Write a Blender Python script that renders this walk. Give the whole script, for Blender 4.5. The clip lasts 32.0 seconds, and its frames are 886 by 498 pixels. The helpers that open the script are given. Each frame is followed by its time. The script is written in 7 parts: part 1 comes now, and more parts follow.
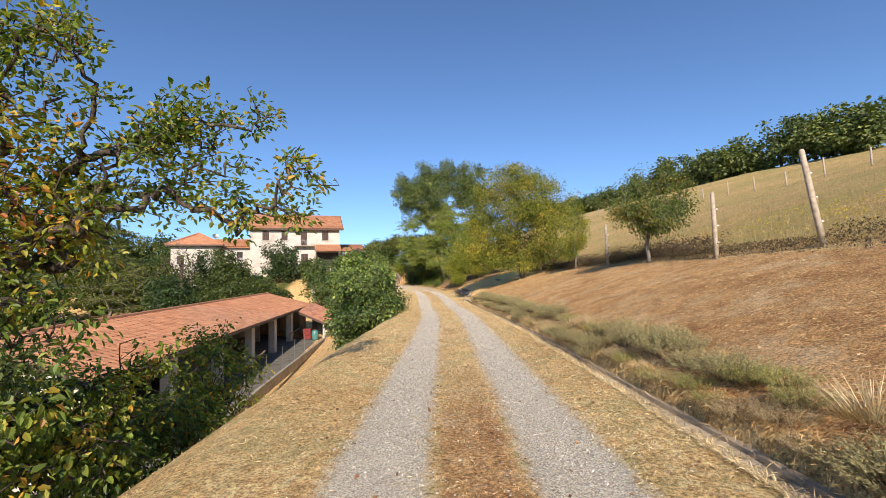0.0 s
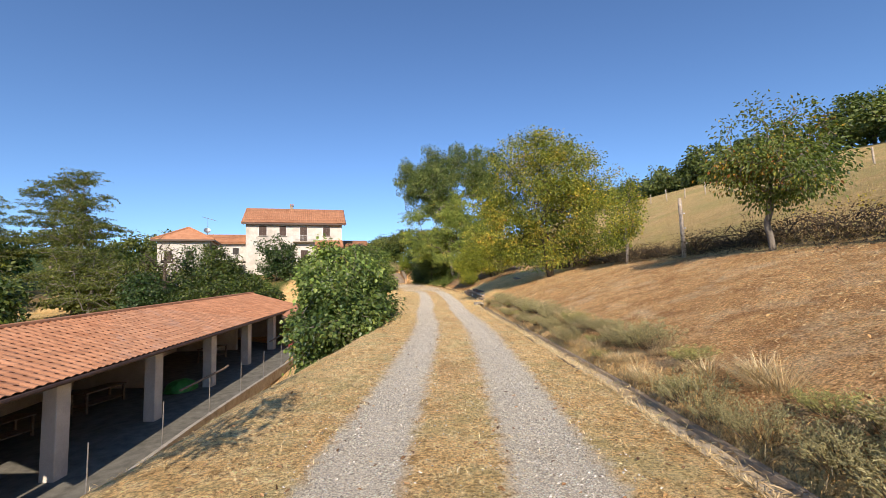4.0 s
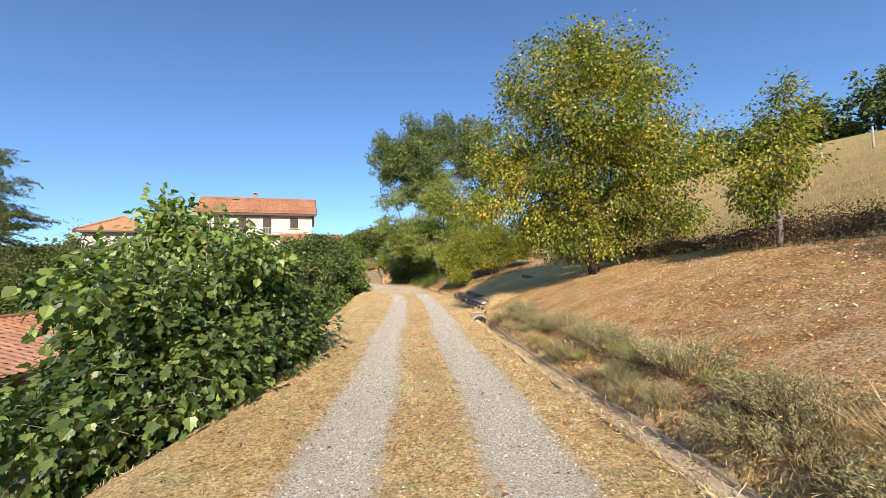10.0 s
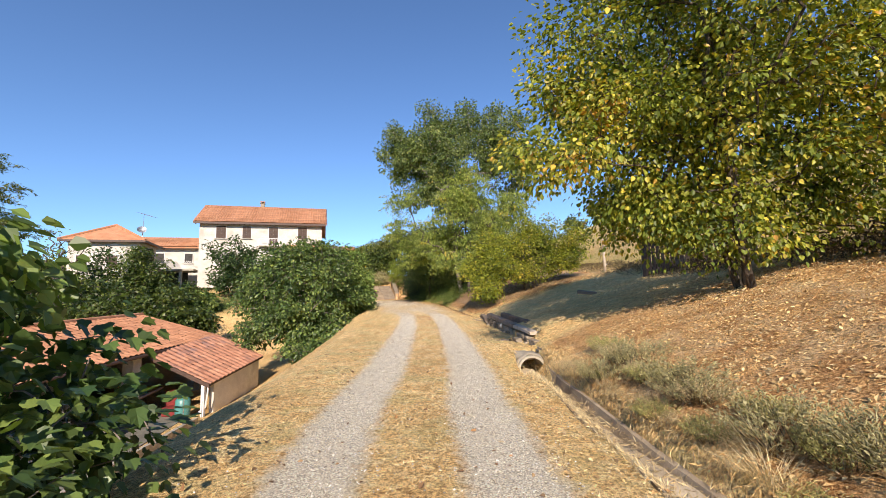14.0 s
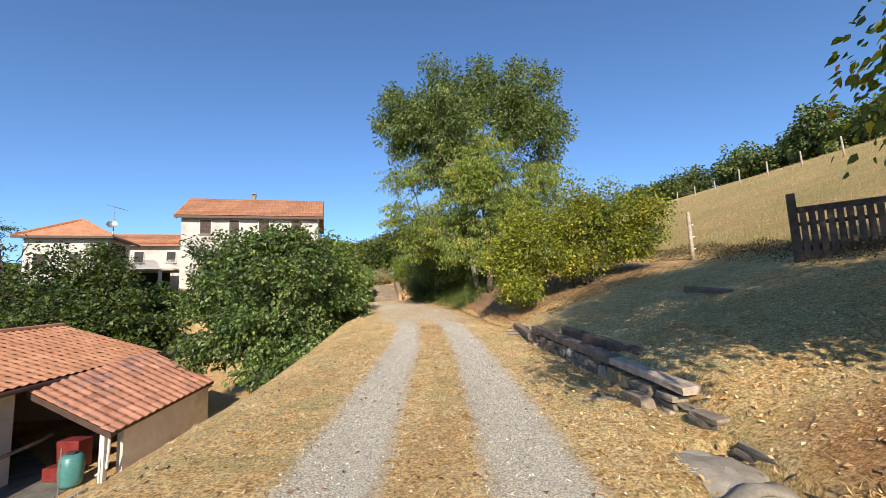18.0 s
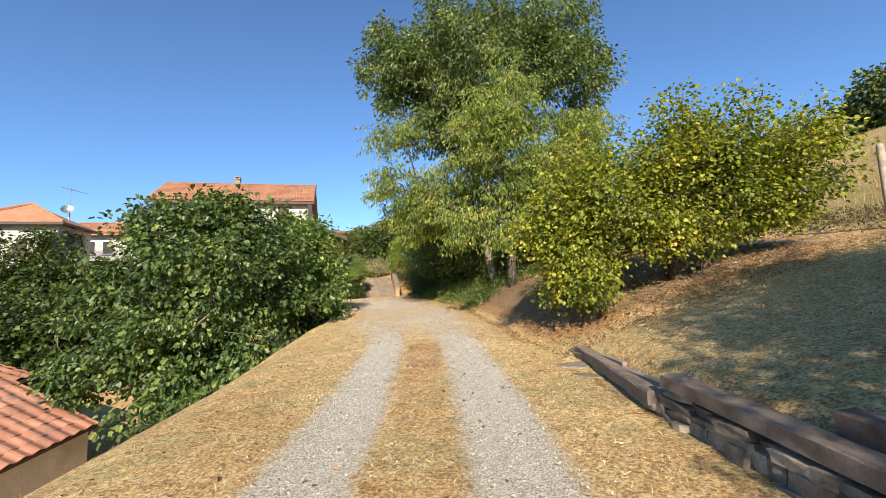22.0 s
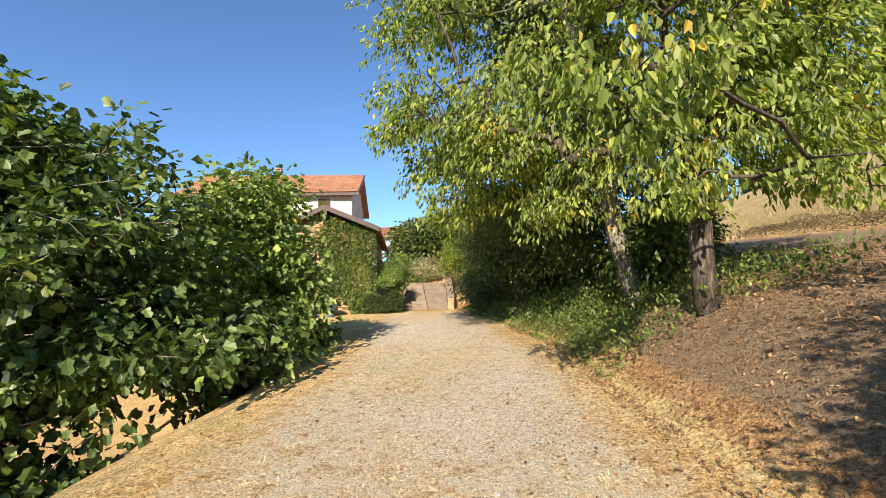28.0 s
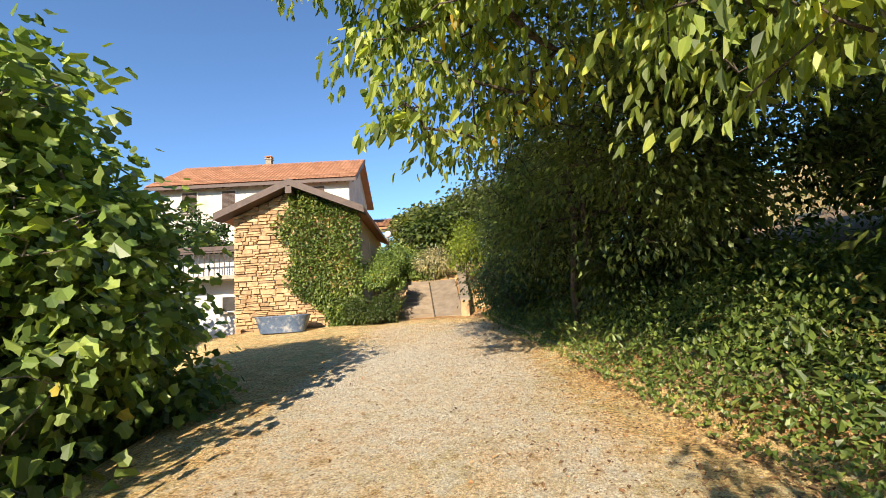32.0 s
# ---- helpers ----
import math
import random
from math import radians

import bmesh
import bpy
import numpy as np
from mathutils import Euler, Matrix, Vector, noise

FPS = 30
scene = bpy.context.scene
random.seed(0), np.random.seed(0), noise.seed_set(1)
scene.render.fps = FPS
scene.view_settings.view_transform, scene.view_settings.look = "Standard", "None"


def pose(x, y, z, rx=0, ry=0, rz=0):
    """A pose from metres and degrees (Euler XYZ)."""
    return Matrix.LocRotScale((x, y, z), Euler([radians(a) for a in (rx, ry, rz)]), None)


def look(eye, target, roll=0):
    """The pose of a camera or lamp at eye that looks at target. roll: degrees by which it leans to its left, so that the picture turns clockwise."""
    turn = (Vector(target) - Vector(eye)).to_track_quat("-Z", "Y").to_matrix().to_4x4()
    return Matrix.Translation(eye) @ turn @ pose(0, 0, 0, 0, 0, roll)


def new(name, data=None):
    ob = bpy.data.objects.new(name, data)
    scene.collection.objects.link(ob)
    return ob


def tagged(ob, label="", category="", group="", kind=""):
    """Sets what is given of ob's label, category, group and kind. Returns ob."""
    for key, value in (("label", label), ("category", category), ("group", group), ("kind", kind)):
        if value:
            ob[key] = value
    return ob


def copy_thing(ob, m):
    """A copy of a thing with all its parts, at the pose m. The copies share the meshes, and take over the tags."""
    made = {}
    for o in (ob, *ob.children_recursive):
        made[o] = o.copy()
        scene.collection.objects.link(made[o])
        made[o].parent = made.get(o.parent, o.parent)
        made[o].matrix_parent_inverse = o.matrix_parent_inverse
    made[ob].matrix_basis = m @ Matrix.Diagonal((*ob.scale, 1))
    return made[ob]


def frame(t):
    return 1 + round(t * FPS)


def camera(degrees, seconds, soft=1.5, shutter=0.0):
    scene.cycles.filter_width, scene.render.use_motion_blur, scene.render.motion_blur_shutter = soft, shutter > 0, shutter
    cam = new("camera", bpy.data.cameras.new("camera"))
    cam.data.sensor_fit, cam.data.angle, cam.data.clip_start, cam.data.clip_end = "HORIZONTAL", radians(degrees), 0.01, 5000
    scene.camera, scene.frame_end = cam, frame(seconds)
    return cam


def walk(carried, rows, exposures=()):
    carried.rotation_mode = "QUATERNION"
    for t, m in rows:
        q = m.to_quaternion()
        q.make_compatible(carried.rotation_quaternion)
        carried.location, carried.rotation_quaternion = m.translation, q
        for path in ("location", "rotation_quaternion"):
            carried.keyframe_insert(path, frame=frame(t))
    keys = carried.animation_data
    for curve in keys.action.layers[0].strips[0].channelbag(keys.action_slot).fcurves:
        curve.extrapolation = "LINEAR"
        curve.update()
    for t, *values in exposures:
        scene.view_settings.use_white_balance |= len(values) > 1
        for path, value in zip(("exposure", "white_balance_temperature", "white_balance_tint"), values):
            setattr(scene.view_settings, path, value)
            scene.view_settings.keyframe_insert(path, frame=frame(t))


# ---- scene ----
cam = camera(92.2, 32.0, .6)
PATH = [
    (0.0, 0.000, 0.000, 1.500, 95.30, 2.10, 0.20),
    (0.5, -0.038, 0.684, 1.500, 95.20, 2.30, -0.10),
    (1.0, -0.038, 1.368, 1.462, 94.60, 2.30, -0.20),
    (1.5, 0.000, 2.052, 1.462, 93.50, 2.20, 1.00),
    (2.0, 0.038, 2.736, 1.500, 94.30, 1.90, 1.60),
    (2.5, 0.076, 3.458, 1.500, 95.00, 2.10, 1.10),
    (3.0, 0.114, 4.142, 1.538, 95.10, 2.00, 1.10),
    (3.5, 0.190, 4.864, 1.538, 95.20, 1.90, 1.40),
    (5.5, 0.304, 7.714, 1.614, 95.30, 1.80, 2.30),
    (6.0, 0.304, 8.398, 1.614, 95.30, 1.60, 2.20),
    (6.5, 0.342, 9.082, 1.614, 94.80, 1.50, 2.30),
    (7.0, 0.266, 9.766, 1.652, 94.80, 1.90, 2.10),
    (7.5, 0.266, 10.412, 1.690, 95.40, 2.10, 1.30),
    (8.0, 0.266, 11.096, 1.690, 95.60, 1.90, 0.80),
    (8.5, 0.266, 11.780, 1.690, 95.60, 1.80, 0.50),
    (9.0, 0.304, 12.502, 1.690, 95.30, 1.70, 0.40),
    (9.5, 0.342, 13.186, 1.728, 95.10, 1.80, 0.20),
    (10.0, 0.266, 13.908, 1.728, 95.00, 2.00, 0.00),
    (10.5, 0.266, 14.630, 1.728, 95.20, 2.20, -0.10),
    (11.0, 0.266, 15.352, 1.766, 95.30, 2.30, -0.20),
    (11.5, 0.266, 16.074, 1.728, 95.50, 2.10, 0.10),
    (12.0, 0.266, 16.796, 1.766, 95.70, 1.90, 0.60),
    (12.5, 0.228, 17.556, 1.766, 96.00, 1.60, 1.20),
    (13.0, 0.190, 18.278, 1.766, 96.50, 1.40, 1.70),
    (13.5, 0.190, 19.000, 1.804, 97.00, 1.40, 2.20),
    (14.0, 0.152, 19.684, 1.804, 97.30, 1.60, 2.70),
    (14.5, 0.114, 20.406, 1.842, 97.40, 1.70, 3.20),
    (16.5, -0.114, 23.332, 1.918, 96.40, 1.80, 4.90),
    (17.0, -0.228, 24.092, 1.956, 96.70, 1.80, 4.70),
    (17.5, -0.266, 24.852, 1.956, 97.00, 2.00, 4.30),
    (18.0, -0.304, 25.574, 1.994, 97.20, 2.20, 3.90),
    (18.5, -0.304, 26.334, 1.994, 97.40, 2.30, 3.50),
    (19.0, -0.380, 27.056, 2.032, 97.50, 2.50, 3.30),
    (19.5, -0.418, 27.778, 2.032, 97.40, 2.60, 3.40),
    (20.0, -0.456, 28.500, 2.070, 96.90, 2.60, 3.80),
    (20.5, -0.456, 29.222, 2.070, 96.50, 2.50, 4.30),
    (21.0, -0.532, 29.906, 2.108, 96.10, 2.50, 4.80),
    (21.5, -0.570, 30.628, 2.146, 96.10, 2.40, 5.00),
    (22.0, -0.570, 31.350, 2.184, 96.30, 2.40, 4.90),
    (22.5, -0.570, 32.110, 2.184, 96.80, 2.30, 4.80),
    (23.0, -0.570, 32.832, 2.222, 97.20, 2.40, 4.70),
    (23.5, -0.570, 33.554, 2.298, 97.70, 2.50, 5.20),
    (24.0, -0.646, 34.276, 2.336, 98.20, 2.60, 6.00),
    (24.5, -0.684, 34.998, 2.374, 98.60, 2.40, 6.80),
    (25.0, -0.684, 35.758, 2.374, 97.60, 1.80, 11.00),
    (25.5, -0.684, 36.480, 2.450, 99.10, 1.60, 9.60),
    (26.0, -0.760, 37.202, 2.450, 98.20, -0.50, 14.10),
    (26.5, -0.874, 37.924, 2.488, 98.60, 0.30, 14.60),
    (28.5, -1.607, 40.633, 2.741, 96.82, 2.62, 13.66),
    (29.0, -1.740, 41.312, 2.778, 98.04, 2.61, 12.04),
    (29.5, -1.871, 41.999, 2.786, 98.59, 2.85, 10.86),
    (30.0, -1.989, 42.715, 2.801, 98.37, 2.83, 12.67),
    (30.5, -2.119, 43.417, 2.816, 98.44, 2.77, 14.08),
    (31.0, -2.257, 44.116, 2.845, 98.09, 3.13, 15.23),
    (31.5, -2.400, 44.779, 2.911, 97.63, 3.33, 16.06),
    (32.0, -2.495, 45.444, 2.928, 96.76, 3.65, 16.81),
]
walk(cam, [(r[0], pose(*r[1:])) for r in PATH], [(0.0, 0.38, 6800, 17), (3.0, 0.36, 6750, 17), (8.0, 0.46, 6700, 16), (11.0, 0.56, 6700, 15), (14.0, 0.57, 6750, 17), (18.0, 0.46, 6550, 14), (22.0, 0.62, 6600, 13), (24.0, 0.78, 6700, 13), (28.0, 0.83, 6800, 13), (32.0, 0.91, 6950, 12)])

# ---- world, sun and exposure ----
SUN_TO = Vector((0.03, -0.875, 0.475)).normalized()
world = bpy.data.worlds.new("world")
scene.world = world
world.use_nodes = True
_bg = world.node_tree.nodes["Background"]
_sky = world.node_tree.nodes.new("ShaderNodeTexSky")
_sky.sky_type = 'NISHITA'
_sky.sun_disc = False
_sky.sun_elevation = math.asin(SUN_TO.z)
_sky.sun_rotation = math.atan2(SUN_TO.x, SUN_TO.y)
_sky.air_density = .85
_sky.dust_density = 0.0
_sky.ozone_density = 3.4
_sky.altitude = 400
_deep = world.node_tree.nodes.new("ShaderNodeMix")
_deep.data_type, _deep.blend_type = 'RGBA', 'MULTIPLY'
_deep.inputs[0].default_value = 1.0
_deep.inputs[7].default_value = (.77, .97, 1.09, 1)
world.node_tree.links.new(_sky.outputs[0], _deep.inputs[6])
world.node_tree.links.new(_deep.outputs[2], _bg.inputs[0])
_bg.inputs[1].default_value = 0.126
sun_data = bpy.data.lights.new("sun", 'SUN')
sun_data.energy = 5.0
sun_data.angle = radians(0.55)
sun_data.color = (1.0, 0.90, 0.75)
sun = new("sun", sun_data)
sun.matrix_world = look(SUN_TO * 60, (0, 0, 0))

# ---- plan of the land ----
ROAD_Z = ([-60, -5, 0, 10, 20, 25.5, 35, 38.8, 44, 52, 58, 60.5, 65, 70, 76, 120], [-.6, .05, .1, .22, .42, .63, 1.0, 1.18, 1.45, 1.92, 2.22, 2.35, 4.1, 4.8, 5.0, 7.0])
ROAD_C = ([-60, 0, 13, 17, 20, 25, 27, 30.3, 35.6, 40, 44, 48, 52, 59, 66, 120], [.2, .2, .2, .15, .0, -.45, -.5, -.75, -1.2, -1.75, -2.7, -3.6, -4.8, -7.2, -8.4, -14])
BROW_X = ([-60, 0, 12, 17, 20, 24, 29, 33, 38, 42, 47, 50, 53, 56, 60, 64, 120], [-2.3, -2.3, -2.45, -2.3, -2.3, -2.75, -3.2, -3.6, -4.3, -5.1, -6.1, -7.4, -10.5, -14.2, -14.4, -14.6, -18])
YARD_Z = ([-60, 0, 22.8, 42, 50, 58, 66, 72, 120], [-5.5, -4.7, -3.4, -2.15, -1.2, 0.6, 3.6, 5.0, 7.0])
TOE_X = ([-60, 0, 12, 18, 23.5, 27, 28.5, 30, 34, 38.2, 40.2, 42.4, 45.3, 48.5, 51.6, 56, 60, 66, 120], [2.6, 2.6, 2.62, 2.35, 1.9, 1.75, 1.72, 1.72, 1.25, .98, .35, .05, -.55, -1.1, -2.3, -4.0, -5.4, -6.4, -12])
FENCE_X = ([-60, 10, 18.6, 39, 60, 120], [8.6, 8.0, 7.2, 6.7, 5.2, 2])
FENCE_Z = ([-60, 0, 10, 18.6, 27, 34, 39, 50, 60, 120], [1.3, 1.8, 2.05, 2.25, 2.42, 2.5, 3.02, 3.9, 4.8, 7])


def at(table, y):
    return np.interp(y, table[0], table[1])


def smooth(a, b, v):
    q = np.clip((v - a) / (b - a), 0, 1)
    return q * q * (3 - 2 * q)


def waves(x, y):
    """Slow unevenness of the land, about -1 to 1."""
    return (np.sin(x * 1.7 + 1.3 * np.sin(y * .9)) * np.sin(y * 1.3 + .8 * np.sin(x * 1.1)) + .5 * np.sin(x * 4.1 + y * 2.7) * np.sin(y * 3.7 - x * 1.9)) / 1.5


def ground_z(x, y):
    """Height of the land at x, y (numbers or arrays)."""
    x, y = np.asarray(x, float), np.asarray(y, float)
    road, brow, toe = at(ROAD_Z, y), at(BROW_X, y), at(TOE_X, y)
    fx, fz, yard, c = at(FENCE_X, y), at(FENCE_Z, y), at(YARD_Z, y), at(ROAD_C, y)
    z = road + 0.012 * waves(x, y)
    lane = np.abs(x - c)
    z = z - 0.035 * np.exp(-((lane - .73) / .28) ** 2) * (1 - smooth(37, 42, y))
    # left: verge rounds over the brow, bank down to the yard
    d = np.maximum(brow + .5 - x, 0)
    fall = np.where(d < 1.0, .3 * d * d, .3 + .66 * (d - 1.0))
    left = np.maximum(road - fall, yard - .12 * smooth(14, 40, -x) * 4)
    soft = np.exp(-np.abs(road - fall - yard) * 3) * .12
    z = np.where(x < brow + .5, left + soft * smooth(0, 1, d) + .02 * waves(x * .7, y), z)
    # right: channel, bank, mown slope, field, crest
    s = x - toe
    run = np.maximum(fx - toe, .5)
    q = np.clip(s / run, 0, 1)
    shape = np.where(y < 28, .55 * q + .75 * q * (1 - q) * .6 + .45 * q, q)
    bank = road + .06 + (fz - road - .06) * np.clip(q * 1.35 - .35 * q * q, 0, 1)
    steep = smooth(38, 42, y) * (1 - smooth(56, 60, y))
    bank = bank + steep * .42 * smooth(0, 1.6, s) * (1 - q)
    beyond = np.maximum(x - fx, 0)
    crest = 54 - .17 * y - fx
    crest = np.maximum(crest, 18)
    f = np.clip(beyond / crest, 0, 1.25)
    hill = fz + (10.3 + .02 * y) * (1.25 * f - .25 * f * f) - 10 * np.maximum(f - 1, 0) ** 2
    right = np.where(beyond > 0, hill, bank) + .03 * waves(x * .8, y * .8) * smooth(0, 1, s)
    z = np.where(s > 0, right, z)
    # terrace kept by the dry-stone wall
    lift = smooth(29.2, 30.2, y) * (1 - smooth(37.5, 38.6, y))
    z = np.where(s > 0, z + .22 * lift * (1 - smooth(0, 3.0, s)) * smooth(0.05, .25, s), z)
    # concrete channel beside the lane
    mouth = .05 * smooth(27.6, 28.2, y)
    chan = smooth(-.5 - mouth, -.42 - mouth, s) * (1 - smooth(-.12 + mouth, -.04 + mouth, s)) * (y < 28.6)
    z = z - (.27 + .2 * smooth(24, 28, y)) * chan
    z = z - .27 * np.exp(-((x - 1.25) / .38) ** 2 - ((y - 27.75) / .75) ** 2) * (1 - chan) * (s < -.2) * (y < 28.5)
    # trench that holds the pipe
    pipe = smooth(-.47, -.44, s) * (1 - smooth(-.06, -.03, s)) * (y >= 28.5) * (y < 29.2)
    z = np.where(pipe > 0, z - .47 * pipe * (1 - chan), z)
    far = np.hypot(x, y - 30)
    z = z + np.where(far > 150, 1, 0) * ((far - 150) * np.where(x < 0, .05, .035)) + 14 * smooth(120, 260, far) * smooth(-30, -90, x)
    return z


def gz(x, y):
    return float(ground_z(x, y))


# ---- materials ----
def material(name):
    m = bpy.data.materials.new(name)
    m.use_nodes = True
    return m, m.node_tree.nodes, m.node_tree.links, m.node_tree.nodes["Principled BSDF"]


def ramp(nodes, stops):
    r = nodes.new("ShaderNodeValToRGB")
    els = r.color_ramp.elements
    while len(els) < len(stops):
        els.new(.5)
    for e, (p, c) in zip(els, stops):
        e.position, e.color = p, (*c, 1)
    return r


def noise_node(nodes, links, scale, detail=5, rough=.6, coords=None):
    n = nodes.new("ShaderNodeTexNoise")
    n.inputs["Scale"].default_value, n.inputs["Detail"].default_value, n.inputs["Roughness"].default_value = scale, detail, rough
    if coords is not None:
        links.new(coords, n.inputs["Vector"])
    return n


def world_coords(nodes):
    return nodes.new("ShaderNodeNewGeometry").outputs["Position"]


def mix_colour(nodes, links, fac, a, b, mode='MIX'):
    m = nodes.new("ShaderNodeMix")
    m.data_type, m.blend_type = 'RGBA', mode
    for sock, v in ((m.inputs[0], fac), (m.inputs[6], a), (m.inputs[7], b)):
        if isinstance(v, (int, float)):
            sock.default_value = v
        elif isinstance(v, tuple):
            sock.default_value = (*v, 1)
        else:
            links.new(v, sock)
    return m.outputs[2]


def bump(nodes, links, bsdf, height, strength=.4, distance=.02):
    b = nodes.new("ShaderNodeBump")
    b.inputs["Strength"].default_value, b.inputs["Distance"].default_value = strength, distance
    links.new(height, b.inputs["Height"])
    links.new(b.outputs[0], bsdf.inputs["Normal"])


def surface(name, dark, light, scale=8, rough=.85, grain=60, relief=.3, depth=.01, per="", metal=0, spread=.25, stain=None):
    """A surface that varies between two colours at two scales; per: 'object' or 'island' adds a shift for each piece."""
    m, n, l, b = material(name)
    p = world_coords(n)
    big = noise_node(n, l, scale, 5, .62, p)
    fine = noise_node(n, l, grain, 4, .7, p)
    r = ramp(n, [(.3, dark), (.7, light)])
    l.new(big.outputs[0], r.inputs[0])
    c = r.outputs[0]
    g = ramp(n, [(.25, (.62, .62, .62)), (.75, (1.2, 1.2, 1.2))])
    l.new(fine.outputs[0], g.inputs[0])
    c = mix_colour(n, l, .7, c, g.outputs[0], 'MULTIPLY')
    if stain:
        s = noise_node(n, l, scale * .35, 6, .7, p)
        sr = ramp(n, [(.52, (0, 0, 0)), (.68, (1, 1, 1))])
        l.new(s.outputs[0], sr.inputs[0])
        c = mix_colour(n, l, sr.outputs[0], c, stain)
    if per:
        src = n.new("ShaderNodeObjectInfo").outputs["Random"] if per == "object" else n.new("ShaderNodeNewGeometry").outputs["Random Per Island"]
        pr = ramp(n, [(0, (1 - spread,) * 3), (1, (1 + spread,) * 3)])
        l.new(src, pr.inputs[0])
        c = mix_colour(n, l, 1.0, c, pr.outputs[0], 'MULTIPLY')
    l.new(c, b.inputs["Base Color"])
    b.inputs["Roughness"].default_value, b.inputs["Metallic"].default_value = rough, metal
    bump(n, l, b, fine.outputs[0], relief, depth)
    return m


def leaf_material(name, stops, rough=.5, glow=.35, patch=.9, single=False, vary=.72):
    """Leaves: colour by leaf and by a slow drift through the crown, light shining through."""
    m, n, l, b = material(name)
    rnd = n.new("ShaderNodeObjectInfo").outputs["Random"] if single else n.new("ShaderNodeNewGeometry").outputs["Random Per Island"]
    drift = noise_node(n, l, patch, 3, .6, world_coords(n))
    mid = n.new("ShaderNodeMath")
    mid.operation = 'MULTIPLY_ADD'
    l.new(drift.outputs[0], mid.inputs[0])
    mid.inputs[1].default_value = 1.5
    mid.inputs[2].default_value = -.75 + (1 - vary) / 2
    add = n.new("ShaderNodeMath")
    add.operation, add.use_clamp = 'ADD', True
    l.new(mid.outputs[0], add.inputs[0])
    part_of = n.new("ShaderNodeMath")
    part_of.operation = 'MULTIPLY'
    l.new(rnd, part_of.inputs[0])
    part_of.inputs[1].default_value = vary
    l.new(part_of.outputs[0], add.inputs[1])
    r = ramp(n, stops)
    l.new(add.outputs[0], r.inputs[0])
    own = n.new("ShaderNodeTexWhiteNoise")
    own.noise_dimensions = '1D'
    l.new(rnd, own.inputs["W"])
    tone = ramp(n, [(0, (.42, .44, .46)), (.6, (.84, .85, .84)), (1, (1.22, 1.2, 1.12))])
    l.new(own.outputs[0], tone.inputs[0])
    colour = mix_colour(n, l, 1.0, r.outputs[0], tone.outputs[0], 'MULTIPLY')
    l.new(colour, b.inputs["Base Color"])
    b.inputs["Roughness"].default_value = rough
    t = n.new("ShaderNodeBsdfTranslucent")
    bright = mix_colour(n, l, 1.0, colour, (1.7, 1.7, .6), 'MULTIPLY')
    l.new(bright, t.inputs[0])
    mx = n.new("ShaderNodeMixShader")
    mx.inputs[0].default_value = glow * .72
    l.new(b.outputs[0], mx.inputs[1])
    l.new(t.outputs[0], mx.inputs[2])
    l.new(mx.outputs[0], n["Material Output"].inputs[0])
    return m


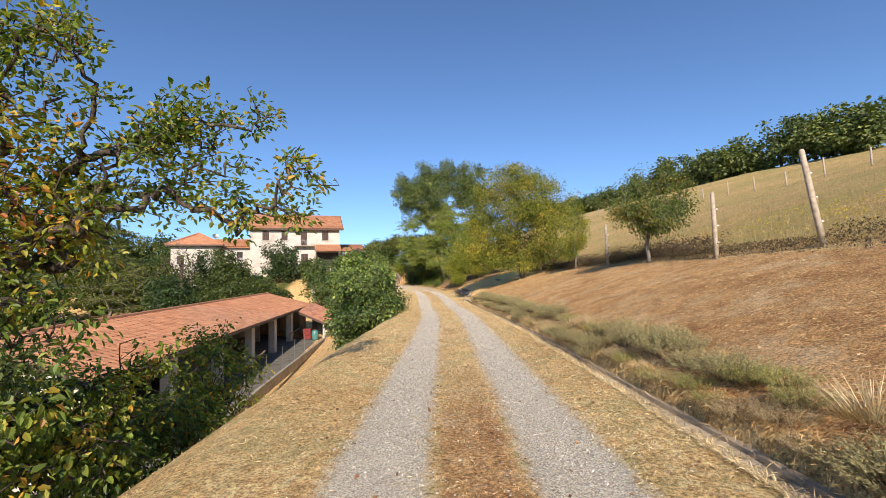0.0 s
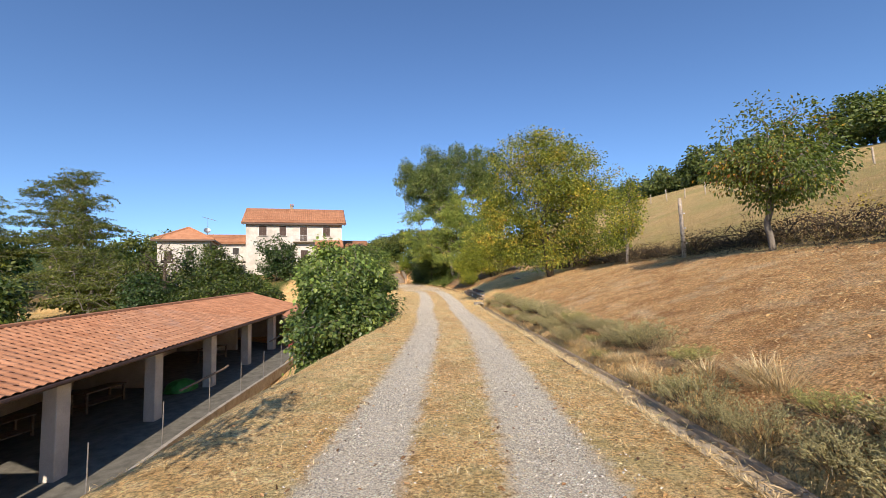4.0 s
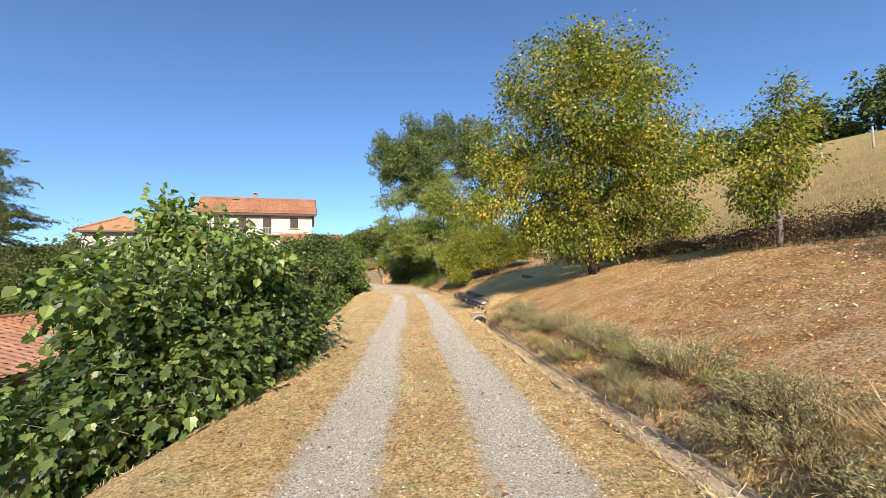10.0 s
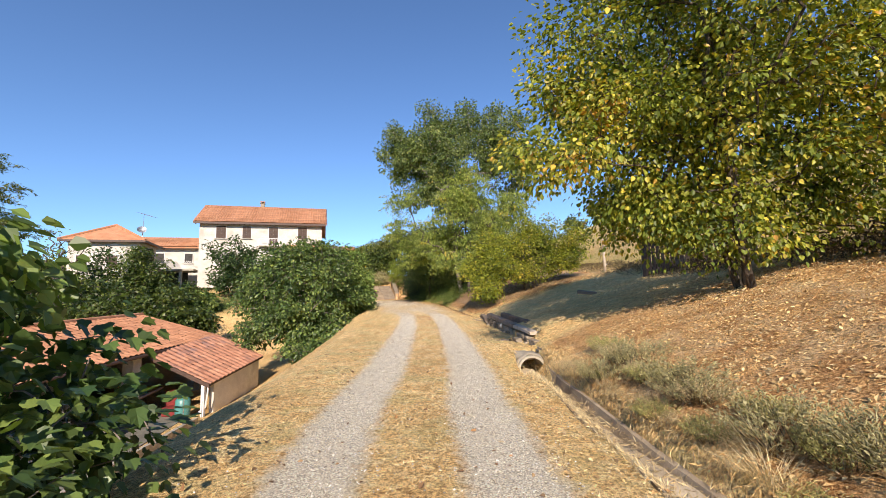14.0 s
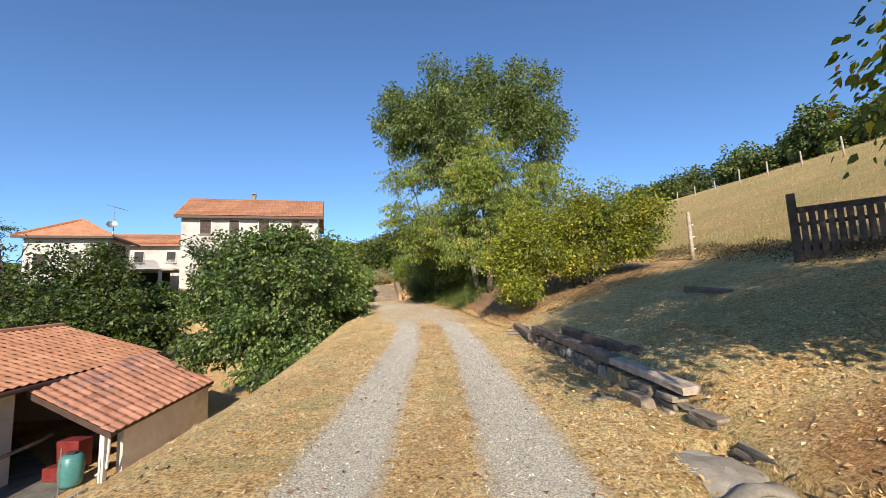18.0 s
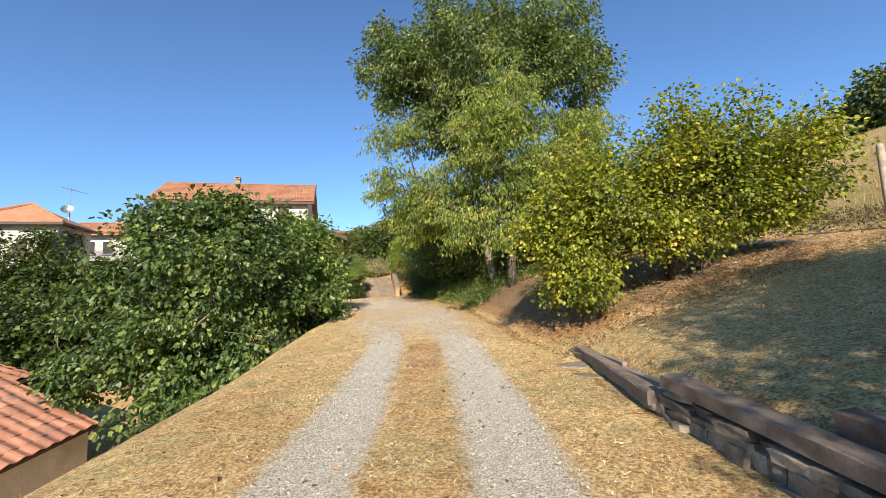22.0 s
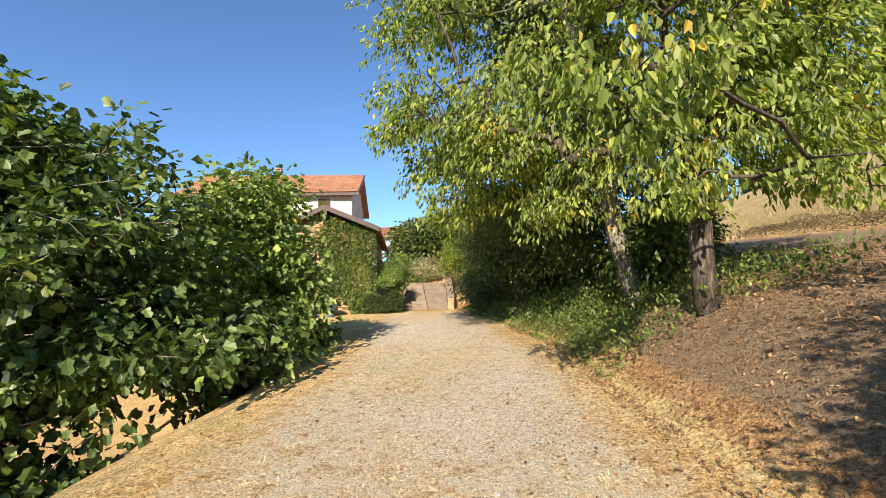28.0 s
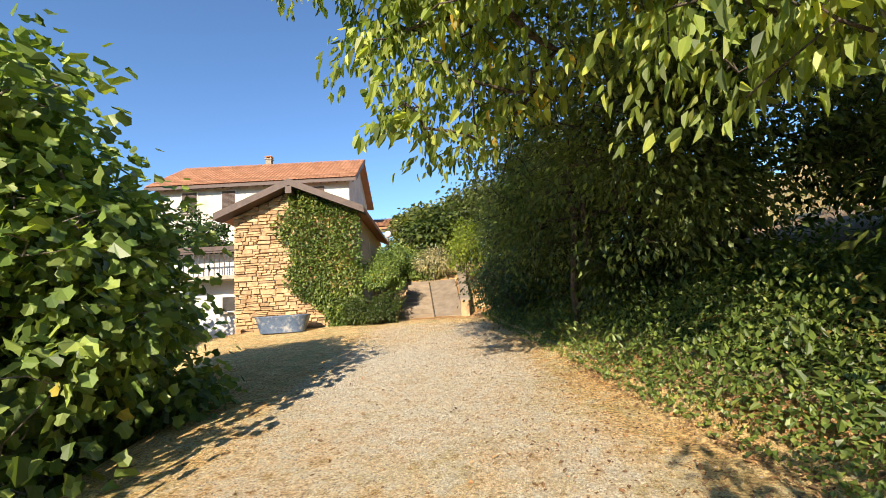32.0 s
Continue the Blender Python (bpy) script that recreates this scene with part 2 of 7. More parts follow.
def ground_material():
    m, n, l, b = material("land")
    p = world_coords(n)
    a = n.new("ShaderNodeAttribute")
    a.attribute_name = "cover"
    sep = n.new("ShaderNodeSeparateColor")
    l.new(a.outputs["Color"], sep.inputs[0])
    big = noise_node(n, l, .8, 6, .65, p)
    mid = noise_node(n, l, 6, 6, .7, p)
    fine = noise_node(n, l, 55, 5, .75, p)
    straw = noise_node(n, l, 130, 3, .8, p)
    rg = ramp(n, [(.30, (.52, .33, .155)), (.48, (.84, .62, .33)), (.68, (.95, .80, .51))])
    l.new(mid.outputs[0], rg.inputs[0])
    patch = ramp(n, [(.35, (.84, .76, .66)), (.65, (1.06, 1.06, 1.03))])
    l.new(big.outputs[0], patch.inputs[0])
    grass = mix_colour(n, l, 1, rg.outputs[0], patch.outputs[0], 'MULTIPLY')
    sp = ramp(n, [(.34, (.62, .56, .50)), (.62, (1.34, 1.34, 1.28))])
    l.new(straw.outputs[0], sp.inputs[0])
    grass = mix_colour(n, l, .75, grass, sp.outputs[0], 'MULTIPLY')
    # tufts and thin greenish patches in the mown grass
    tuft = noise_node(n, l, 17, 6, .75, p)
    tr = ramp(n, [(.36, (.68, .60, .50)), (.50, (1.06, 1.05, 1.0)), (.64, (1.36, 1.36, 1.28))])
    l.new(tuft.outputs[0], tr.inputs[0])
    grass = mix_colour(n, l, .8, grass, tr.outputs[0], 'MULTIPLY')
    speck = noise_node(n, l, 34, 4, .75, p)
    sk = ramp(n, [(.37, (.50, .44, .38)), (.49, (.98, .97, .95)), (.62, (1.36, 1.35, 1.28))])
    l.new(speck.outputs[0], sk.inputs[0])
    grass = mix_colour(n, l, .85, grass, sk.outputs[0], 'MULTIPLY')
    moss = noise_node(n, l, 1.6, 5, .7, p)
    mr_ = ramp(n, [(.47, (0, 0, 0)), (.62, (.62, .62, .62))])
    l.new(moss.outputs[0], mr_.inputs[0])
    grass = mix_colour(n, l, mr_.outputs[0], grass, mix_colour(n, l, 1.0, (.52, .44, .19), sk.outputs[0], 'MULTIPLY'))
    # gravel
    vor = n.new("ShaderNodeTexVoronoi")
    vor.inputs["Scale"].default_value = 62
    l.new(p, vor.inputs["Vector"])
    gr = ramp(n, [(0, (.68, .61, .49)), (.4, (.96, .88, .72)), (1, (.99, .95, .82))])
    sepv = n.new("ShaderNodeSeparateColor")
    l.new(vor.outputs["Color"], sepv.inputs[0])
    l.new(sepv.outputs[0], gr.inputs[0])
    gaps = ramp(n, [(.25, (1.08, 1.08, 1.06)), (.5, (.97, .94, .90)), (.78, (.62, .57, .50))])
    l.new(vor.outputs["Distance"], gaps.inputs[0])
    stones = mix_colour(n, l, 1.0, gr.outputs[0], gaps.outputs[0], 'MULTIPLY')
    gk = ramp(n, [(.37, (.46, .44, .41)), (.48, (1.0, 1.0, .98)), (.62, (1.3, 1.3, 1.28))])
    l.new(fine.outputs[0], gk.inputs[0])
    stones = mix_colour(n, l, .8, stones, gk.outputs[0], 'MULTIPLY')
    dusty = ramp(n, [(.48, (0, 0, 0)), (.72, (.55, .55, .55))])
    l.new(mid.outputs[0], dusty.inputs[0])
    gdust = mix_colour(n, l, dusty.outputs[0], stones, (.74, .655, .51))
    # edges of the cover break up with the middle noise
    def cut(sock, lo=.35, hi=.65, spread=.7):
        q = n.new("ShaderNodeMath")
        q.operation = 'MULTIPLY_ADD'
        both = n.new("ShaderNodeMath")
        both.operation = 'ADD'
        l.new(mid.outputs[0], both.inputs[0])
        l.new(tuft.outputs[0], both.inputs[1])
        l.new(both.outputs[0], q.inputs[0])
        q.inputs[1].default_value = spread * .8
        q.inputs[2].default_value = -spread * .8
        s = n.new("ShaderNodeMath")
        s.operation = 'ADD'
        l.new(sock, s.inputs[0])
        l.new(q.outputs[0], s.inputs[1])
        mr = n.new("ShaderNodeMapRange")
        mr.inputs[1].default_value, mr.inputs[2].default_value = lo, hi
        l.new(s.outputs[0], mr.inputs[0])
        return mr.outputs[0]
    gmask = cut(sep.outputs[0], .30, .66, 1.0)
    c = mix_colour(n, l, gmask, grass, gdust)
    # bare brown mown soil with litter
    rs = ramp(n, [(.34, (.35, .20, .095)), (.5, (.65, .41, .21)), (.68, (.93, .685, .42))])
    l.new(fine.outputs[0], rs.inputs[0])
    soil = mix_colour(n, l, 1, rs.outputs[0], patch.outputs[0], 'MULTIPLY')
    soil = mix_colour(n, l, .5, soil, sp.outputs[0], 'MULTIPLY')
    soil = mix_colour(n, l, .75, soil, tr.outputs[0], 'MULTIPLY')
    worn = noise_node(n, l, 2.3, 6, .72, p)
    wr = ramp(n, [(.38, (.70, .60, .53)), (.52, (1.0, .98, .95)), (.66, (1.12, 1.10, 1.02))])
    l.new(worn.outputs[0], wr.inputs[0])
    soil = mix_colour(n, l, .9, soil, wr.outputs[0], 'MULTIPLY')
    soil = mix_colour(n, l, .8, soil, sk.outputs[0], 'MULTIPLY')
    hay = noise_node(n, l, 1.1, 6, .7, p)
    hr = ramp(n, [(.50, (0, 0, 0)), (.66, (.6, .6, .6))])
    l.new(hay.outputs[0], hr.inputs[0])
    soil = mix_colour(n, l, hr.outputs[0], soil, mix_colour(n, l, 1.0, (.80, .64, .40), sk.outputs[0], 'MULTIPLY'))
    c = mix_colour(n, l, cut(sep.outputs[1]), c, soil)
    # long golden grass of the field, with greener patches
    a2 = n.new("ShaderNodeAttribute")
    a2.attribute_name = "field"
    sep2 = n.new("ShaderNodeSeparateColor")
    l.new(a2.outputs["Color"], sep2.inputs[0])
    tall = n.new("ShaderNodeMapping")
    tall.inputs["Scale"].default_value = (3.0, 3.0, .5)
    l.new(p, tall.inputs["Vector"])
    reeds = noise_node(n, l, 3.0, 6, .75, tall.outputs[0])
    fr = ramp(n, [(.32, (.22, .145, .06)), (.46, (.46, .31, .125)), (.58, (.66, .475, .215)), (.72, (.80, .63, .35))])
    l.new(reeds.outputs[0], fr.inputs[0])
    wide = noise_node(n, l, .22, 6, .7, p)
    wr = ramp(n, [(.43, (0, 0, 0)), (.60, (.8, .8, .8))])
    l.new(wide.outputs[0], wr.inputs[0])
    meadow = mix_colour(n, l, wr.outputs[0], fr.outputs[0], mix_colour(n, l, 1.0, (.38, .33, .125), sk.outputs[0], 'MULTIPLY'))
    c = mix_colour(n, l, cut(sep2.outputs[0]), c, meadow)
    # leaf mould under the trees, darkened further to carry their shade
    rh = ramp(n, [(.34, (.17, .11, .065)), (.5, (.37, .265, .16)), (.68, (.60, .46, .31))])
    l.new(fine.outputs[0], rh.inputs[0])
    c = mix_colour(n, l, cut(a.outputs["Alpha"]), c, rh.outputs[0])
    # green undergrowth
    rgn = ramp(n, [(.35, (.025, .05, .012)), (.7, (.09, .13, .03))])
    l.new(fine.outputs[0], rgn.inputs[0])
    c = mix_colour(n, l, cut(sep.outputs[2]), c, rgn.outputs[0])
    l.new(c, b.inputs["Base Color"])
    b.inputs["Roughness"].default_value = .95
    b.inputs["Specular IOR Level"].default_value = .15
    h = n.new("ShaderNodeMath")
    h.operation = 'ADD'
    l.new(fine.outputs[0], h.inputs[0])
    l.new(straw.outputs[0], h.inputs[1])
    bump(n, l, b, h.outputs[0], .9, .04)
    return m


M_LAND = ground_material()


def bark(name, dark, mid, light):
    """Furrowed bark: long plates up the trunk, with lichen flecks."""
    m, n, l, b = material(name)
    mp = n.new("ShaderNodeMapping")
    mp.inputs["Scale"].default_value = (1, 1, .22)
    l.new(world_coords(n), mp.inputs["Vector"])
    plates = noise_node(n, l, 26, 6, .7, mp.outputs[0])
    fleck = noise_node(n, l, 5, 5, .7, world_coords(n))
    r = ramp(n, [(.38, dark), (.52, mid), (.68, light)])
    l.new(plates.outputs[0], r.inputs[0])
    fr = ramp(n, [(.45, (.75, .72, .68)), (.62, (1.35, 1.38, 1.32))])
    l.new(fleck.outputs[0], fr.inputs[0])
    l.new(mix_colour(n, l, 1.0, r.outputs[0], fr.outputs[0], 'MULTIPLY'), b.inputs["Base Color"])
    b.inputs["Roughness"].default_value = .95
    bump(n, l, b, plates.outputs[0], .9, .04)
    return m


M_BARK = bark("bark", (.03, .022, .016), (.095, .073, .055), (.185, .155, .12))
M_BARK_GREY = surface("grey_bark", (.13, .11, .09), (.32, .28, .23), 6, .95, 35, .7, .03)
M_BARK_PALE = bark("pale_bark", (.10, .085, .065), (.31, .275, .225), (.50, .46, .40))
M_CONCRETE = surface("old_concrete", (.30, .265, .205), (.50, .45, .36), 3, .9, 50, .4, .01, stain=(.24, .20, .15))
M_PLASTER = surface("white_plaster", (.50, .465, .40), (.67, .635, .565), 1.2, .9, 30, .2, .006, stain=(.42, .38, .32))
M_CHANNEL = surface("dusty_concrete", (.27, .21, .14), (.45, .36, .25), 2.5, .95, 45, .5, .012, stain=(.25, .19, .12))
M_BEAM_DARK = surface("dark_timber", (.085, .055, .038), (.20, .135, .095), 6, .9, 60, .6, .01, per="object", spread=.2)
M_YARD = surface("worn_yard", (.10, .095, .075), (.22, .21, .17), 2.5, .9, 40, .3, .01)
M_WHITE = surface("white_paint", (.62, .61, .58), (.74, .73, .70), 1.5, .8, 30, .1, .004)
M_TILE = surface("clay_tile", (.38, .17, .085), (.54, .285, .16), 3, .8, 45, .3, .006, per="object", spread=.16, stain=(.38, .22, .15))
M_TILE_ROOF = surface("clay_roof", (.40, .17, .08), (.56, .275, .145), 1.5, .8, 25, .3, .01, per="island", spread=.15)
M_TILE_OLD = surface("old_clay_tile", (.36, .15, .085), (.54, .265, .16), 2.2, .85, 45, .3, .006, per="object", spread=.22, stain=(.20, .13, .12))
M_BROWN = surface("brown_painted_wood", (.055, .03, .022), (.10, .06, .042), 5, .6, 60, .3, .004)
M_SHUTTER = surface("brown_shutter", (.07, .045, .035), (.12, .08, .06), 5, .6, 60, .3, .004)
M_POST = surface("weathered_wood", (.32, .25, .18), (.60, .51, .40), 9, .9, 70, .6, .008)
M_BEAM = surface("old_timber", (.15, .108, .075), (.31, .24, .18), 5, .9, 60, .7, .012, per="object", spread=.2)
M_STONE = surface("warm_stone", (.34, .195, .09), (.60, .42, .235), 4, .9, 40, .5, .012, per="object", spread=.28)
M_STONE_GREY = surface("grey_stone", (.15, .118, .078), (.37, .305, .22), 5, .9, 40, .5, .012, per="object", spread=.35)
M_SILT = surface("dry_silt", (.40, .32, .21), (.60, .50, .36), 2.2, .95, 55, .4, .01, stain=(.34, .26, .17))
M_WHITE_STONE = surface("pale_field_stone", (.62, .58, .50), (.80, .76, .68), 5, .85, 40, .3, .006)
M_FLAG = surface("flat_stone", (.19, .15, .105), (.35, .29, .215), 6, .9, 50, .4, .008, per="object", spread=.15)
M_CEMENT = surface("dark_cement", (.20, .175, .135), (.38, .335, .265), 5, .95, 50, .5, .012)
M_RAMP = surface("earth_stained_concrete", (.19, .145, .10), (.33, .265, .19), 2.2, .95, 40, .5, .012, stain=(.25, .18, .11))
M_OCHRE = surface("ochre_stone", (.28, .19, .09), (.52, .40, .22), 5, .9, 40, .5, .012, per="object", spread=.3)
M_MORTAR = surface("lime_mortar", (.44, .33, .20), (.62, .49, .32), 6, .95, 50, .5, .01)
# near-black for panes and small parts; on some sheets it paints in shade
M_DARK = surface("dark_parts_and_shade", (.03, .028, .025), (.07, .065, .06), 2, .9, 30, .2, .01)
M_METAL = surface("galvanised_steel", (.35, .35, .34), (.55, .55, .54), 9, .45, 60, .1, .002, metal=.8)
M_BLUE = surface("chipped_blue_paint", (.05, .09, .17), (.12, .17, .25), 7, .55, 40, .2, .003, stain=(.42, .42, .40))
M_GRAVEL_TAN = surface("tan_gravel_stone", (.23, .175, .12), (.42, .34, .25), 30, .9, 200, .2, .002, per="island", spread=.25)
M_GRAVEL = surface("gravel_stone", (.30, .275, .23), (.78, .73, .63), 30, .9, 200, .2, .002, per="island", spread=.3)
L_FIG = leaf_material("fig_leaf", [(0, (.04, .085, .023)), (.55, (.122, .19, .05)), (.97, (.28, .355, .095)), (1, (.38, .41, .11))], .42, 0.40)
L_FIG_ONE = leaf_material("single_fig_leaf", [(0, (.04, .085, .023)), (.55, (.122, .19, .05)), (.97, (.28, .355, .095)), (1, (.38, .41, .11))], .42, 0.40, single=True)
L_YELLOW = leaf_material("yellowing_leaf", [(0, (.075, .12, .02)), (.42, (.215, .27, .036)), (.73, (.42, .415, .056)), (.93, (.72, .55, .09)), (1, (.60, .32, .05))], .5, 0.50)
L_MULBERRY = leaf_material("mulberry_leaf", [(0, (.09, .16, .038)), (.5, (.205, .30, .072)), (.98, (.38, .46, .12)), (1, (.58, .46, .07))], .45, .45)
L_WALNUT = leaf_material("walnut_leaf", [(0, (.058, .105, .028)), (.56, (.158, .218, .058)), (1, (.33, .375, .125))], .5, 0.43)
L_CHERRY = leaf_material("cherry_leaf", [(0, (.12, .185, .038)), (.52, (.295, .37, .08)), (.95, (.51, .545, .145)), (1, (.77, .52, .10))], .5, 0.66)
L_HAZEL = leaf_material("hazel_leaf", [(0, (.085, .14, .016)), (.5, (.285, .325, .034)), (.9, (.50, .48, .055)), (1, (.70, .50, .07))], .5, 0.50)
L_APPLE = leaf_material("apple_leaf", [(0, (0.079, 0.150, 0.027)), (.5, (0.19, 0.265, 0.042)), (.74, (0.37, 0.36, 0.05)), (.88, (0.66, 0.39, 0.055)), (1, (0.46, 0.16, 0.04))], .5, 0.50)
L_APPLE_GREEN = leaf_material("green_apple_leaf", [(0, (.065, .115, .026)), (.6, (.15, .205, .042)), (.88, (.27, .28, .05)), (.95, (.55, .33, .055)), (1, (.36, .14, .04))], .5, .42)
L_LOCUST = leaf_material("locust_leaf", [(0, (.085, .115, .028)), (.7, (.20, .225, .055)), (1, (.34, .34, .10))], .5, 0.50)
L_HEDGE = leaf_material("hedge_leaf", [(0, (.036, .07, .014)), (.6, (.085, .125, .024)), (1, (.19, .22, .04))], .5, 0.43)
L_DARK = leaf_material("dark_leaf", [(0, (0.025, 0.058, 0.014)), (.7, (0.056, 0.104, 0.024)), (1, (0.112, 0.156, 0.036))], .5, 0.38)
L_IVY = leaf_material("ivy_leaf", [(0, (.075, .13, .026)), (.6, (.155, .22, .045)), (.95, (.29, .33, .075)), (1, (.40, .28, .07))], .45, .40)
L_LIME = leaf_material("lime_leaf", [(0, (.14, .22, .015)), (1, (.30, .36, .03))], .5, .4)
L_WOOD = leaf_material("wood_crown", [(0, (.055, .09, .026)), (.6, (.15, .20, .05)), (1, (.27, .30, .085))], .6, .3, .15)
L_DRY = leaf_material("fallen_leaf", [(0, (.14, .065, .028)), (.5, (.28, .145, .06)), (1, (.46, .30, .15))], .8, .1)
L_LITTER = leaf_material("slope_leaf", [(0, (.40, .22, .085)), (.5, (.66, .43, .18)), (1, (.86, .66, .35))], .8, .1)
L_STRAW = leaf_material("straw", [(0, (.46, .33, .17)), (.5, (.74, .58, .34)), (1, (.88, .75, .50))], .8, .2)
L_BRUSH = leaf_material("dry_brush", [(0, (.30, .215, .13)), (.5, (.52, .395, .235)), (.8, (.62, .50, .29)), (1, (.48, .45, .23))], .8, .2, 1.2)
L_BRAMBLE = leaf_material("bramble", [(0, (.06, .045, .026)), (.5, (.13, .09, .05)), (.85, (.20, .125, .06)), (1, (.15, .16, .05))], .7, .2, 1.0)
L_FIELD = leaf_material("field_grass", [(0, (.30, .205, .08)), (.5, (.52, .375, .165)), (.85, (.66, .50, .25)), (1, (.38, .34, .13))], .8, .2, .12)
L_FLOWER = leaf_material("yellow_flower", [(0, (.30, .26, .04)), (.5, (.60, .46, .03)), (1, (.75, .56, .04))], .7, .2)
L_OLIVE = leaf_material("olive_brush", [(0, (.20, .19, .075)), (.5, (.38, .36, .13)), (1, (.56, .52, .21))], .7, .25, 1.2)
L_SAGE = leaf_material("grey_green_brush", [(0, (.24, .21, .105)), (.5, (.42, .375, .19)), (1, (.57, .51, .28))], .8, .2, 1.2)
M_TEAL = surface("teal_plastic", (.05, .20, .19), (.09, .28, .26), 5, .4, 40, .05, .002)
M_RED = surface("red_plastic", (.16, .02, .02), (.25, .04, .035), 5, .45, 40, .05, .002)
M_GREEN = surface("green_tarpaulin", (.03, .22, .04), (.06, .33, .07), 5, .5, 40, .2, .004)
M_GLOBE = surface("white_globe", (.80, .80, .78), (.88, .88, .86), 5, .25, 40, .02, .001)


# ---- mesh helpers ----
def np_mesh(name, verts, faces, mat, smooth_shade=False):
    """A mesh from arrays: verts (n, 3), faces (m, k)."""
    me = bpy.data.meshes.new(name)
    verts, faces = np.asarray(verts, np.float32), np.asarray(faces, np.int32)
    me.vertices.add(len(verts))
    me.vertices.foreach_set("co", verts.ravel())
    k = faces.shape[1]
    me.loops.add(faces.size)
    me.loops.foreach_set("vertex_index", faces.ravel())
    me.polygons.add(len(faces))
    me.polygons.foreach_set("loop_start", np.arange(0, faces.size, k, dtype=np.int32))
    me.polygons.foreach_set("use_smooth", np.full(len(faces), smooth_shade))
    me.update(calc_edges=True)
    me.materials.append(mat)
    return me


def put(name, me, parent=None, label=""):
    ob = new(name, me)
    if parent is not None:
        ob.parent = parent
    if label:
        ob["label"] = label
    return ob


def part(name, bm, mat, parent=None, label="", shade=False):
    me = bpy.data.meshes.new(name)
    bm.to_mesh(me)
    bm.free()
    me.materials.append(mat)
    if shade:
        me.polygons.foreach_set("use_smooth", np.ones(len(me.polygons), bool))
    return put(name, me, parent, label)


def thing(name, label, category, where=(0, 0, 0), group="", kind="", turn=0.0):
    ob = new(name)
    ob.matrix_world = pose(*where, 0, 0, turn)
    return tagged(ob, label, category, group, kind)


def box(bm, size, at_=(0, 0, 0), rot=None, bevel=0.0):
    r = bmesh.ops.create_cube(bm, size=1)
    vs = r["verts"]
    m = Matrix.Translation(at_) @ (rot.to_4x4() if rot is not None else Matrix.Identity(4)) @ Matrix.Diagonal((*size, 1))
    bmesh.ops.transform(bm, matrix=m, verts=vs)
    if bevel:
        es = list({e for v in vs for e in v.link_edges})
        bmesh.ops.bevel(bm, geom=es, offset=bevel, segments=1, affect='EDGES')
    return bm


def boxes(*items, bevel=0.0):
    bm = bmesh.new()
    for it in items:
        box(bm, *it, bevel=bevel)
    return bm


def tube(bm, pts, radii, sides=6):
    """A tapered tube along points."""
    rings = []
    for i, p in enumerate(pts):
        p = Vector(p)
        d = (Vector(pts[min(i + 1, len(pts) - 1)]) - Vector(pts[max(i - 1, 0)])).normalized()
        a = d.orthogonal().normalized()
        b = d.cross(a)
        rings.append([bm.verts.new(p + radii[i] * (math.cos(q) * a + math.sin(q) * b)) for q in (2 * math.pi * k / sides for k in range(sides))])
    for r0, r1 in zip(rings, rings[1:]):
        off = min(range(sides), key=lambda o: sum((r1[(k + o) % sides].co - r0[k].co).length for k in range(sides)))
        for k in range(sides):
            bm.faces.new((r0[k], r0[(k + 1) % sides], r1[(k + 1 + off) % sides], r1[(k + off) % sides]))
    bm.faces.new(rings[-1])
    bm.faces.new(rings[0][::-1])
    return bm


# ---- leaves and plants ----
def leaf_oval(fold=.25, curl=.25, wide=.55):
    w, h = wide / 2, fold * .3
    v = np.array([(0, 0, 0), (-w, .34, h), (-w * .72, .72, h * .7 - curl * .45), (0, 1, -curl), (w * .72, .72, h * .7 - curl * .45), (w, .34, h)])
    return v, np.array([(0, 2, 1), (0, 3, 2), (0, 4, 3), (0, 5, 4)])


def leaf_kite(fold=.25, curl=.25, wide=.55):
    v = np.array([(0, 0, 0), (-wide / 2, .42, fold * .3), (0, .45, 0), (wide / 2, .42, fold * .3), (0, 1, -curl)])
    return v, np.array([(0, 2, 1), (0, 3, 2), (1, 2, 4), (2, 3, 4)])


def leaf_fold(wide=.5, fold=.28, curl=.15):
    """A leaf folded along its midrib."""
    v = np.array([(0, 0, 0), (-wide / 2, .45, fold * .5), (0, 1, -curl), (wide / 2, .45, fold * .5)])
    return v, np.array([(0, 2, 1), (0, 3, 2)])


def leaf_simple(wide=.6):
    v = np.array([(0, 0, 0), (-wide / 2, .5, .08), (wide / 2, .5, .08), (0, 1, -.12)])
    return v, np.array([(0, 2, 1), (1, 2, 3)])


def leaf_fig():
    """A lobed leaf of five fingers."""
    rim = [(0, 0), (-.30, .02), (-.50, .30), (-.37, .46), (-.38, .78), (-.22, .72), (0, 1.0), (.22, .72), (.38, .78), (.37, .46), (.50, .30), (.30, .02)]
    v = [(0, .32, -.05)] + [(x, y, .10 * abs(x) * 2 - .18 * y * y) for x, y in rim]
    f = [(0, 1 + i, 1 + (i + 1) % 12) for i in range(12)]
    return np.array(v), np.array(f)[:, ::-1]


def leaf_lobed():
    """A simpler lobed leaf for crowns."""
    rim = [(0, 0), (-.44, .12), (-.30, .45), (-.36, .78), (0, 1.0), (.36, .78), (.30, .45), (.44, .12)]
    v = [(x, y, .12 * abs(x) * 2 - .2 * y * y) for x, y in rim]
    return np.array(v), np.array([(0, i + 1, i) for i in range(1, 7)])


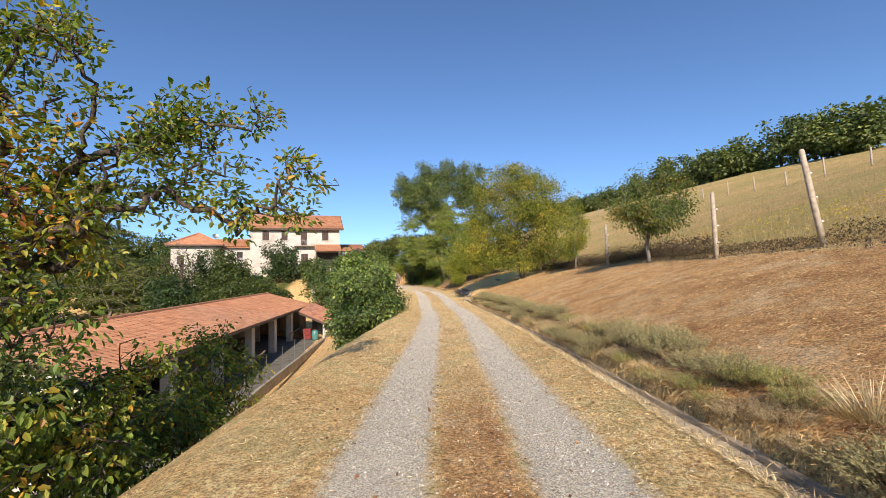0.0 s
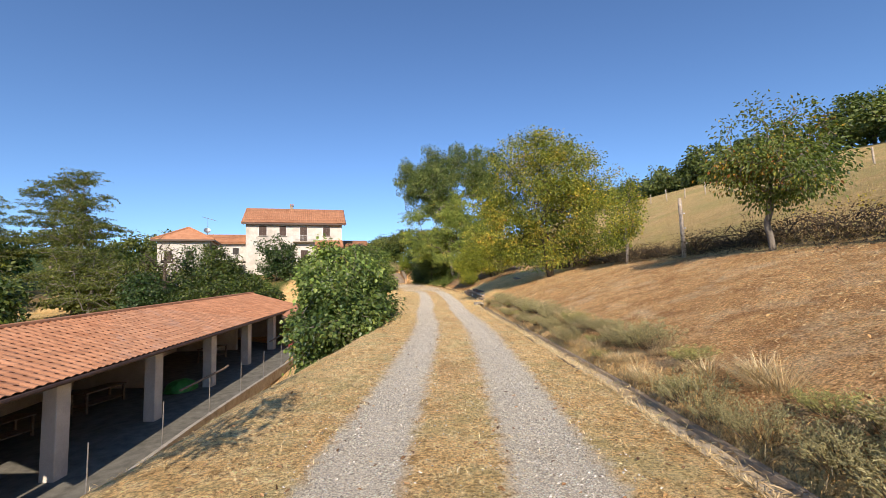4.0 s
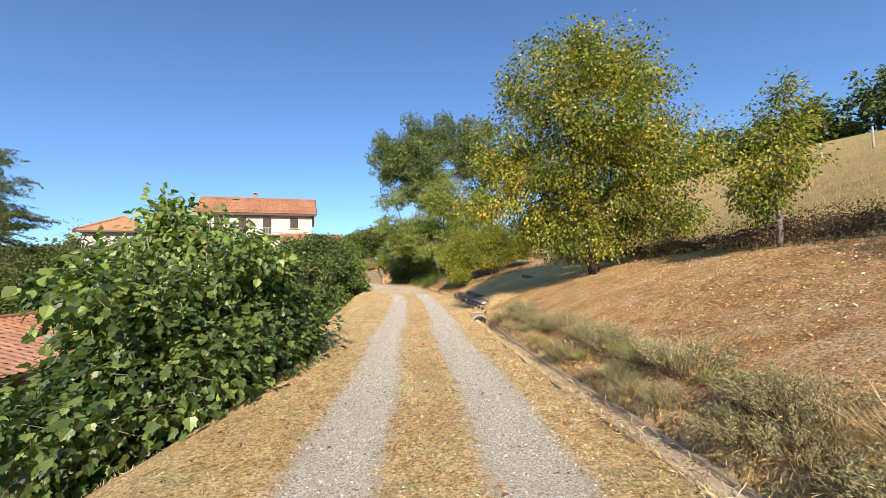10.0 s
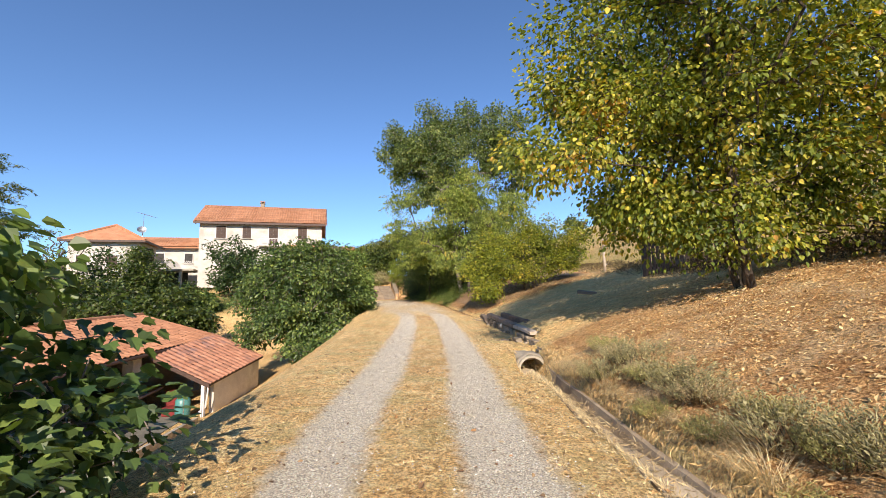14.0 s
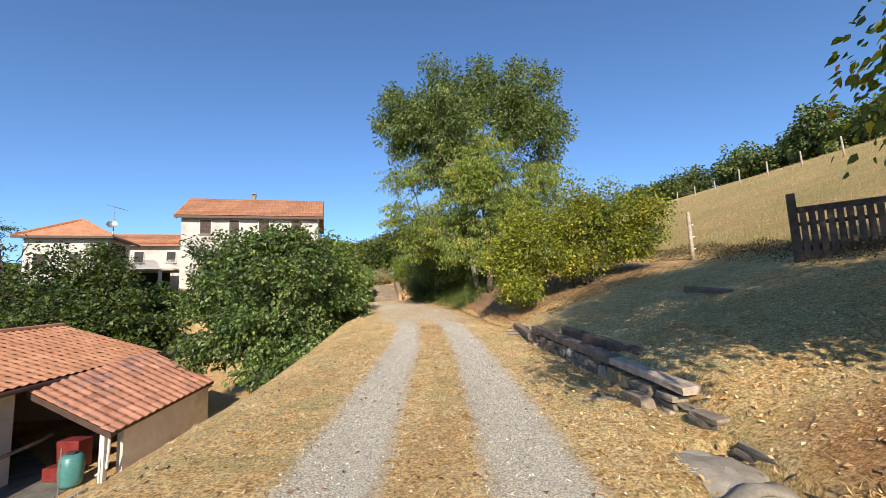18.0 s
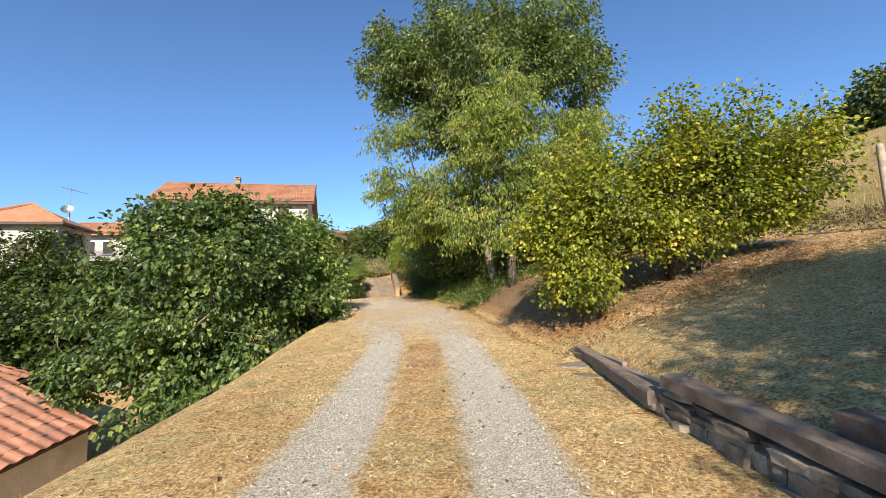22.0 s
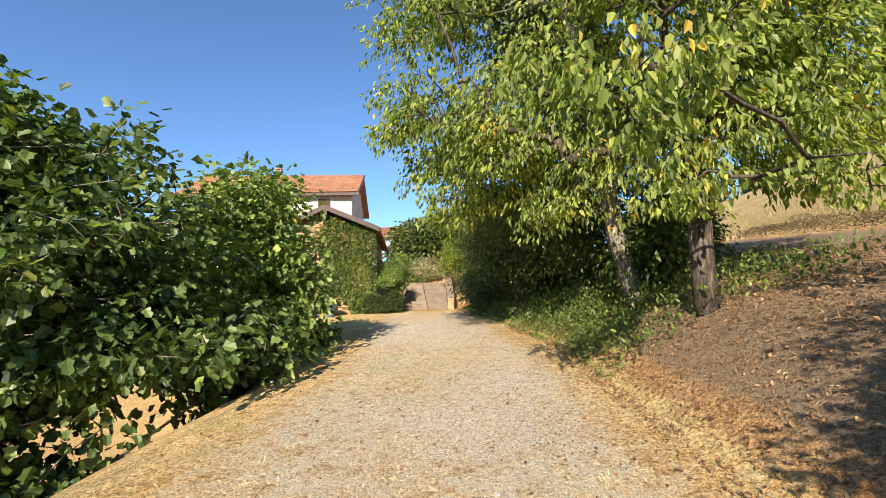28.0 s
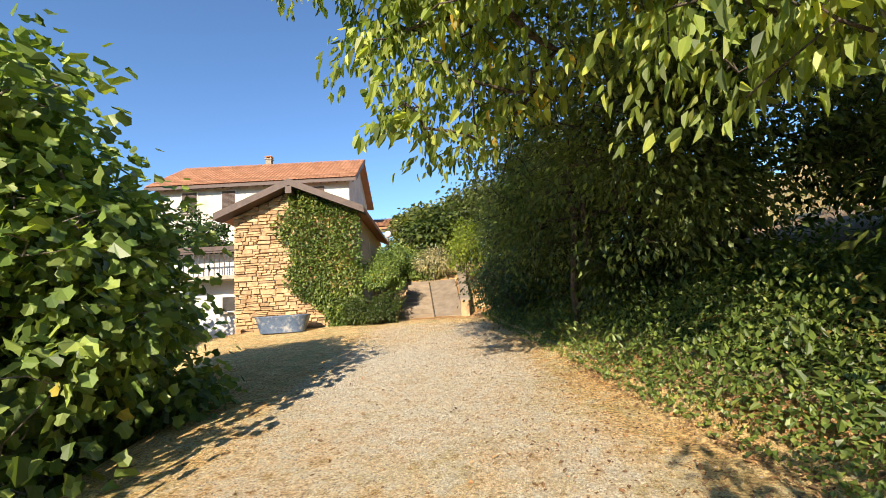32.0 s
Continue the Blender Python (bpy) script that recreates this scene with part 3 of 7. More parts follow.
def leaf_hazel():
    rim = [(0, .06), (-.30, 0), (-.46, .30), (-.36, .66), (0, 1.0), (.36, .66), (.46, .30), (.30, 0)]
    v = [(x, y, .12 * abs(x) * 2 - .25 * (y - .3) ** 2) for x, y in rim]
    return np.array(v), np.array([(0, 2, 1), (0, 3, 2), (0, 4, 3), (0, 5, 4), (0, 6, 5), (0, 7, 6)])


def spread_leaves(rng, shape, centres, out, size, droop=.3, jitter=.6):
    """Vertices and faces of one leaf at each centre; out: the way it points, before it droops."""
    tv, tf = shape
    n = len(centres)
    y = out + rng.normal(0, .5, (n, 3))
    y[:, 2] -= droop
    y /= np.linalg.norm(y, axis=1, keepdims=True) + 1e-9
    up = np.array([0, 0, 1.0]) + rng.normal(0, jitter, (n, 3))
    x = np.cross(y, up)
    x /= np.linalg.norm(x, axis=1, keepdims=True) + 1e-9
    z = np.cross(x, y)
    s = size * rng.uniform(.6, 1.25, n)
    v = centres[:, None] + s[:, None, None] * (tv[None, :, 0, None] * x[:, None] + tv[None, :, 1, None] * y[:, None] + tv[None, :, 2, None] * z[:, None])
    f = tf[None] + (np.arange(n) * len(tv))[:, None, None]
    return v.reshape(-1, 3), f.reshape(-1, tf.shape[1])


def blob_points(rng, blobs, n, shell=.45):
    """Points in ellipsoids (x, y, z, rx, ry, rz), more of them near the skin."""
    vol = np.array([b[3] * b[4] * b[5] for b in blobs]) ** .75
    pick = rng.choice(len(blobs), n, p=vol / vol.sum())
    d = rng.normal(0, 1, (n, 3))
    d /= np.linalg.norm(d, axis=1, keepdims=True)
    b = np.array(blobs)[pick]
    # boughs: each blob is a cluster of smaller rounded masses on its skin, with gaps between
    m = 19
    bd = rng.normal(0, 1, (len(blobs), m, 3))
    bd /= np.linalg.norm(bd, axis=2, keepdims=True)
    which = rng.integers(0, m, n)
    mid = bd[pick, which] * rng.uniform(.55, .78, (len(blobs), m))[pick, which][:, None]
    r = .33 * rng.uniform(0, 1, n) ** shell
    core = rng.uniform(0, 1, n) < .1
    q = np.where(core[:, None], d * rng.uniform(0, .6, n)[:, None], mid + d * r[:, None])
    return b[:, :3] + q * b[:, 3:], d


def skeleton_of(rng, base, top, tips, r_base, wiggle=.12, first=.35):
    """Branches from a trunk out to the tips: each tip joins the nearest branch below it. Gives a list of (points, radii)."""
    base, top = np.array(base, float), np.array(top, float)
    m = 8
    nodes = [base + (top - base) * k / m + (rng.normal(0, wiggle * .4, 3) if 0 < k < m else 0) for k in range(m + 1)]
    parent = [-1] + list(range(m))
    weight = [0.0] * (m + 1)
    order = np.argsort([np.linalg.norm(t - nodes[m // 2]) for t in tips])
    ends = []
    for i in order:
        t = tips[i]
        arr = np.array(nodes)
        d = np.linalg.norm(arr - t, axis=1) + np.where(arr[:, 2] > t[2] + .2, .6, 0) + np.where(np.arange(len(arr)) < m * first, 4.0, 0)
        j = int(np.argmin(d))
        a = nodes[j]
        steps = max(2, min(6, int(np.linalg.norm(t - a) / .5)))
        last = j
        for k in range(1, steps + 1):
            q = k / steps
            p = a + (t - a) * q + np.array([0, 0, .18 * np.linalg.norm(t - a) * q * (1 - q)]) + (rng.normal(0, wiggle * .5, 3) if k < steps else 0)
            nodes.append(p)
            parent.append(last)
            weight.append(0.0)
            last = len(nodes) - 1
        ends.append(last)
    for e in ends:
        k = e
        while k >= 0:
            weight[k] += 1
            k = parent[k]
    top_w = max(weight[0], 1)
    rad = [max(.006, r_base * (w / top_w) ** .45) for w in weight]
    rad[0] = r_base * 1.25
    kids = {}
    for k, p in enumerate(parent):
        kids.setdefault(p, []).append(k)
    chains = []
    stack = [(0, [])]
    while stack:
        k, run = stack.pop()
        run = run + [k]
        ch = sorted(kids.get(k, []), key=lambda c: -weight[c])
        if not ch:
            if len(run) > 1:
                chains.append(run)
            continue
        for c in ch[1:]:
            stack.append((c, [k]))
        stack.append((ch[0], run))
    return [([nodes[k] for k in c], [min(rad[k], rad[c[1]] * 1.15) for k in c]) for c in chains if len(c) > 1]


def plant(name, label, category, base, blobs, n_tips, per_tip, shape, size, leaf_mat, bark_mat, r_base, trunk_top=None, seed=1, reach=.35, droop=.75, sides=6, group="", bare=0.0, shell=.45, stems=1, crown="crown", own=0, own_mat=None, spray=0.0):
    """A tree or bush: trunk and limbs in one mesh, leaves in tufts round the twig ends in another."""
    rng = np.random.default_rng(seed)
    bx, by, bz = base
    root = thing(name, label, category, (bx, by, bz), group)
    origin = np.array(base, float)
    tips, ways = blob_points(rng, blobs, n_tips, shell)
    centre = np.mean(np.array(blobs)[:, :3], axis=0)
    floor_ = ground_z(tips[:, 0], tips[:, 1]) + .08
    tips[:, 2] = np.maximum(tips[:, 2], floor_)
    top = np.array(trunk_top if trunk_top is not None else (centre[0], centre[1], centre[2] + .2))
    bm = bmesh.new()
    for s in range(stems):
        b = origin + (rng.normal(0, .18, 3) * (1, 1, 0) if stems > 1 else 0)
        mine = tips[s::stems]
        for pts, rad in skeleton_of(rng, (b[0], b[1], b[2] - .15), top + (rng.normal(0, .5, 3) if stems > 1 else 0), mine, r_base / math.sqrt(stems)):
            tube(bm, [Vector(p) - Vector(base) for p in pts], rad, sides if rad[0] > .05 else 4)
    part("trunk", bm, bark_mat, root, shade=True)
    keep = tips[rng.uniform(0, 1, len(tips)) >= bare]
    ctr = np.repeat(keep, per_tip, axis=0) + np.clip(rng.normal(0, 1, (len(keep) * per_tip, 3)), -1.35, 1.35) * reach * (1, 1, .8)
    if spray:
        # leaves hang in rows from level twigs that point away from the trunk
        hub = np.repeat(keep, per_tip, axis=0)
        way = hub - np.array([bx, by, 0])
        way[:, 2] = 0
        ang = np.repeat(rng.normal(0, .7, len(keep)), per_tip)
        way /= np.linalg.norm(way, axis=1, keepdims=True) + 1e-6
        way = np.stack([way[:, 0] * np.cos(ang) - way[:, 1] * np.sin(ang), way[:, 0] * np.sin(ang) + way[:, 1] * np.cos(ang), np.zeros(len(way))], -1)
        run = rng.uniform(-1, 1, len(hub))
        ctr = hub + way * (run * spray)[:, None] + rng.normal(0, .055, hub.shape) - np.stack([0 * run, 0 * run, .18 * spray * run * np.abs(run)], -1)
    out = ctr - np.repeat(keep, per_tip, axis=0)
    out = out / (np.linalg.norm(out, axis=1, keepdims=True) + 1e-6) + .5 * (ctr - centre) / (np.linalg.norm(ctr - centre, axis=1, keepdims=True) + 1e-6)
    ok = ctr[:, 2] > ground_z(ctr[:, 0], ctr[:, 1]) + .03
    # the lane is kept clear to above head height
    ok &= ~((ctr[:, 1] < 56) & (np.abs(ctr[:, 0] - at(ROAD_C, ctr[:, 1])) < 1.5) & (ctr[:, 2] < at(ROAD_Z, ctr[:, 1]) + 2.5))
    ctr, out = ctr[ok], out[ok]
    if own:
        order = np.argsort(-ctr[:, 0] + .25 * np.abs(ctr[:, 2] - 1.2))
        one = np_mesh("leaf", shape[0] * size, shape[1], own_mat)
        for k in order[:own]:
            ob = put("leaf", one, root)
            way = Vector(out[k] + rng.normal(0, .4, 3) - (0, 0, droop)).normalized()
            ob.matrix_basis = Matrix.Translation(Vector(ctr[k] - origin)) @ way.to_track_quat('Y', 'Z').to_matrix().to_4x4() @ Matrix.Scale(rng.uniform(.65, 1.2), 4)
        ctr, out = ctr[order[own:]], out[order[own:]]
    v, f = spread_leaves(rng, shape, ctr - origin, out, size, droop)
    put(crown, np_mesh(crown, v, f, leaf_mat), root)
    return root


# ---- the land ----
def build_ground():
    xs = np.concatenate([[-900, -600, -400, -280, -200, -150, -115, -90, -72, -58, -48, -40, -34, -30, -27], np.arange(-24, -7, .6), np.arange(-7, 3.6, .12), np.arange(3.6, 9, .25), np.arange(9, 24, 1.0), [26, 29, 33, 38, 44, 50, 56, 62, 70, 80, 95, 115, 150, 200, 280, 400, 600, 900]])
    ys = np.concatenate([[-600, -300, -150, -80, -45, -28, -18, -12, -8, -5], np.arange(-3, 62, .24), np.arange(62, 80, .6), [82, 86, 92, 100, 110, 122, 136, 155, 180, 220, 280, 400, 600, 900]])
    X, Y = np.meshgrid(xs, ys)
    Z = ground_z(X, Y)
    nx, ny = len(xs), len(ys)
    v = np.stack([X, Y, Z], -1).reshape(-1, 3)
    i = np.arange(nx * ny).reshape(ny, nx)
    f = np.stack([i[:-1, :-1], i[:-1, 1:], i[1:, 1:], i[1:, :-1]], -1).reshape(-1, 4)
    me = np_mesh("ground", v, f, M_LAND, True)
    c, toe, brow, fx = at(ROAD_C, Y), at(TOE_X, Y), at(BROW_X, Y), at(FENCE_X, Y)
    lane = np.abs(X - c)
    track = smooth(.62, .14, np.abs(lane - .75)) * (.86 + .1 * waves(X * .8, Y * .5))
    wide = smooth(2.9, 1.2, lane) * (.54 + .14 * waves(X * .5, Y * .4))
    opening = smooth(37, 44, Y)
    gravel = track * (1 - opening) + np.maximum(wide, .55 * track) * opening
    gravel = gravel * (1 - smooth(57, 60, Y))
    gravel = np.where((X > toe) | (X < brow), gravel * .2 * (Y < 48), gravel)
    s = X - toe
    soil = smooth(-.15, .4, s) * smooth(.2, -.4, X - fx) * (1 - .85 * smooth(28, 30, Y) * (1 - smooth(38, 40, Y)))
    soil = np.maximum(soil, smooth(-.1, .6, brow - .2 - X) * .45)
    soil = np.maximum(soil, smooth(58, 60, Y) * smooth(-18, -12, X) * smooth(0, -4, X) * .8)
    soil = np.maximum(soil, .85 * smooth(.46, .2, lane) * (.5 + .5 * waves(X * .6, Y * .35)) * (Y < 40))
    green = smooth(.2, .9, s) * smooth(46.6, 49, Y - .5 * s) * smooth(4.5, 2.5, s) * .9
    green = np.maximum(green, smooth(6, 9, brow - X) * (.5 + .3 * waves(X * .3, Y * .3)) * smooth(-13, -17, X))
    # where the bank soil takes the tree shade into its colour
    mould_shade = smooth(.1, .7, s) * smooth(38.2, 40.2, Y) * smooth(.5, -1.5, X - fx) * (1 - smooth(58, 60, Y)) * .9
    green = np.maximum(green, smooth(-45, -70, X) * .8)
    col = np.stack([gravel, soil, green, mould_shade], -1).reshape(-1, 4)
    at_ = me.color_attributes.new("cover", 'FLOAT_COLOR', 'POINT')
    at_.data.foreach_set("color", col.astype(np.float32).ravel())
    field = smooth(.1, .9, X - fx) * (1 - .3 * smooth(60, 90, X)) * smooth(70, 55, Y)
    field = np.maximum(field, smooth(.1, .9, X - fx) * (X > 3))
    at_ = me.color_attributes.new("field", 'FLOAT_COLOR', 'POINT')
    at_.data.foreach_set("color", np.repeat(field.reshape(-1, 1), 4, 1).astype(np.float32).ravel())
    tagged(put("ground", me), "dry mown grass and gravel lane on a hillside", "ground", kind="structure")


build_ground()

# ---- long barn below the lane ----
def barn_eave(y):
    return Vector((-11.2 - .09 * (y - 20), y, -.6 + .044 * (y - 20)))


def yard_z(y):
    return float(at(YARD_Z, y))


BARN_A, BARN_B = 13.0, 42.8
UP_ROOF = Vector((-4.4, 0, 1.22))


def tile_mesh(name, width, length, mat, rise=.045, thick=.014):
    """One clay tile: a roll and a pan, with its lower edge open to see."""
    n = 7
    prof = []
    for k in range(n):
        q = k / (n - 1)
        prof.append(((q - .5) * width * 1.04, rise * (math.sin(q * math.pi * 2 - .4) * .5 + .5)))
    v, f = [], []
    for yy, lift in ((-.02, 0.011), (length * 1.06, 0.0)):
        for x, z in prof:
            v.append((x, yy, z + lift))
    for x, z in prof:
        v.append((x, -.02, z + .011 - thick * 1.3))
    for k in range(n - 1):
        f.append((k, k + 1, n + k + 1, n + k))
        f.append((2 * n + k, 2 * n + k + 1, k + 1, k))
    return np_mesh(name, v, f, mat, False)


def tiled_slope(parent, origin, along, up, nx, ny, mat, near, slab_mat=None, old=0.0, seed=3, count=300):
    """Rows of tiles on a slope: those for which near(x, y) is smallest are pieces of their own, the rest one mesh."""
    rng = np.random.default_rng(seed)
    w, h = along.length / nx, up.length / ny
    ax, uy = along.normalized(), up.normalized()
    uy = (uy - ax * uy.dot(ax)).normalized()
    nz = ax.cross(uy).normalized()
    if nz.z < 0:
        nz = -nz
        flip = -1
    else:
        flip = 1
    basis = Matrix((ax * flip, uy, nz)).transposed()
    me = tile_mesh("roof_tile", w, h, mat)
    tv = np.array([q.co[:] for q in me.vertices])
    tf = np.array([q.vertices[:] for q in me.polygons])
    cells = []
    for j in range(ny):
        for i in range(nx):
            p = origin + along * ((i + .5) / nx) + up * (j / ny) + nz * .03
            cells.append((near(p), p, rng.normal(0, .008), rng.normal(0, .012)))
    cells.sort(key=lambda q: q[0])
    for k, (_, p, da, db) in enumerate(cells[:count]):
        ob = put("roof_tile", me, parent)
        ob.matrix_basis = parent.matrix_world.inverted() @ (Matrix.Translation(p) @ (basis @ Euler((db, 0, da)).to_matrix()).to_4x4())
    rest = cells[count:]
    if rest:
        b = np.array(basis)
        loc = parent.matrix_world.translation
        allv = np.concatenate([(tv @ (np.array(basis @ Euler((db, 0, da)).to_matrix())).T + np.array(p - loc)) for _, p, da, db in rest])
        allf = np.concatenate([tf + len(tv) * k for k in range(len(rest))])
        ob = put("roof_tiles", np_mesh("roof_tiles", allv, allf, M_TILE_ROOF), parent)
        ob["kind"] = "stuff"


def slab(a, b, c, d, thick):
    """A flat slab on four corners, thick downwards."""
    bm = bmesh.new()
    top = [bm.verts.new(p) for p in (a, b, c, d)]
    low = [bm.verts.new(Vector(p) - Vector((0, 0, thick))) for p in (a, b, c, d)]
    bm.faces.new(top)
    bm.faces.new(low[::-1])
    for i in range(4):
        j = (i + 1) % 4
        bm.faces.new((top[i], low[i], low[j], top[j]))
    bmesh.ops.recalc_face_normals(bm, faces=bm.faces)
    return bm


def wall_between(a, b, z0a, z0b, z1a, z1b, thick):
    """An upright wall from a to b (x, y), with its own foot and head heights."""
    a, b = Vector((a[0], a[1], 0)), Vector((b[0], b[1], 0))
    n = (b - a).normalized().cross(Vector((0, 0, 1))) * thick / 2
    bm = bmesh.new()
    q = []
    for p, z0, z1 in ((a, z0a, z1a), (b, z0b, z1b)):
        for s in (-1, 1):
            q.append(bm.verts.new(p + n * s + Vector((0, 0, z0))))
            q.append(bm.verts.new(p + n * s + Vector((0, 0, z1))))
    for f in ((0, 1, 3, 2), (4, 6, 7, 5), (0, 4, 5, 1), (2, 3, 7, 6), (1, 5, 7, 3), (0, 2, 6, 4)):
        bm.faces.new([q[i] for i in f])
    bmesh.ops.recalc_face_normals(bm, faces=bm.faces)
    return bm


def build_barn():
    root = thing("barn", "long open barn with a red clay tile roof on white pillars", "barn")
    e0, e1 = barn_eave(BARN_A), barn_eave(BARN_B)
    r0, r1 = e0 + UP_ROOF, e1 + UP_ROOF
    down = Vector((-4.4, 0, -1.22))
    part("roof_deck", slab(e0, e1, r1, r0, .10), M_BROWN, root, "dark boarded underside of the roof")
    part("roof_deck", slab(r0, r1, r1 + down, r0 + down, .10), M_TILE_ROOF, root)
    bm = bmesh.new()
    tube(bm, [e0 + Vector((.05, 0, -.06)), e1 + Vector((.05, 0, -.06))], [.065, .065], 8)
    part("gutter", bm, M_BROWN, root, "brown metal gutter along the eave")
    bm = bmesh.new()
    tube(bm, [r0 + Vector((0, 0, .05)), r1 + Vector((0, 0, .05))], [.11, .11], 8)
    part("ridge_cap", bm, M_TILE_ROOF, root)
    y = 13.55
    while y < 42.6:
        e = barn_eave(y)
        x = e.x - .62
        z0, z1 = yard_z(y) - .1, e.z + .12
        part("pillar", boxes(((.46, .46, z1 - z0), (x, y, (z0 + z1) / 2)), bevel=.02), M_PLASTER, root, "whitewashed pillar with grey stains")
        part("rafter", boxes(((3.6, .12, .16), (x - 1.4, y, e.z + .36), Euler((0, math.atan(1.22 / 4.4), 0)).to_matrix())), M_BROWN, root)
        y += 4.65
    def line(off, lift):
        return [(barn_eave(q).x - off, q, barn_eave(q).z + lift) for q in (BARN_A, BARN_B)]
    a, b = line(.62, .0)
    part("beam", wall_between(a, b, a[2] - .17, b[2] - .17, a[2] + .04, b[2] + .04, .2), M_BROWN, root)
    a, b = line(7.8, 0)
    part("back_wall", wall_between(a, b, yard_z(BARN_A) - .2, yard_z(BARN_B) - .2, a[2] + .2, b[2] + .2, .3), M_PLASTER, root, "stained back wall in the dark of the barn")
    for q, name in ((BARN_A, "end_wall"), (BARN_B - .2, "end_wall")):
        e = barn_eave(q)
        part(name, wall_between((e.x - 1.0, q), (e.x - 7.8, q), yard_z(q) - .2, yard_z(q) - .2, e.z + .3, e.z + .25, .25), M_PLASTER, root)
    for k in range(3):
        q = 22.9 + 9.3 * k - 4.65
        e = barn_eave(q)
        part("partition", wall_between((e.x - 3.2, q), (e.x - 7.7, q), yard_z(q) - .2, yard_z(q) - .2, e.z + .6, e.z + .3, .2), M_PLASTER, root)
    q0, q1 = barn_eave(BARN_A - .5), barn_eave(BARN_B + .5)
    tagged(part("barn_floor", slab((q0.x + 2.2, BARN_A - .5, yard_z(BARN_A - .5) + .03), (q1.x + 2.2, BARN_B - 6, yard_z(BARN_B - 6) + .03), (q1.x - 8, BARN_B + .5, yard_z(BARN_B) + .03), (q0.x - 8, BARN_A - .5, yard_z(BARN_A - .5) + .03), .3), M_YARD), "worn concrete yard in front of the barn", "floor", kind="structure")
    tiled_slope(root, e0, e1 - e0, UP_ROOF, 96, 12, M_TILE, lambda p: abs(p.y - 27) * .8 - p.x)
    return root


build_barn()


def build_shed():
    root = thing("lean_to_shed", "small lean-to shed with an old clay tile roof", "shed")
    a, b = Vector((-10.2, 37.0, -1.18)), Vector((-10.2, 41.6, -.62))
    c, d = Vector((-13.0, 42.3, .12)), Vector((-12.75, 37.0, -.02))
    part("roof_deck", slab(a, b, c, d, .07), M_BROWN, root)
    part("fascia", slab(a + Vector((0, -.03, .03)), a + Vector((0, 0, .03)), d + Vector((0, 0, .03)), d + Vector((0, -.03, .03)), .17), M_BROWN, root)
    part("side_wall", wall_between((-10.45, 37.6), (-10.45, 41.5), -3.0, -2.6, -1.22, -.75, .18), M_PLASTER, root, "grey block wall in shade")
    part("back_wall", wall_between((-10.45, 41.5), (-13.0, 42.1), -2.8, -2.8, -.75, -.05, .15), M_CONCRETE, root)
    part("post", boxes(((.14, .14, 1.5), (-10.5, 37.1, -1.95)), bevel=.01), M_WHITE, root, "white painted corner post")
    bm = bmesh.new()
    tube(bm, [(-10.25, 37.0, -1.28), (-10.3, 37.05, -1.6), (-10.42, 37.15, -2.1), (-10.6, 37.0, -2.25)], [.035] * 4, 8)
    part("downpipe", bm, M_WHITE, root)
    tiled_slope(root, a, b - a, (d - a), 15, 8, M_TILE_OLD, lambda p: -p.x, count=120)


build_shed()


# ---- houses up the slope ----
HD, HN = Vector((.947, .321, 0)), Vector((.321, -.947, 0))


def gable_roof(name, parent, x0, x1, yf, yr, yb, ze, zr_, over=.0, mat=None, label=""):
    """Two slopes with thickness in the local frame: eaves at yf and yb, ridge at yr."""
    mat = mat or M_TILE_ROOF
    for ya in (yf, yb):
        s = slab((x0, ya, ze), (x1, ya, ze), (x1, yr, zr_), (x0, yr, zr_), .16)
        part(name, s, mat, parent, label)


def rib_roof(parent, x0, x1, ya, za, yb, zb, mat, pitch=.28, rows=14):
    """Joined courses of rolled tiles on one slope, as real relief."""
    n = int((x1 - x0) / pitch)
    per = 5
    xs = np.linspace(x0, x1, n * per + 1)
    v, f = [], []
    for j in range(rows):
        q0, q1 = j / rows, (j + 1.12) / rows
        base = len(v)
        for q, lift in ((q0, .07), (q1, .035)):
            for k, x in enumerate(xs):
                v.append((x, ya + (yb - ya) * q, za + (zb - za) * q + lift + .045 * (math.sin(k / per * 2 * math.pi) * .5 + .5)))
        m = len(xs)
        for k in range(m - 1):
            f.append((base + k, base + k + 1, base + m + k + 1, base + m + k))
    ob = put("roof_tiles", np_mesh("roof_tiles", v, f, mat), parent)
    ob["kind"] = "stuff"


def window(parent, x, y, z, w, h, shutter=True):
    """A window in a front wall at local y: reveal, frame, closed shutter with slats."""
    win = part("window", boxes(((w + .16, .05, h + .16), (x, y - .02, z))), M_WHITE, parent)
    if shutter:
        for s in (-1, 1):
            leaf = boxes(((w / 2 - .02, .05, h), (x + s * w / 4, y - .06, z)))
            part("shutter", leaf, M_SHUTTER, win, "closed dark brown wooden shutter")
        bm = bmesh.new()
        k = 0
        while k * .09 < h - .1:
            box(bm, (w - .12, .03, .045), (x, y - .09, z - h / 2 + .08 + k * .09), Euler((.5, 0, 0)).to_matrix())
            k += 1
        part("slats", bm, M_SHUTTER, win)
    else:
        part("pane", boxes(((w, .03, h), (x, y - .05, z))), M_DARK, win)
    part("sill", boxes(((w + .3, .18, .06), (x, y - .08, z - h / 2 - .08))), M_CONCRETE, win)


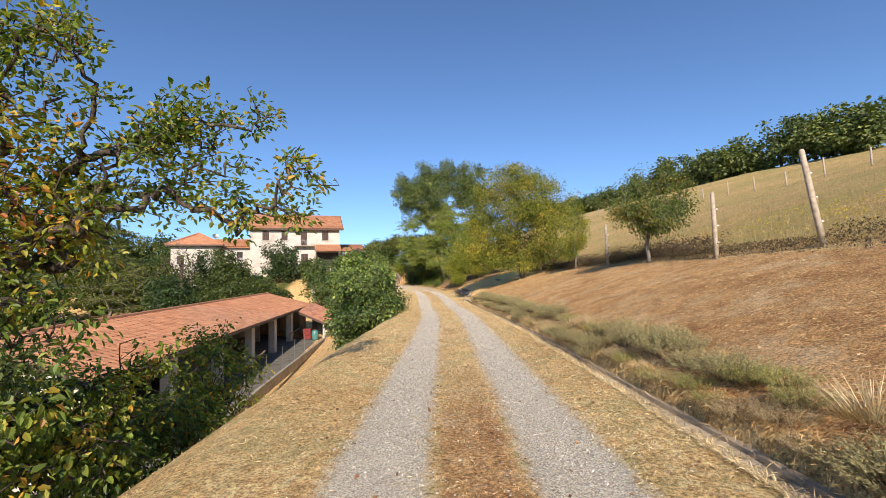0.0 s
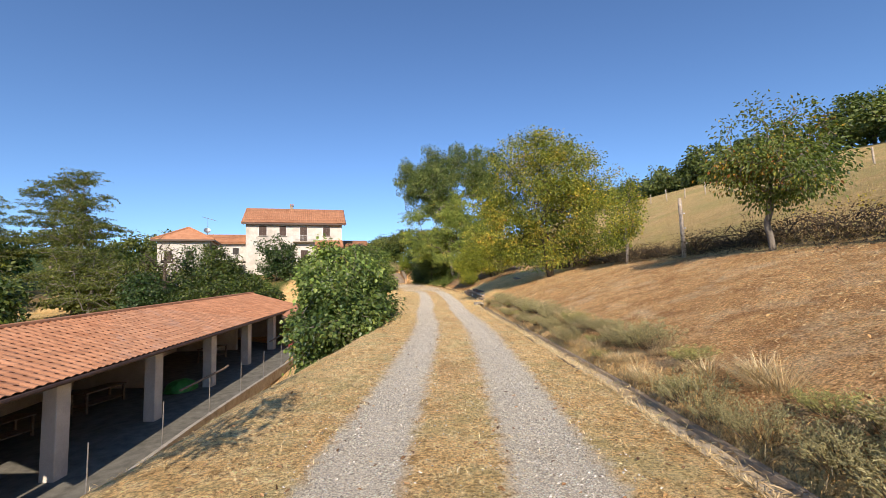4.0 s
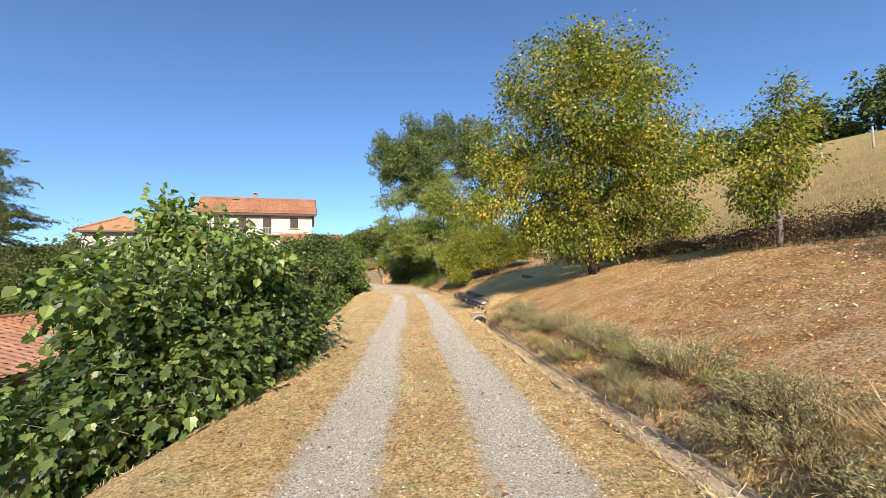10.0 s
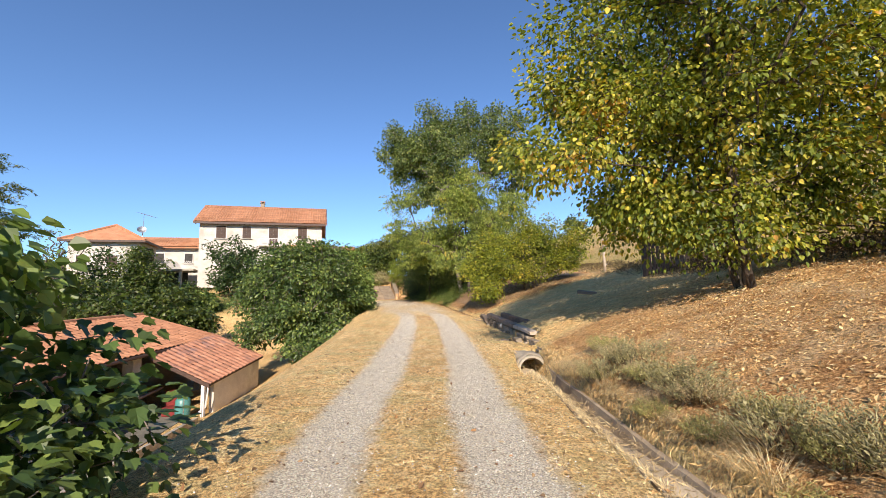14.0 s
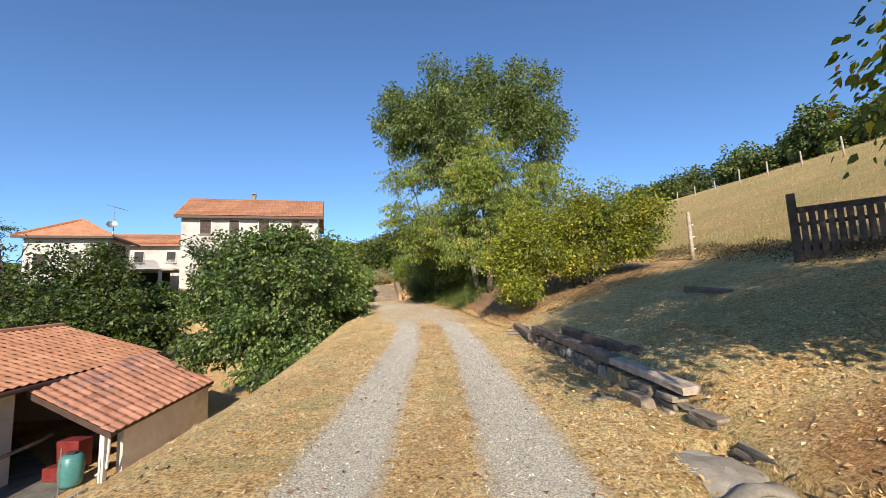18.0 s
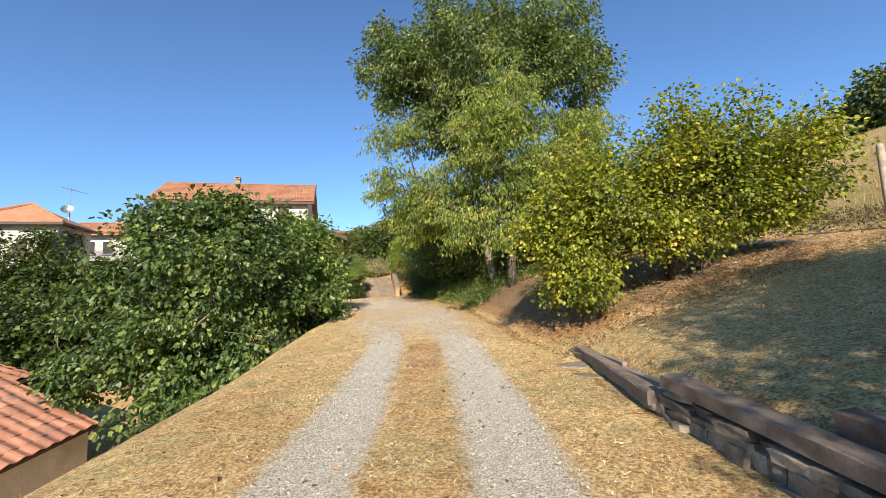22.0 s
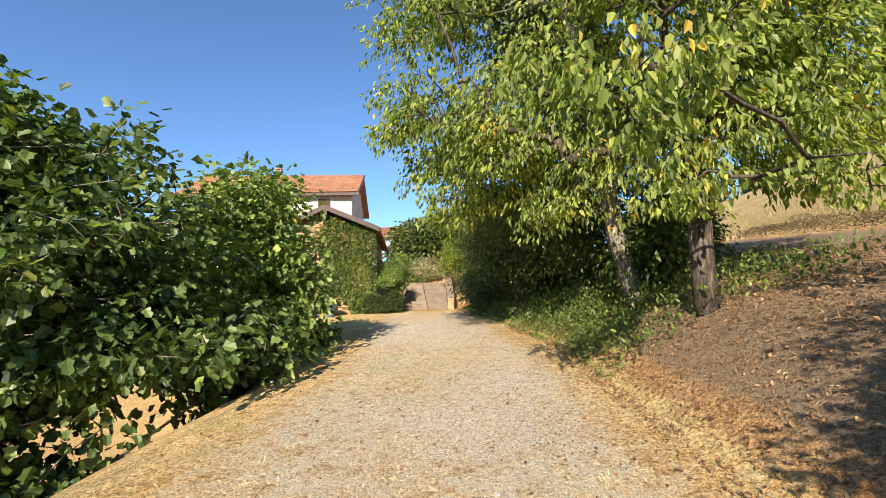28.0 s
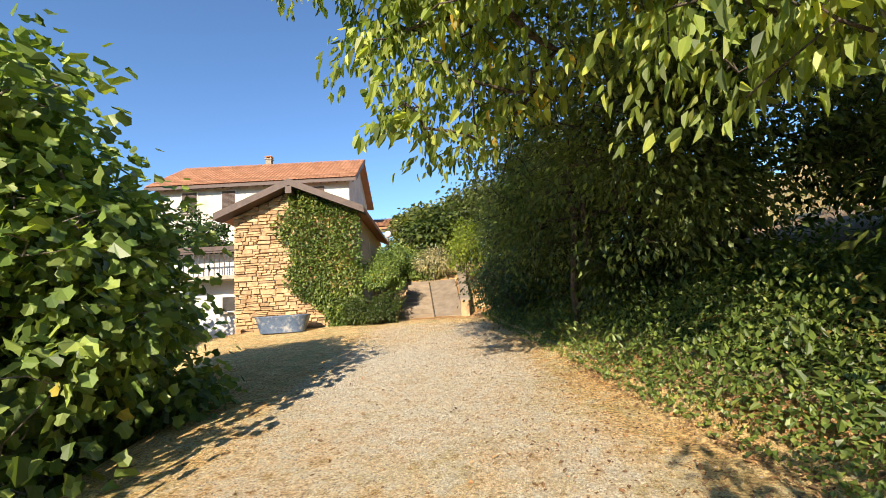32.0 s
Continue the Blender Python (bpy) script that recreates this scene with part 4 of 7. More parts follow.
def build_house():
    turn = math.degrees(math.atan2(HD.y, HD.x))
    root = thing("farmhouse", "two-storey white farmhouse with a red tile roof", "house", (-33.6, 73.8, 0), turn=turn)
    def walls(w, x0, x1, y0, y1, z0, z1):
        return boxes(((x1 - x0, .35, z1 - z0), ((x0 + x1) / 2, y0, (z0 + z1) / 2)), ((x1 - x0, .35, z1 - z0), ((x0 + x1) / 2, y1, (z0 + z1) / 2)), ((.35, y1 - y0 - .35, z1 - z0), (x0 + .175, (y0 + y1) / 2, (z0 + z1) / 2)), ((.35, y1 - y0 - .35, z1 - z0), (x1 - .175, (y0 + y1) / 2, (z0 + z1) / 2)))
    part("wall", walls(0, .5, 14.8, -4.7, 4.7, 4.5, 12.75), M_PLASTER, root, "sunlit off-white plaster walls")
    for x in (.5, 14.6):
        bm = bmesh.new()
        a, b = ([bm.verts.new(p) for p in ((q, -4.87, 12.7), (q, 4.87, 12.7), (q, 0, 15.45))] for q in (x, x + .2))
        bm.faces.new(a)
        bm.faces.new(b[::-1])
        for k in range(3):
            bm.faces.new((a[k], b[k], b[(k + 1) % 3], a[(k + 1) % 3]))
        bmesh.ops.recalc_face_normals(bm, faces=bm.faces)
        part("gable", bm, M_PLASTER, root)
    gable_roof("roof", root, -.1, 15.4, -5.5, 0, 5.5, 12.45, 15.65)
    rib_roof(root, -.1, 15.4, -5.55, 12.45, 0, 15.65, M_TILE_ROOF, .3, 15)
    part("fascia", boxes(((15.4, .06, .24), (7.65, -5.52, 12.33))), M_BROWN, root, "dark brown eaves board")
    bm = bmesh.new()
    for k in range(26):
        box(bm, (.1, .8, .14), (.2 + k * .6, -5.15, 12.38), Euler((.53, 0, 0)).to_matrix())
    part("rafters", bm, M_BROWN, root)
    part("bargeboard", slab((15.42, -5.5, 12.5), (15.48, -5.5, 12.5), (15.48, 0, 15.7), (15.42, 0, 15.7), .3), M_BROWN, root)
    ch = part("chimney", boxes(((.5, .5, .9), (6.9, .5, 15.85)), ((.65, .65, .1), (6.9, .5, 16.3)), bevel=.02), M_CEMENT, root, "small grey chimney")
    part("cap", boxes(((.6, .6, .06), (6.9, .5, 16.52)), ((.07, .07, .2), (6.7, .3, 16.42)), ((.07, .07, .2), (7.1, .3, 16.42)), ((.07, .07, .2), (6.7, .7, 16.42)), ((.07, .07, .2), (7.1, .7, 16.42))), M_TILE_ROOF, ch)
    for x, w, h, z in ((2.9, 1.1, 1.5, 11.3), (5.8, 1.0, 1.5, 11.3), (12.4, 1.1, 1.5, 11.3), (5.0, 1.0, 1.5, 7.6), (9.0, 1.15, 1.5, 7.5)):
        window(root, x, -4.88, z, w, h)
    window(root, 8.9, -4.88, 10.8, 1.1, 2.4)
    part("balcony", boxes(((3.2, 1.0, .14), (8.9, -5.35, 9.5)), bevel=.02), M_CONCRETE, root)
    bm = bmesh.new()
    for k in range(17):
        box(bm, (.025, .025, .9), (7.4 + k * .19, -5.8, 10.0))
    box(bm, (3.15, .04, .04), (8.9, -5.8, 10.45))
    part("railing", bm, M_METAL, root)
    part("porch_roof", slab((10.6, -7.2, 8.55), (14.9, -7.2, 8.55), (14.9, -4.9, 9.75), (10.6, -4.9, 9.75), .12), M_TILE_ROOF, root)
    rib_roof(root, 10.6, 14.9, -7.25, 8.55, -4.9, 9.75, M_TILE_ROOF, .3, 6)
    for x in (10.8, 14.7):
        part("porch_post", boxes(((.2, .2, 3.8), (x, -7.0, 6.6)), bevel=.02), M_BROWN, root)
    # dark board on the wall, painted shade below the porch roof
    part("porch_shade", boxes(((3.6, .1, 2.6), (12.7, -4.95, 7.1))), M_DARK, root)


build_house()


def build_side_houses():
    turn = math.degrees(math.atan2(HD.y, HD.x))
    root = thing("annexe", "low white annexe with a red tile roof", "house", (-33.6, 73.8, 0), turn=turn)
    part("wall", boxes(((8.0, 4.0, 5.6), (-3.6, .5, 7.0)), bevel=.02), M_PLASTER, root)
    gable_roof("roof", root, -8.2, .4, -2.2, .6, 3.4, 9.75, 11.3)
    rib_roof(root, -8.2, .4, -2.25, 9.75, .6, 11.3, M_TILE_ROOF, .3, 8)
    for x in (-6.2, -4.6, -1.4):
        window(root, x, -1.52, 8.4, .9, 1.2, False)
    part("terrace", boxes(((8.5, 3.4, .2), (-4.0, -4.0, 6.6))), M_CONCRETE, root)
    bm = bmesh.new()
    for k in range(36):
        for s in (-1, 1):
            box(bm, (.035, .02, 1.15), (-8.0 + k * .23, -5.6 - .01 * s, 7.2), Euler((0, .7 * s, 0)).to_matrix())
    part("lattice", bm, M_WHITE, root, "white diagonal lattice screen")
    # thin dark board gives the open space its shade
    part("undercroft_shade", boxes(((6.6, .1, 2.6), (-4.4, -2.6, 5.2))), M_DARK, root, "dark board standing in for the shade under the terrace")
    for x in (-7.8, -4.6, -1.2):
        part("terrace_post", boxes(((.3, .3, 3.2), (x, -5.2, 5.0))), M_PLASTER, root)
    root = thing("hip_roof_house", "white house with a red pyramid roof", "house", (-35.6, 61.75, 0), turn=20)
    part("wall", boxes(((6.0, 4.6, 6.4), (0, 0, 5.6)), bevel=.02), M_PLASTER, root)
    bm = bmesh.new()
    top = bm.verts.new((0, 0, 10.8))
    ring = [bm.verts.new(p) for p in ((-3.6, -2.9, 8.85), (3.6, -2.9, 8.85), (3.6, 2.9, 8.85), (-3.6, 2.9, 8.85))]
    for k in range(4):
        bm.faces.new((ring[k], ring[(k + 1) % 4], top))
    bm.faces.new(ring[::-1])
    part("roof", bm, M_TILE_ROOF, root)
    for sx, sy in ((-1, -1), (1, -1)):
        bm = bmesh.new()
        tube(bm, [(3.6 * sx, 2.9 * sy, 8.9), (0, 0, 10.86)], [.12, .12], 6)
        part("hip_ridge", bm, M_TILE_ROOF, root)
    part("fascia", boxes(((7.2, .06, .2), (0, -2.9, 8.78)), ((.06, 5.8, .2), (3.6, 0, 8.78))), M_BROWN, root)
    for x in (-1.8, .7):
        window(root, x, -2.32, 6.8, .9, 1.2)
    rng = np.random.default_rng(66)
    n = 2600
    zz = rng.uniform(2.4, 8.4, n)
    front = rng.uniform(0, 1, n) < .5
    xx = np.where(front, 3.0 - np.abs(rng.normal(0, 1.6, n)) * (1.1 - (zz - 2.4) / 8), 3.0 + rng.uniform(.05, .35, n))
    yy = np.where(front, -2.3 - rng.uniform(.05, .4, n), rng.uniform(-2.3, 1.0, n))
    v, f = spread_leaves(rng, leaf_kite(), np.stack([xx, yy, zz], -1), np.tile((.4, -.5, -.4), (n, 1)), .24, .3)
    put("creeper", np_mesh("creeper", v, f, L_HEDGE), root, "green creeper climbing the corner")
    dish = part("satellite_dish", boxes(((.06, .06, 1.6), (2.1, .8, 9.9))), M_METAL, root)
    bm = bmesh.new()
    bmesh.ops.create_uvsphere(bm, u_segments=14, v_segments=8, radius=.62)
    bmesh.ops.delete(bm, geom=[v for v in bm.verts if v.co.z > -.29], context='VERTS')
    bmesh.ops.transform(bm, matrix=pose(2.1, .5, 10.5, 60, 0, 20) @ Matrix.Translation((0, 0, .5)), verts=bm.verts)
    part("bowl", bm, M_METAL, dish)
    bm = bmesh.new()
    tube(bm, [(2.1, .9, 9.6), (2.1, .9, 12.4)], [.03, .02], 5)
    tube(bm, [(1.5, 1.3, 12.5), (3.2, .5, 11.9)], [.02, .02], 4)
    for k in range(9):
        q = k / 8
        tube(bm, [(1.5 + 1.7 * q - .2, 1.3 - .8 * q - .3, 12.5 - .6 * q), (1.5 + 1.7 * q + .2, 1.3 - .8 * q + .3, 12.5 - .6 * q)], [.012, .012], 4)
    part("antenna", bm, M_METAL, root)


build_side_houses()


def build_stone_house():
    turn = math.degrees(math.atan2(HD.y, HD.x))
    z0 = 1.9
    root = thing("stone_outbuilding", "warm stone gabled outbuilding with dark brown eaves", "house", (-13.7, 57.63, 0), turn=turn)
    W, D, ze, za = 4.2, 9.0, 6.3, 7.2
    bm = bmesh.new()
    prof = [(0, z0 - 1), (W, z0 - 1), (W, ze), (W / 2, za), (0, ze)]
    f = [bm.verts.new((x, 0, z)) for x, z in prof]
    b = [bm.verts.new((x, D, z)) for x, z in prof]
    bm.faces.new(f)
    bm.faces.new(b[::-1])
    for k in range(5):
        bm.faces.new((f[k], b[k], b[(k + 1) % 5], f[(k + 1) % 5]))
    bmesh.ops.recalc_face_normals(bm, faces=bm.faces)
    part("wall", bm, M_MORTAR, root)
    slope = (za - ze) / (W / 2)
    for s in (-1, 1):
        xe = W / 2 + s * (W / 2 + .45)
        zx = ze - .45 * slope
        part("roof", slab((xe, -.6, zx + .2), (xe, D, zx + .2), (W / 2, D, za + .2), (W / 2, -.6, za + .2), .14), M_TILE_ROOF, root)
        part("bargeboard", slab((xe, -.64, zx + .22), (xe, -.6, zx + .22), (W / 2, -.6, za + .22), (W / 2, -.64, za + .22), .24), M_BROWN, root, "dark brown bargeboard")
        part("soffit", slab((xe, -.58, zx + .03), (xe, 0, zx + .03), (W / 2, 0, za + .03), (W / 2, -.58, za + .03), .04), M_BROWN, root)
    part("purlin", boxes(((.22, .7, .24), (W / 2, -.3, za - .18))), M_BROWN, root)
    rng = np.random.default_rng(5)
    z, n = z0 - .05, 0
    spec = []
    while z < za - .1:
        h = rng.uniform(.08, .19)
        half = W / 2 if z < ze else max(0, (za - z - h) / slope)
        x = W / 2 - half
        while x < W / 2 + half - .05:
            w = min(rng.uniform(.10, .50) if rng.uniform() < .7 else rng.uniform(.3, .62), W / 2 + half - x)
            lift = rng.normal(0, .012)
            if h > .12 and rng.uniform() < .4:
                cut = rng.uniform(.35, .65)
                spec.append((x + w / 2, z + lift + h * cut / 2, w - .02, h * cut - .02))
                spec.append((x + w / 2, z + lift + h * (1 + cut) / 2, w - .02, h * (1 - cut) - .016))
            else:
                spec.append((x + w / 2, z + lift + h / 2, w - .02, h - rng.uniform(.012, .035)))
            x += w
        z += h
    shapes = []
    for k in range(6):
        bm = bmesh.new()
        box(bm, (1, .12, 1), bevel=.04)
        for v in bm.verts:
            v.co += Vector((rng.normal(0, .035), rng.normal(0, .012), rng.normal(0, .055)))
        me = bpy.data.meshes.new("stone")
        bm.to_mesh(me)
        bm.free()
        me.materials.append(M_STONE)
        shapes.append(me)
    spec.sort(key=lambda q: q[0] + abs(q[1] - 3.5) * .2)
    for x, z, w, h in spec[:300]:
        ob = put("stone", shapes[int(rng.integers(0, 6))], root)
        ob.matrix_basis = Matrix.Translation((x, -.01 - rng.uniform(0, .04), z)) @ Euler((0, rng.normal(0, .035), 0)).to_matrix().to_4x4() @ Matrix.Diagonal((w, 1, h, 1))
    rest = boxes(*[((w, .12, h), (x, -.01 - rng.uniform(0, .03), z)) for x, z, w, h in spec[300:]])
    for v in rest.verts:
        v.co += Vector((rng.normal(0, .008), rng.normal(0, .006), rng.normal(0, .009)))
    ob = part("stonework", rest, M_STONE_I, root)
    ob["kind"] = "stuff"
    # ivy over the wall
    pts = []
    for k in range(10500):
        z = rng.uniform(z0 - .1, za + .1)
        q = (z - z0) / (za - z0)
        lo = 1.9 + max(0, 1.7 * (1 - q / .45)) - .35 * rng.uniform(0, 1) ** 2 + .25 * math.sin(z * 3)
        hi = W + .25 if z < ze else W / 2 + (za - z) / slope + .1
        if hi > lo:
            pts.append((rng.uniform(lo, hi), -.08 - rng.uniform(0, .22), z))
    pts = np.array(pts)
    v, f = spread_leaves(rng, leaf_hazel(), pts, np.tile((0, -.6, -.5), (len(pts), 1)), .09, .3)
    put("ivy", np_mesh("ivy", v, f, L_IVY), root, "dense green ivy over half of the wall")
    return root


M_STONE_I = surface("warm_stone_joined", (.34, .195, .09), (.60, .42, .235), 4, .9, 40, .5, .012, per="island", spread=.32)
build_stone_house()

# ---- trees and bushes ----
def g3(x, y, dz=0.0):
    return (x, y, gz(x, y) + dz)


plant("yellowing_tree", "broad fruit tree with yellowing green leaves on the slope", "tree", g3(5.0, 27.3), [(7.6, 27.0, 3.6, 1.2, .9, .8), (3.7, 27.3, 3.3, 1.1, .9, .6), (6.3, 27.1, 3.3, 1.6, 1.0, .8), (5.0, 26.9, 3.1, 1.3, 1.0, .7), (2.2, 26.6, 5.6, 1.1, 1.3, 1.0), (3.5, 28.2, 5.7, 1.4, 1.2, .9), (3.5, 28.9, 3.8, .55, .6, .7), (3.4, 28.9, 2.9, .22, .25, .4), (4.5, 26.4, 6.5, 2.9, 2.8, 2.6), (2.8, 26.7, 4.7, 1.5, 1.3, 1.0), (1.6, 26.2, 4.1, .9, .9, .7), (6.9, 26.4, 5.0, 1.9, 2.0, 1.9), (4.6, 27.2, 3.9, 2.6, 2.0, 1.5), (4.6, 26.0, 8.2, 1.7, 1.6, 1.0), (5.9, 26.4, 7.7, 1.6, 1.5, 1.1), (3.2, 26.3, 7.4, 1.2, 1.2, 1.0), (7.4, 28.8, 7.0, 1.9, 2.0, 1.6), (6.6, 30.0, 6.6, 1.5, 1.4, 1.2), (4.6, 28.6, 7.2, 1.6, 1.5, 1.4)], 1600, 46, leaf_oval(.2, .2, .7), .092, L_YELLOW, M_BARK, .12, (4.8, 27.0, 7.6), seed=11, stems=3, reach=.24, shell=.4)
plant("walnut_tree", "tall dark green walnut tree beside the lane", "tree", g3(.12, 48.6), [(0.5, 50.6, 13.51, 4.43, 3.99, 3.96), (-2.64, 49.8, 11.25, 2.7, 2.73, 2.64), (3.63, 50.2, 11.93, 2.38, 2.52, 2.64), (1.17, 54.4, 8.09, 2.59, 1.89, 1.98), (-1.3, 52.8, 10.12, 2.59, 2.31, 1.98), (-3.98, 50.4, 13.29, 2.59, 2.31, 2.42), (3.63, 50.6, 14.64, 2.38, 2.31, 2.2), (2.29, 50.4, 12.83, 1.73, 1.68, 1.76)], 1250, 50, leaf_fold(.6, .25, .2), .19, L_WALNUT, M_BARK_PALE, .165, (-1.5, 49.6, 15.0), seed=12, reach=.27, shell=.4)
plant("cherry_tree", "cherry tree with drooping light green leaves", "tree", g3(.62, 46.5), [(.5, 45.9, 4.2, 1.1, .6, .7), (3.6, 47.2, 8.3, 1.4, 1.1, 1.3), (-4.1, 48.9, 6.7, 1.3, 1.2, 1.5), (-3.7, 48.5, 8.5, 1.5, 1.3, 1.4), (-3.3, 49.3, 5.0, 1.1, 1.1, 1.1), (.4, 47.0, 7.6, 3.0, 2.0, 2.5), (.3, 46.6, 9.2, 2.5, 1.8, 1.8), (-1.9, 48.6, 6.3, 1.8, 1.4, 1.7), (-1.2, 48.2, 4.3, 1.0, .8, .5), (-.5, 47.7, 5.0, 1.1, .7, .5), (2.1, 46.6, 5.5, 1.9, 1.3, 1.6), (3.2, 47.4, 7.0, 1.9, 1.8, 1.8), (.7, 46.2, 5.3, 1.3, .9, 1.0), (-2.4, 48.2, 6.0, 1.5, 1.3, 1.3), (2.0, 46.6, 4.5, 1.1, .8, .8), (-.6, 43.5, 4.4, 1.2, .7, .5), (1.8, 44.6, 3.7, 1.1, .4, .3), (2.8, 47.6, 5.6, 1.3, 1.1, 1.0), (1.0, 49.0, 6.3, 1.4, 1.1, 1.1), (2.4, 48.8, 7.0, 1.8, 1.4, 1.5)], 2100, 25, leaf_oval(.2, .35, .46), .125, L_CHERRY, M_BARK, .15, (.35, 46.6, 8.6), seed=13, droop=1.5, sides=14, spray=.55, shell=.4)
plant("bank_elm", "small-leaved tree filling the space under the walnut", "tree", g3(-2.2, 53.4), [(-2.3, 50.9, 6.2, 1.9, 1.9, 1.8), (-1.6, 51.2, 4.4, 1.6, 1.5, 1.2), (-3.0, 53.4, 5.0, 1.7, 1.7, 1.6), (-.6, 52.6, 5.6, 1.5, 1.5, 1.4), (-3.4, 55.6, 5.2, 1.5, 1.6, 1.5), (-.6, 50.6, 5.5, 1.1, 1.2, 1.2), (1.2, 52.2, 5.6, 1.4, 1.3, 1.4), (1.6, 51.8, 4.4, 1.2, 1.1, .8)], 1000, 46, leaf_fold(.55), .10, L_WALNUT, M_BARK, .11, (-2.3, 52.0, 6.8), seed=23, reach=.3, stems=3)
plant("hazel_bush", "spreading hazel bush with yellow-green leaves", "bush", g3(3.3, 39.8), [(4.2, 39.6, 3.6, 1.2, 1.1, .75), (3.2, 39.4, 3.5, 1.1, 1.0, .9), (5.0, 39.5, 3.7, .8, .8, .55), (1.5, 39.6, 4.6, .7, .7, .7), (4.4, 39.6, 4.6, 1.5, 1.4, 1.3), (3.3, 39.6, 4.7, 1.4, 1.4, 1.2), (5.3, 39.4, 4.3, .9, 1.0, .8), (1.9, 39.5, 3.6, 1.2, 1.2, 1.4), (2.6, 39.1, 3.4, 1.1, 1.0, .8), (1.25, 39.2, 2.8, .8, .8, 1.0), (1.2, 39.8, 2.3, .7, .7, .5), (1.6, 38.9, 2.2, .6, .5, .4), (1.0, 39.4, 3.1, 1.0, .7, 1.1), (1.1, 39.3, 3.3, 1.0, .7, 1.0), (1.3, 39.6, 3.8, .9, .8, .8)], 1500, 27, leaf_hazel(), .068, L_HAZEL, M_BARK, .10, seed=14, stems=5, reach=.18)
plant("young_pear_tree", "slender young fruit tree by the fence", "tree", g3(6.84, 22.2), [(6.85, 22.1, 3.6, .75, .75, .8), (6.6, 22.1, 4.6, .2, .2, .6), (7.0, 22.0, 5.0, .22, .22, .8), (7.35, 22.2, 4.5, .2, .2, .5)], 230, 24, leaf_fold(.6), .085, L_YELLOW, M_BARK_GREY, .05, (6.9, 22.1, 5.3), seed=15, reach=.18)
plant("apple_tree", "small apple tree on the mown slope", "tree", g3(7.45, 15.4), [(7.5, 15.3, 3.9, 1.35, 1.35, .75), (6.6, 15.2, 4.0, .6, .7, .5), (8.5, 15.3, 4.2, .6, .7, .5), (6.6, 15.3, 4.9, .22, .25, .6), (7.4, 15.2, 5.0, .25, .3, .75), (8.3, 15.4, 4.9, .22, .25, .7), (8.9, 15.3, 4.8, .2, .2, .5), (7.9, 15.6, 4.7, .3, .3, .5)], 260, 34, leaf_fold(.55), .09, L_APPLE_GREEN, M_BARK_GREY, .07, (7.5, 15.3, 5.0), seed=16, reach=.2)
plant("old_apple_tree", "old apple tree with browning leaves leaning over the bank", "tree", g3(-4.4, 2.6), [(-5.0, 4.0, 2.7, 1.7, 1.7, 1.5), (-4.0, 4.6, 3.1, 1.2, 1.0, .9), (-2.6, 5.2, 2.75, 1.3, .8, .55), (-2.75, 5.3, 3.85, .9, .6, .45), (-1.8, 5.4, 2.95, .6, .5, .35), (-4.1, 4.7, -.1, 1.0, 1.4, .8), (-3.9, 3.4, 1.0, .9, .9, 1.0), (-4.7, 4.4, 4.2, 1.1, 1.1, .8), (-3.7, 5.2, 3.5, .9, .7, .6), (-3.7, 3.5, .1, .8, .9, .7), (-4.6, 5.6, .2, 1.2, 1.3, 1.0)], 960, 28, leaf_oval(), .085, L_APPLE, M_BARK, .13, (-4.6, 4.0, 2.8), seed=17, reach=.10, bare=.36, droop=.2)
plant("bank_thicket", "dark leafy thicket below the old apple tree", "bush", g3(-4.9, 4.6), [(-4.2, 3.6, .2, 1.2, 1.2, 1.1), (-5.4, 5.0, .0, 1.5, 1.5, 1.3), (-4.6, 6.2, -.7, 1.2, 1.3, 1.0), (-6.4, 6.2, -.3, 1.6, 1.6, 1.4)], 420, 26, leaf_oval(), .085, L_WALNUT, M_BARK, .06, seed=22, stems=5, reach=.2, crown="leaves")
plant("apple_shoot", "thin young apple shoots on the bank", "bush", g3(-4.6, 8.2), [(-4.6, 7.0, -.6, 1.0, 1.2, .8), (-4.4, 8.4, -.2, .8, .9, .9), (-4.6, 8.4, .6, .4, .4, .5)], 230, 26, leaf_oval(), .085, L_APPLE, M_BARK, .04, seed=21, stems=4, reach=.16, crown="leaves")
plant("fig_bush", "large fig bush with lobed green leaves on the bank", "bush", g3(-4.6, 20.8), [(-3.9, 20.0, 1.6, 1.1, 1.2, .9), (-3.8, 20.4, .8, 1.75, 2.5, 1.2), (-3.3, 22.0, 1.0, 1.4, 1.6, .95), (-4.6, 20.9, .4, 1.0, 1.6, 1.0), (-4.4, 20.6, .1, .9, 1.6, 1.0), (-4.3, 19.6, -.5, .7, 1.2, .6)], 760, 24, leaf_fig(), .122, L_FIG, M_BARK_GREY, .09, seed=18, stems=6, reach=.24, own=300, own_mat=L_FIG_ONE, shell=.35)
plant("mulberry_sapling", "tall mulberry shoots with broad yellow-green leaves above the fig", "bush", g3(-4.5, 21.3), [(-4.4, 21.4, 2.4, 1.0, 1.3, .9), (-4.7, 21.5, 3.1, .5, .5, .6), (-3.3, 20.9, 2.5, .7, .8, .7), (-4.3, 20.2, 1.9, 1.2, 1.3, .7), (-3.4, 22.3, 2.0, .8, 1.0, .5)], 250, 17, leaf_oval(.15, .3, .85), .135, L_MULBERRY, M_BARK_GREY, .07, seed=28, stems=6, reach=.2, shell=.35)
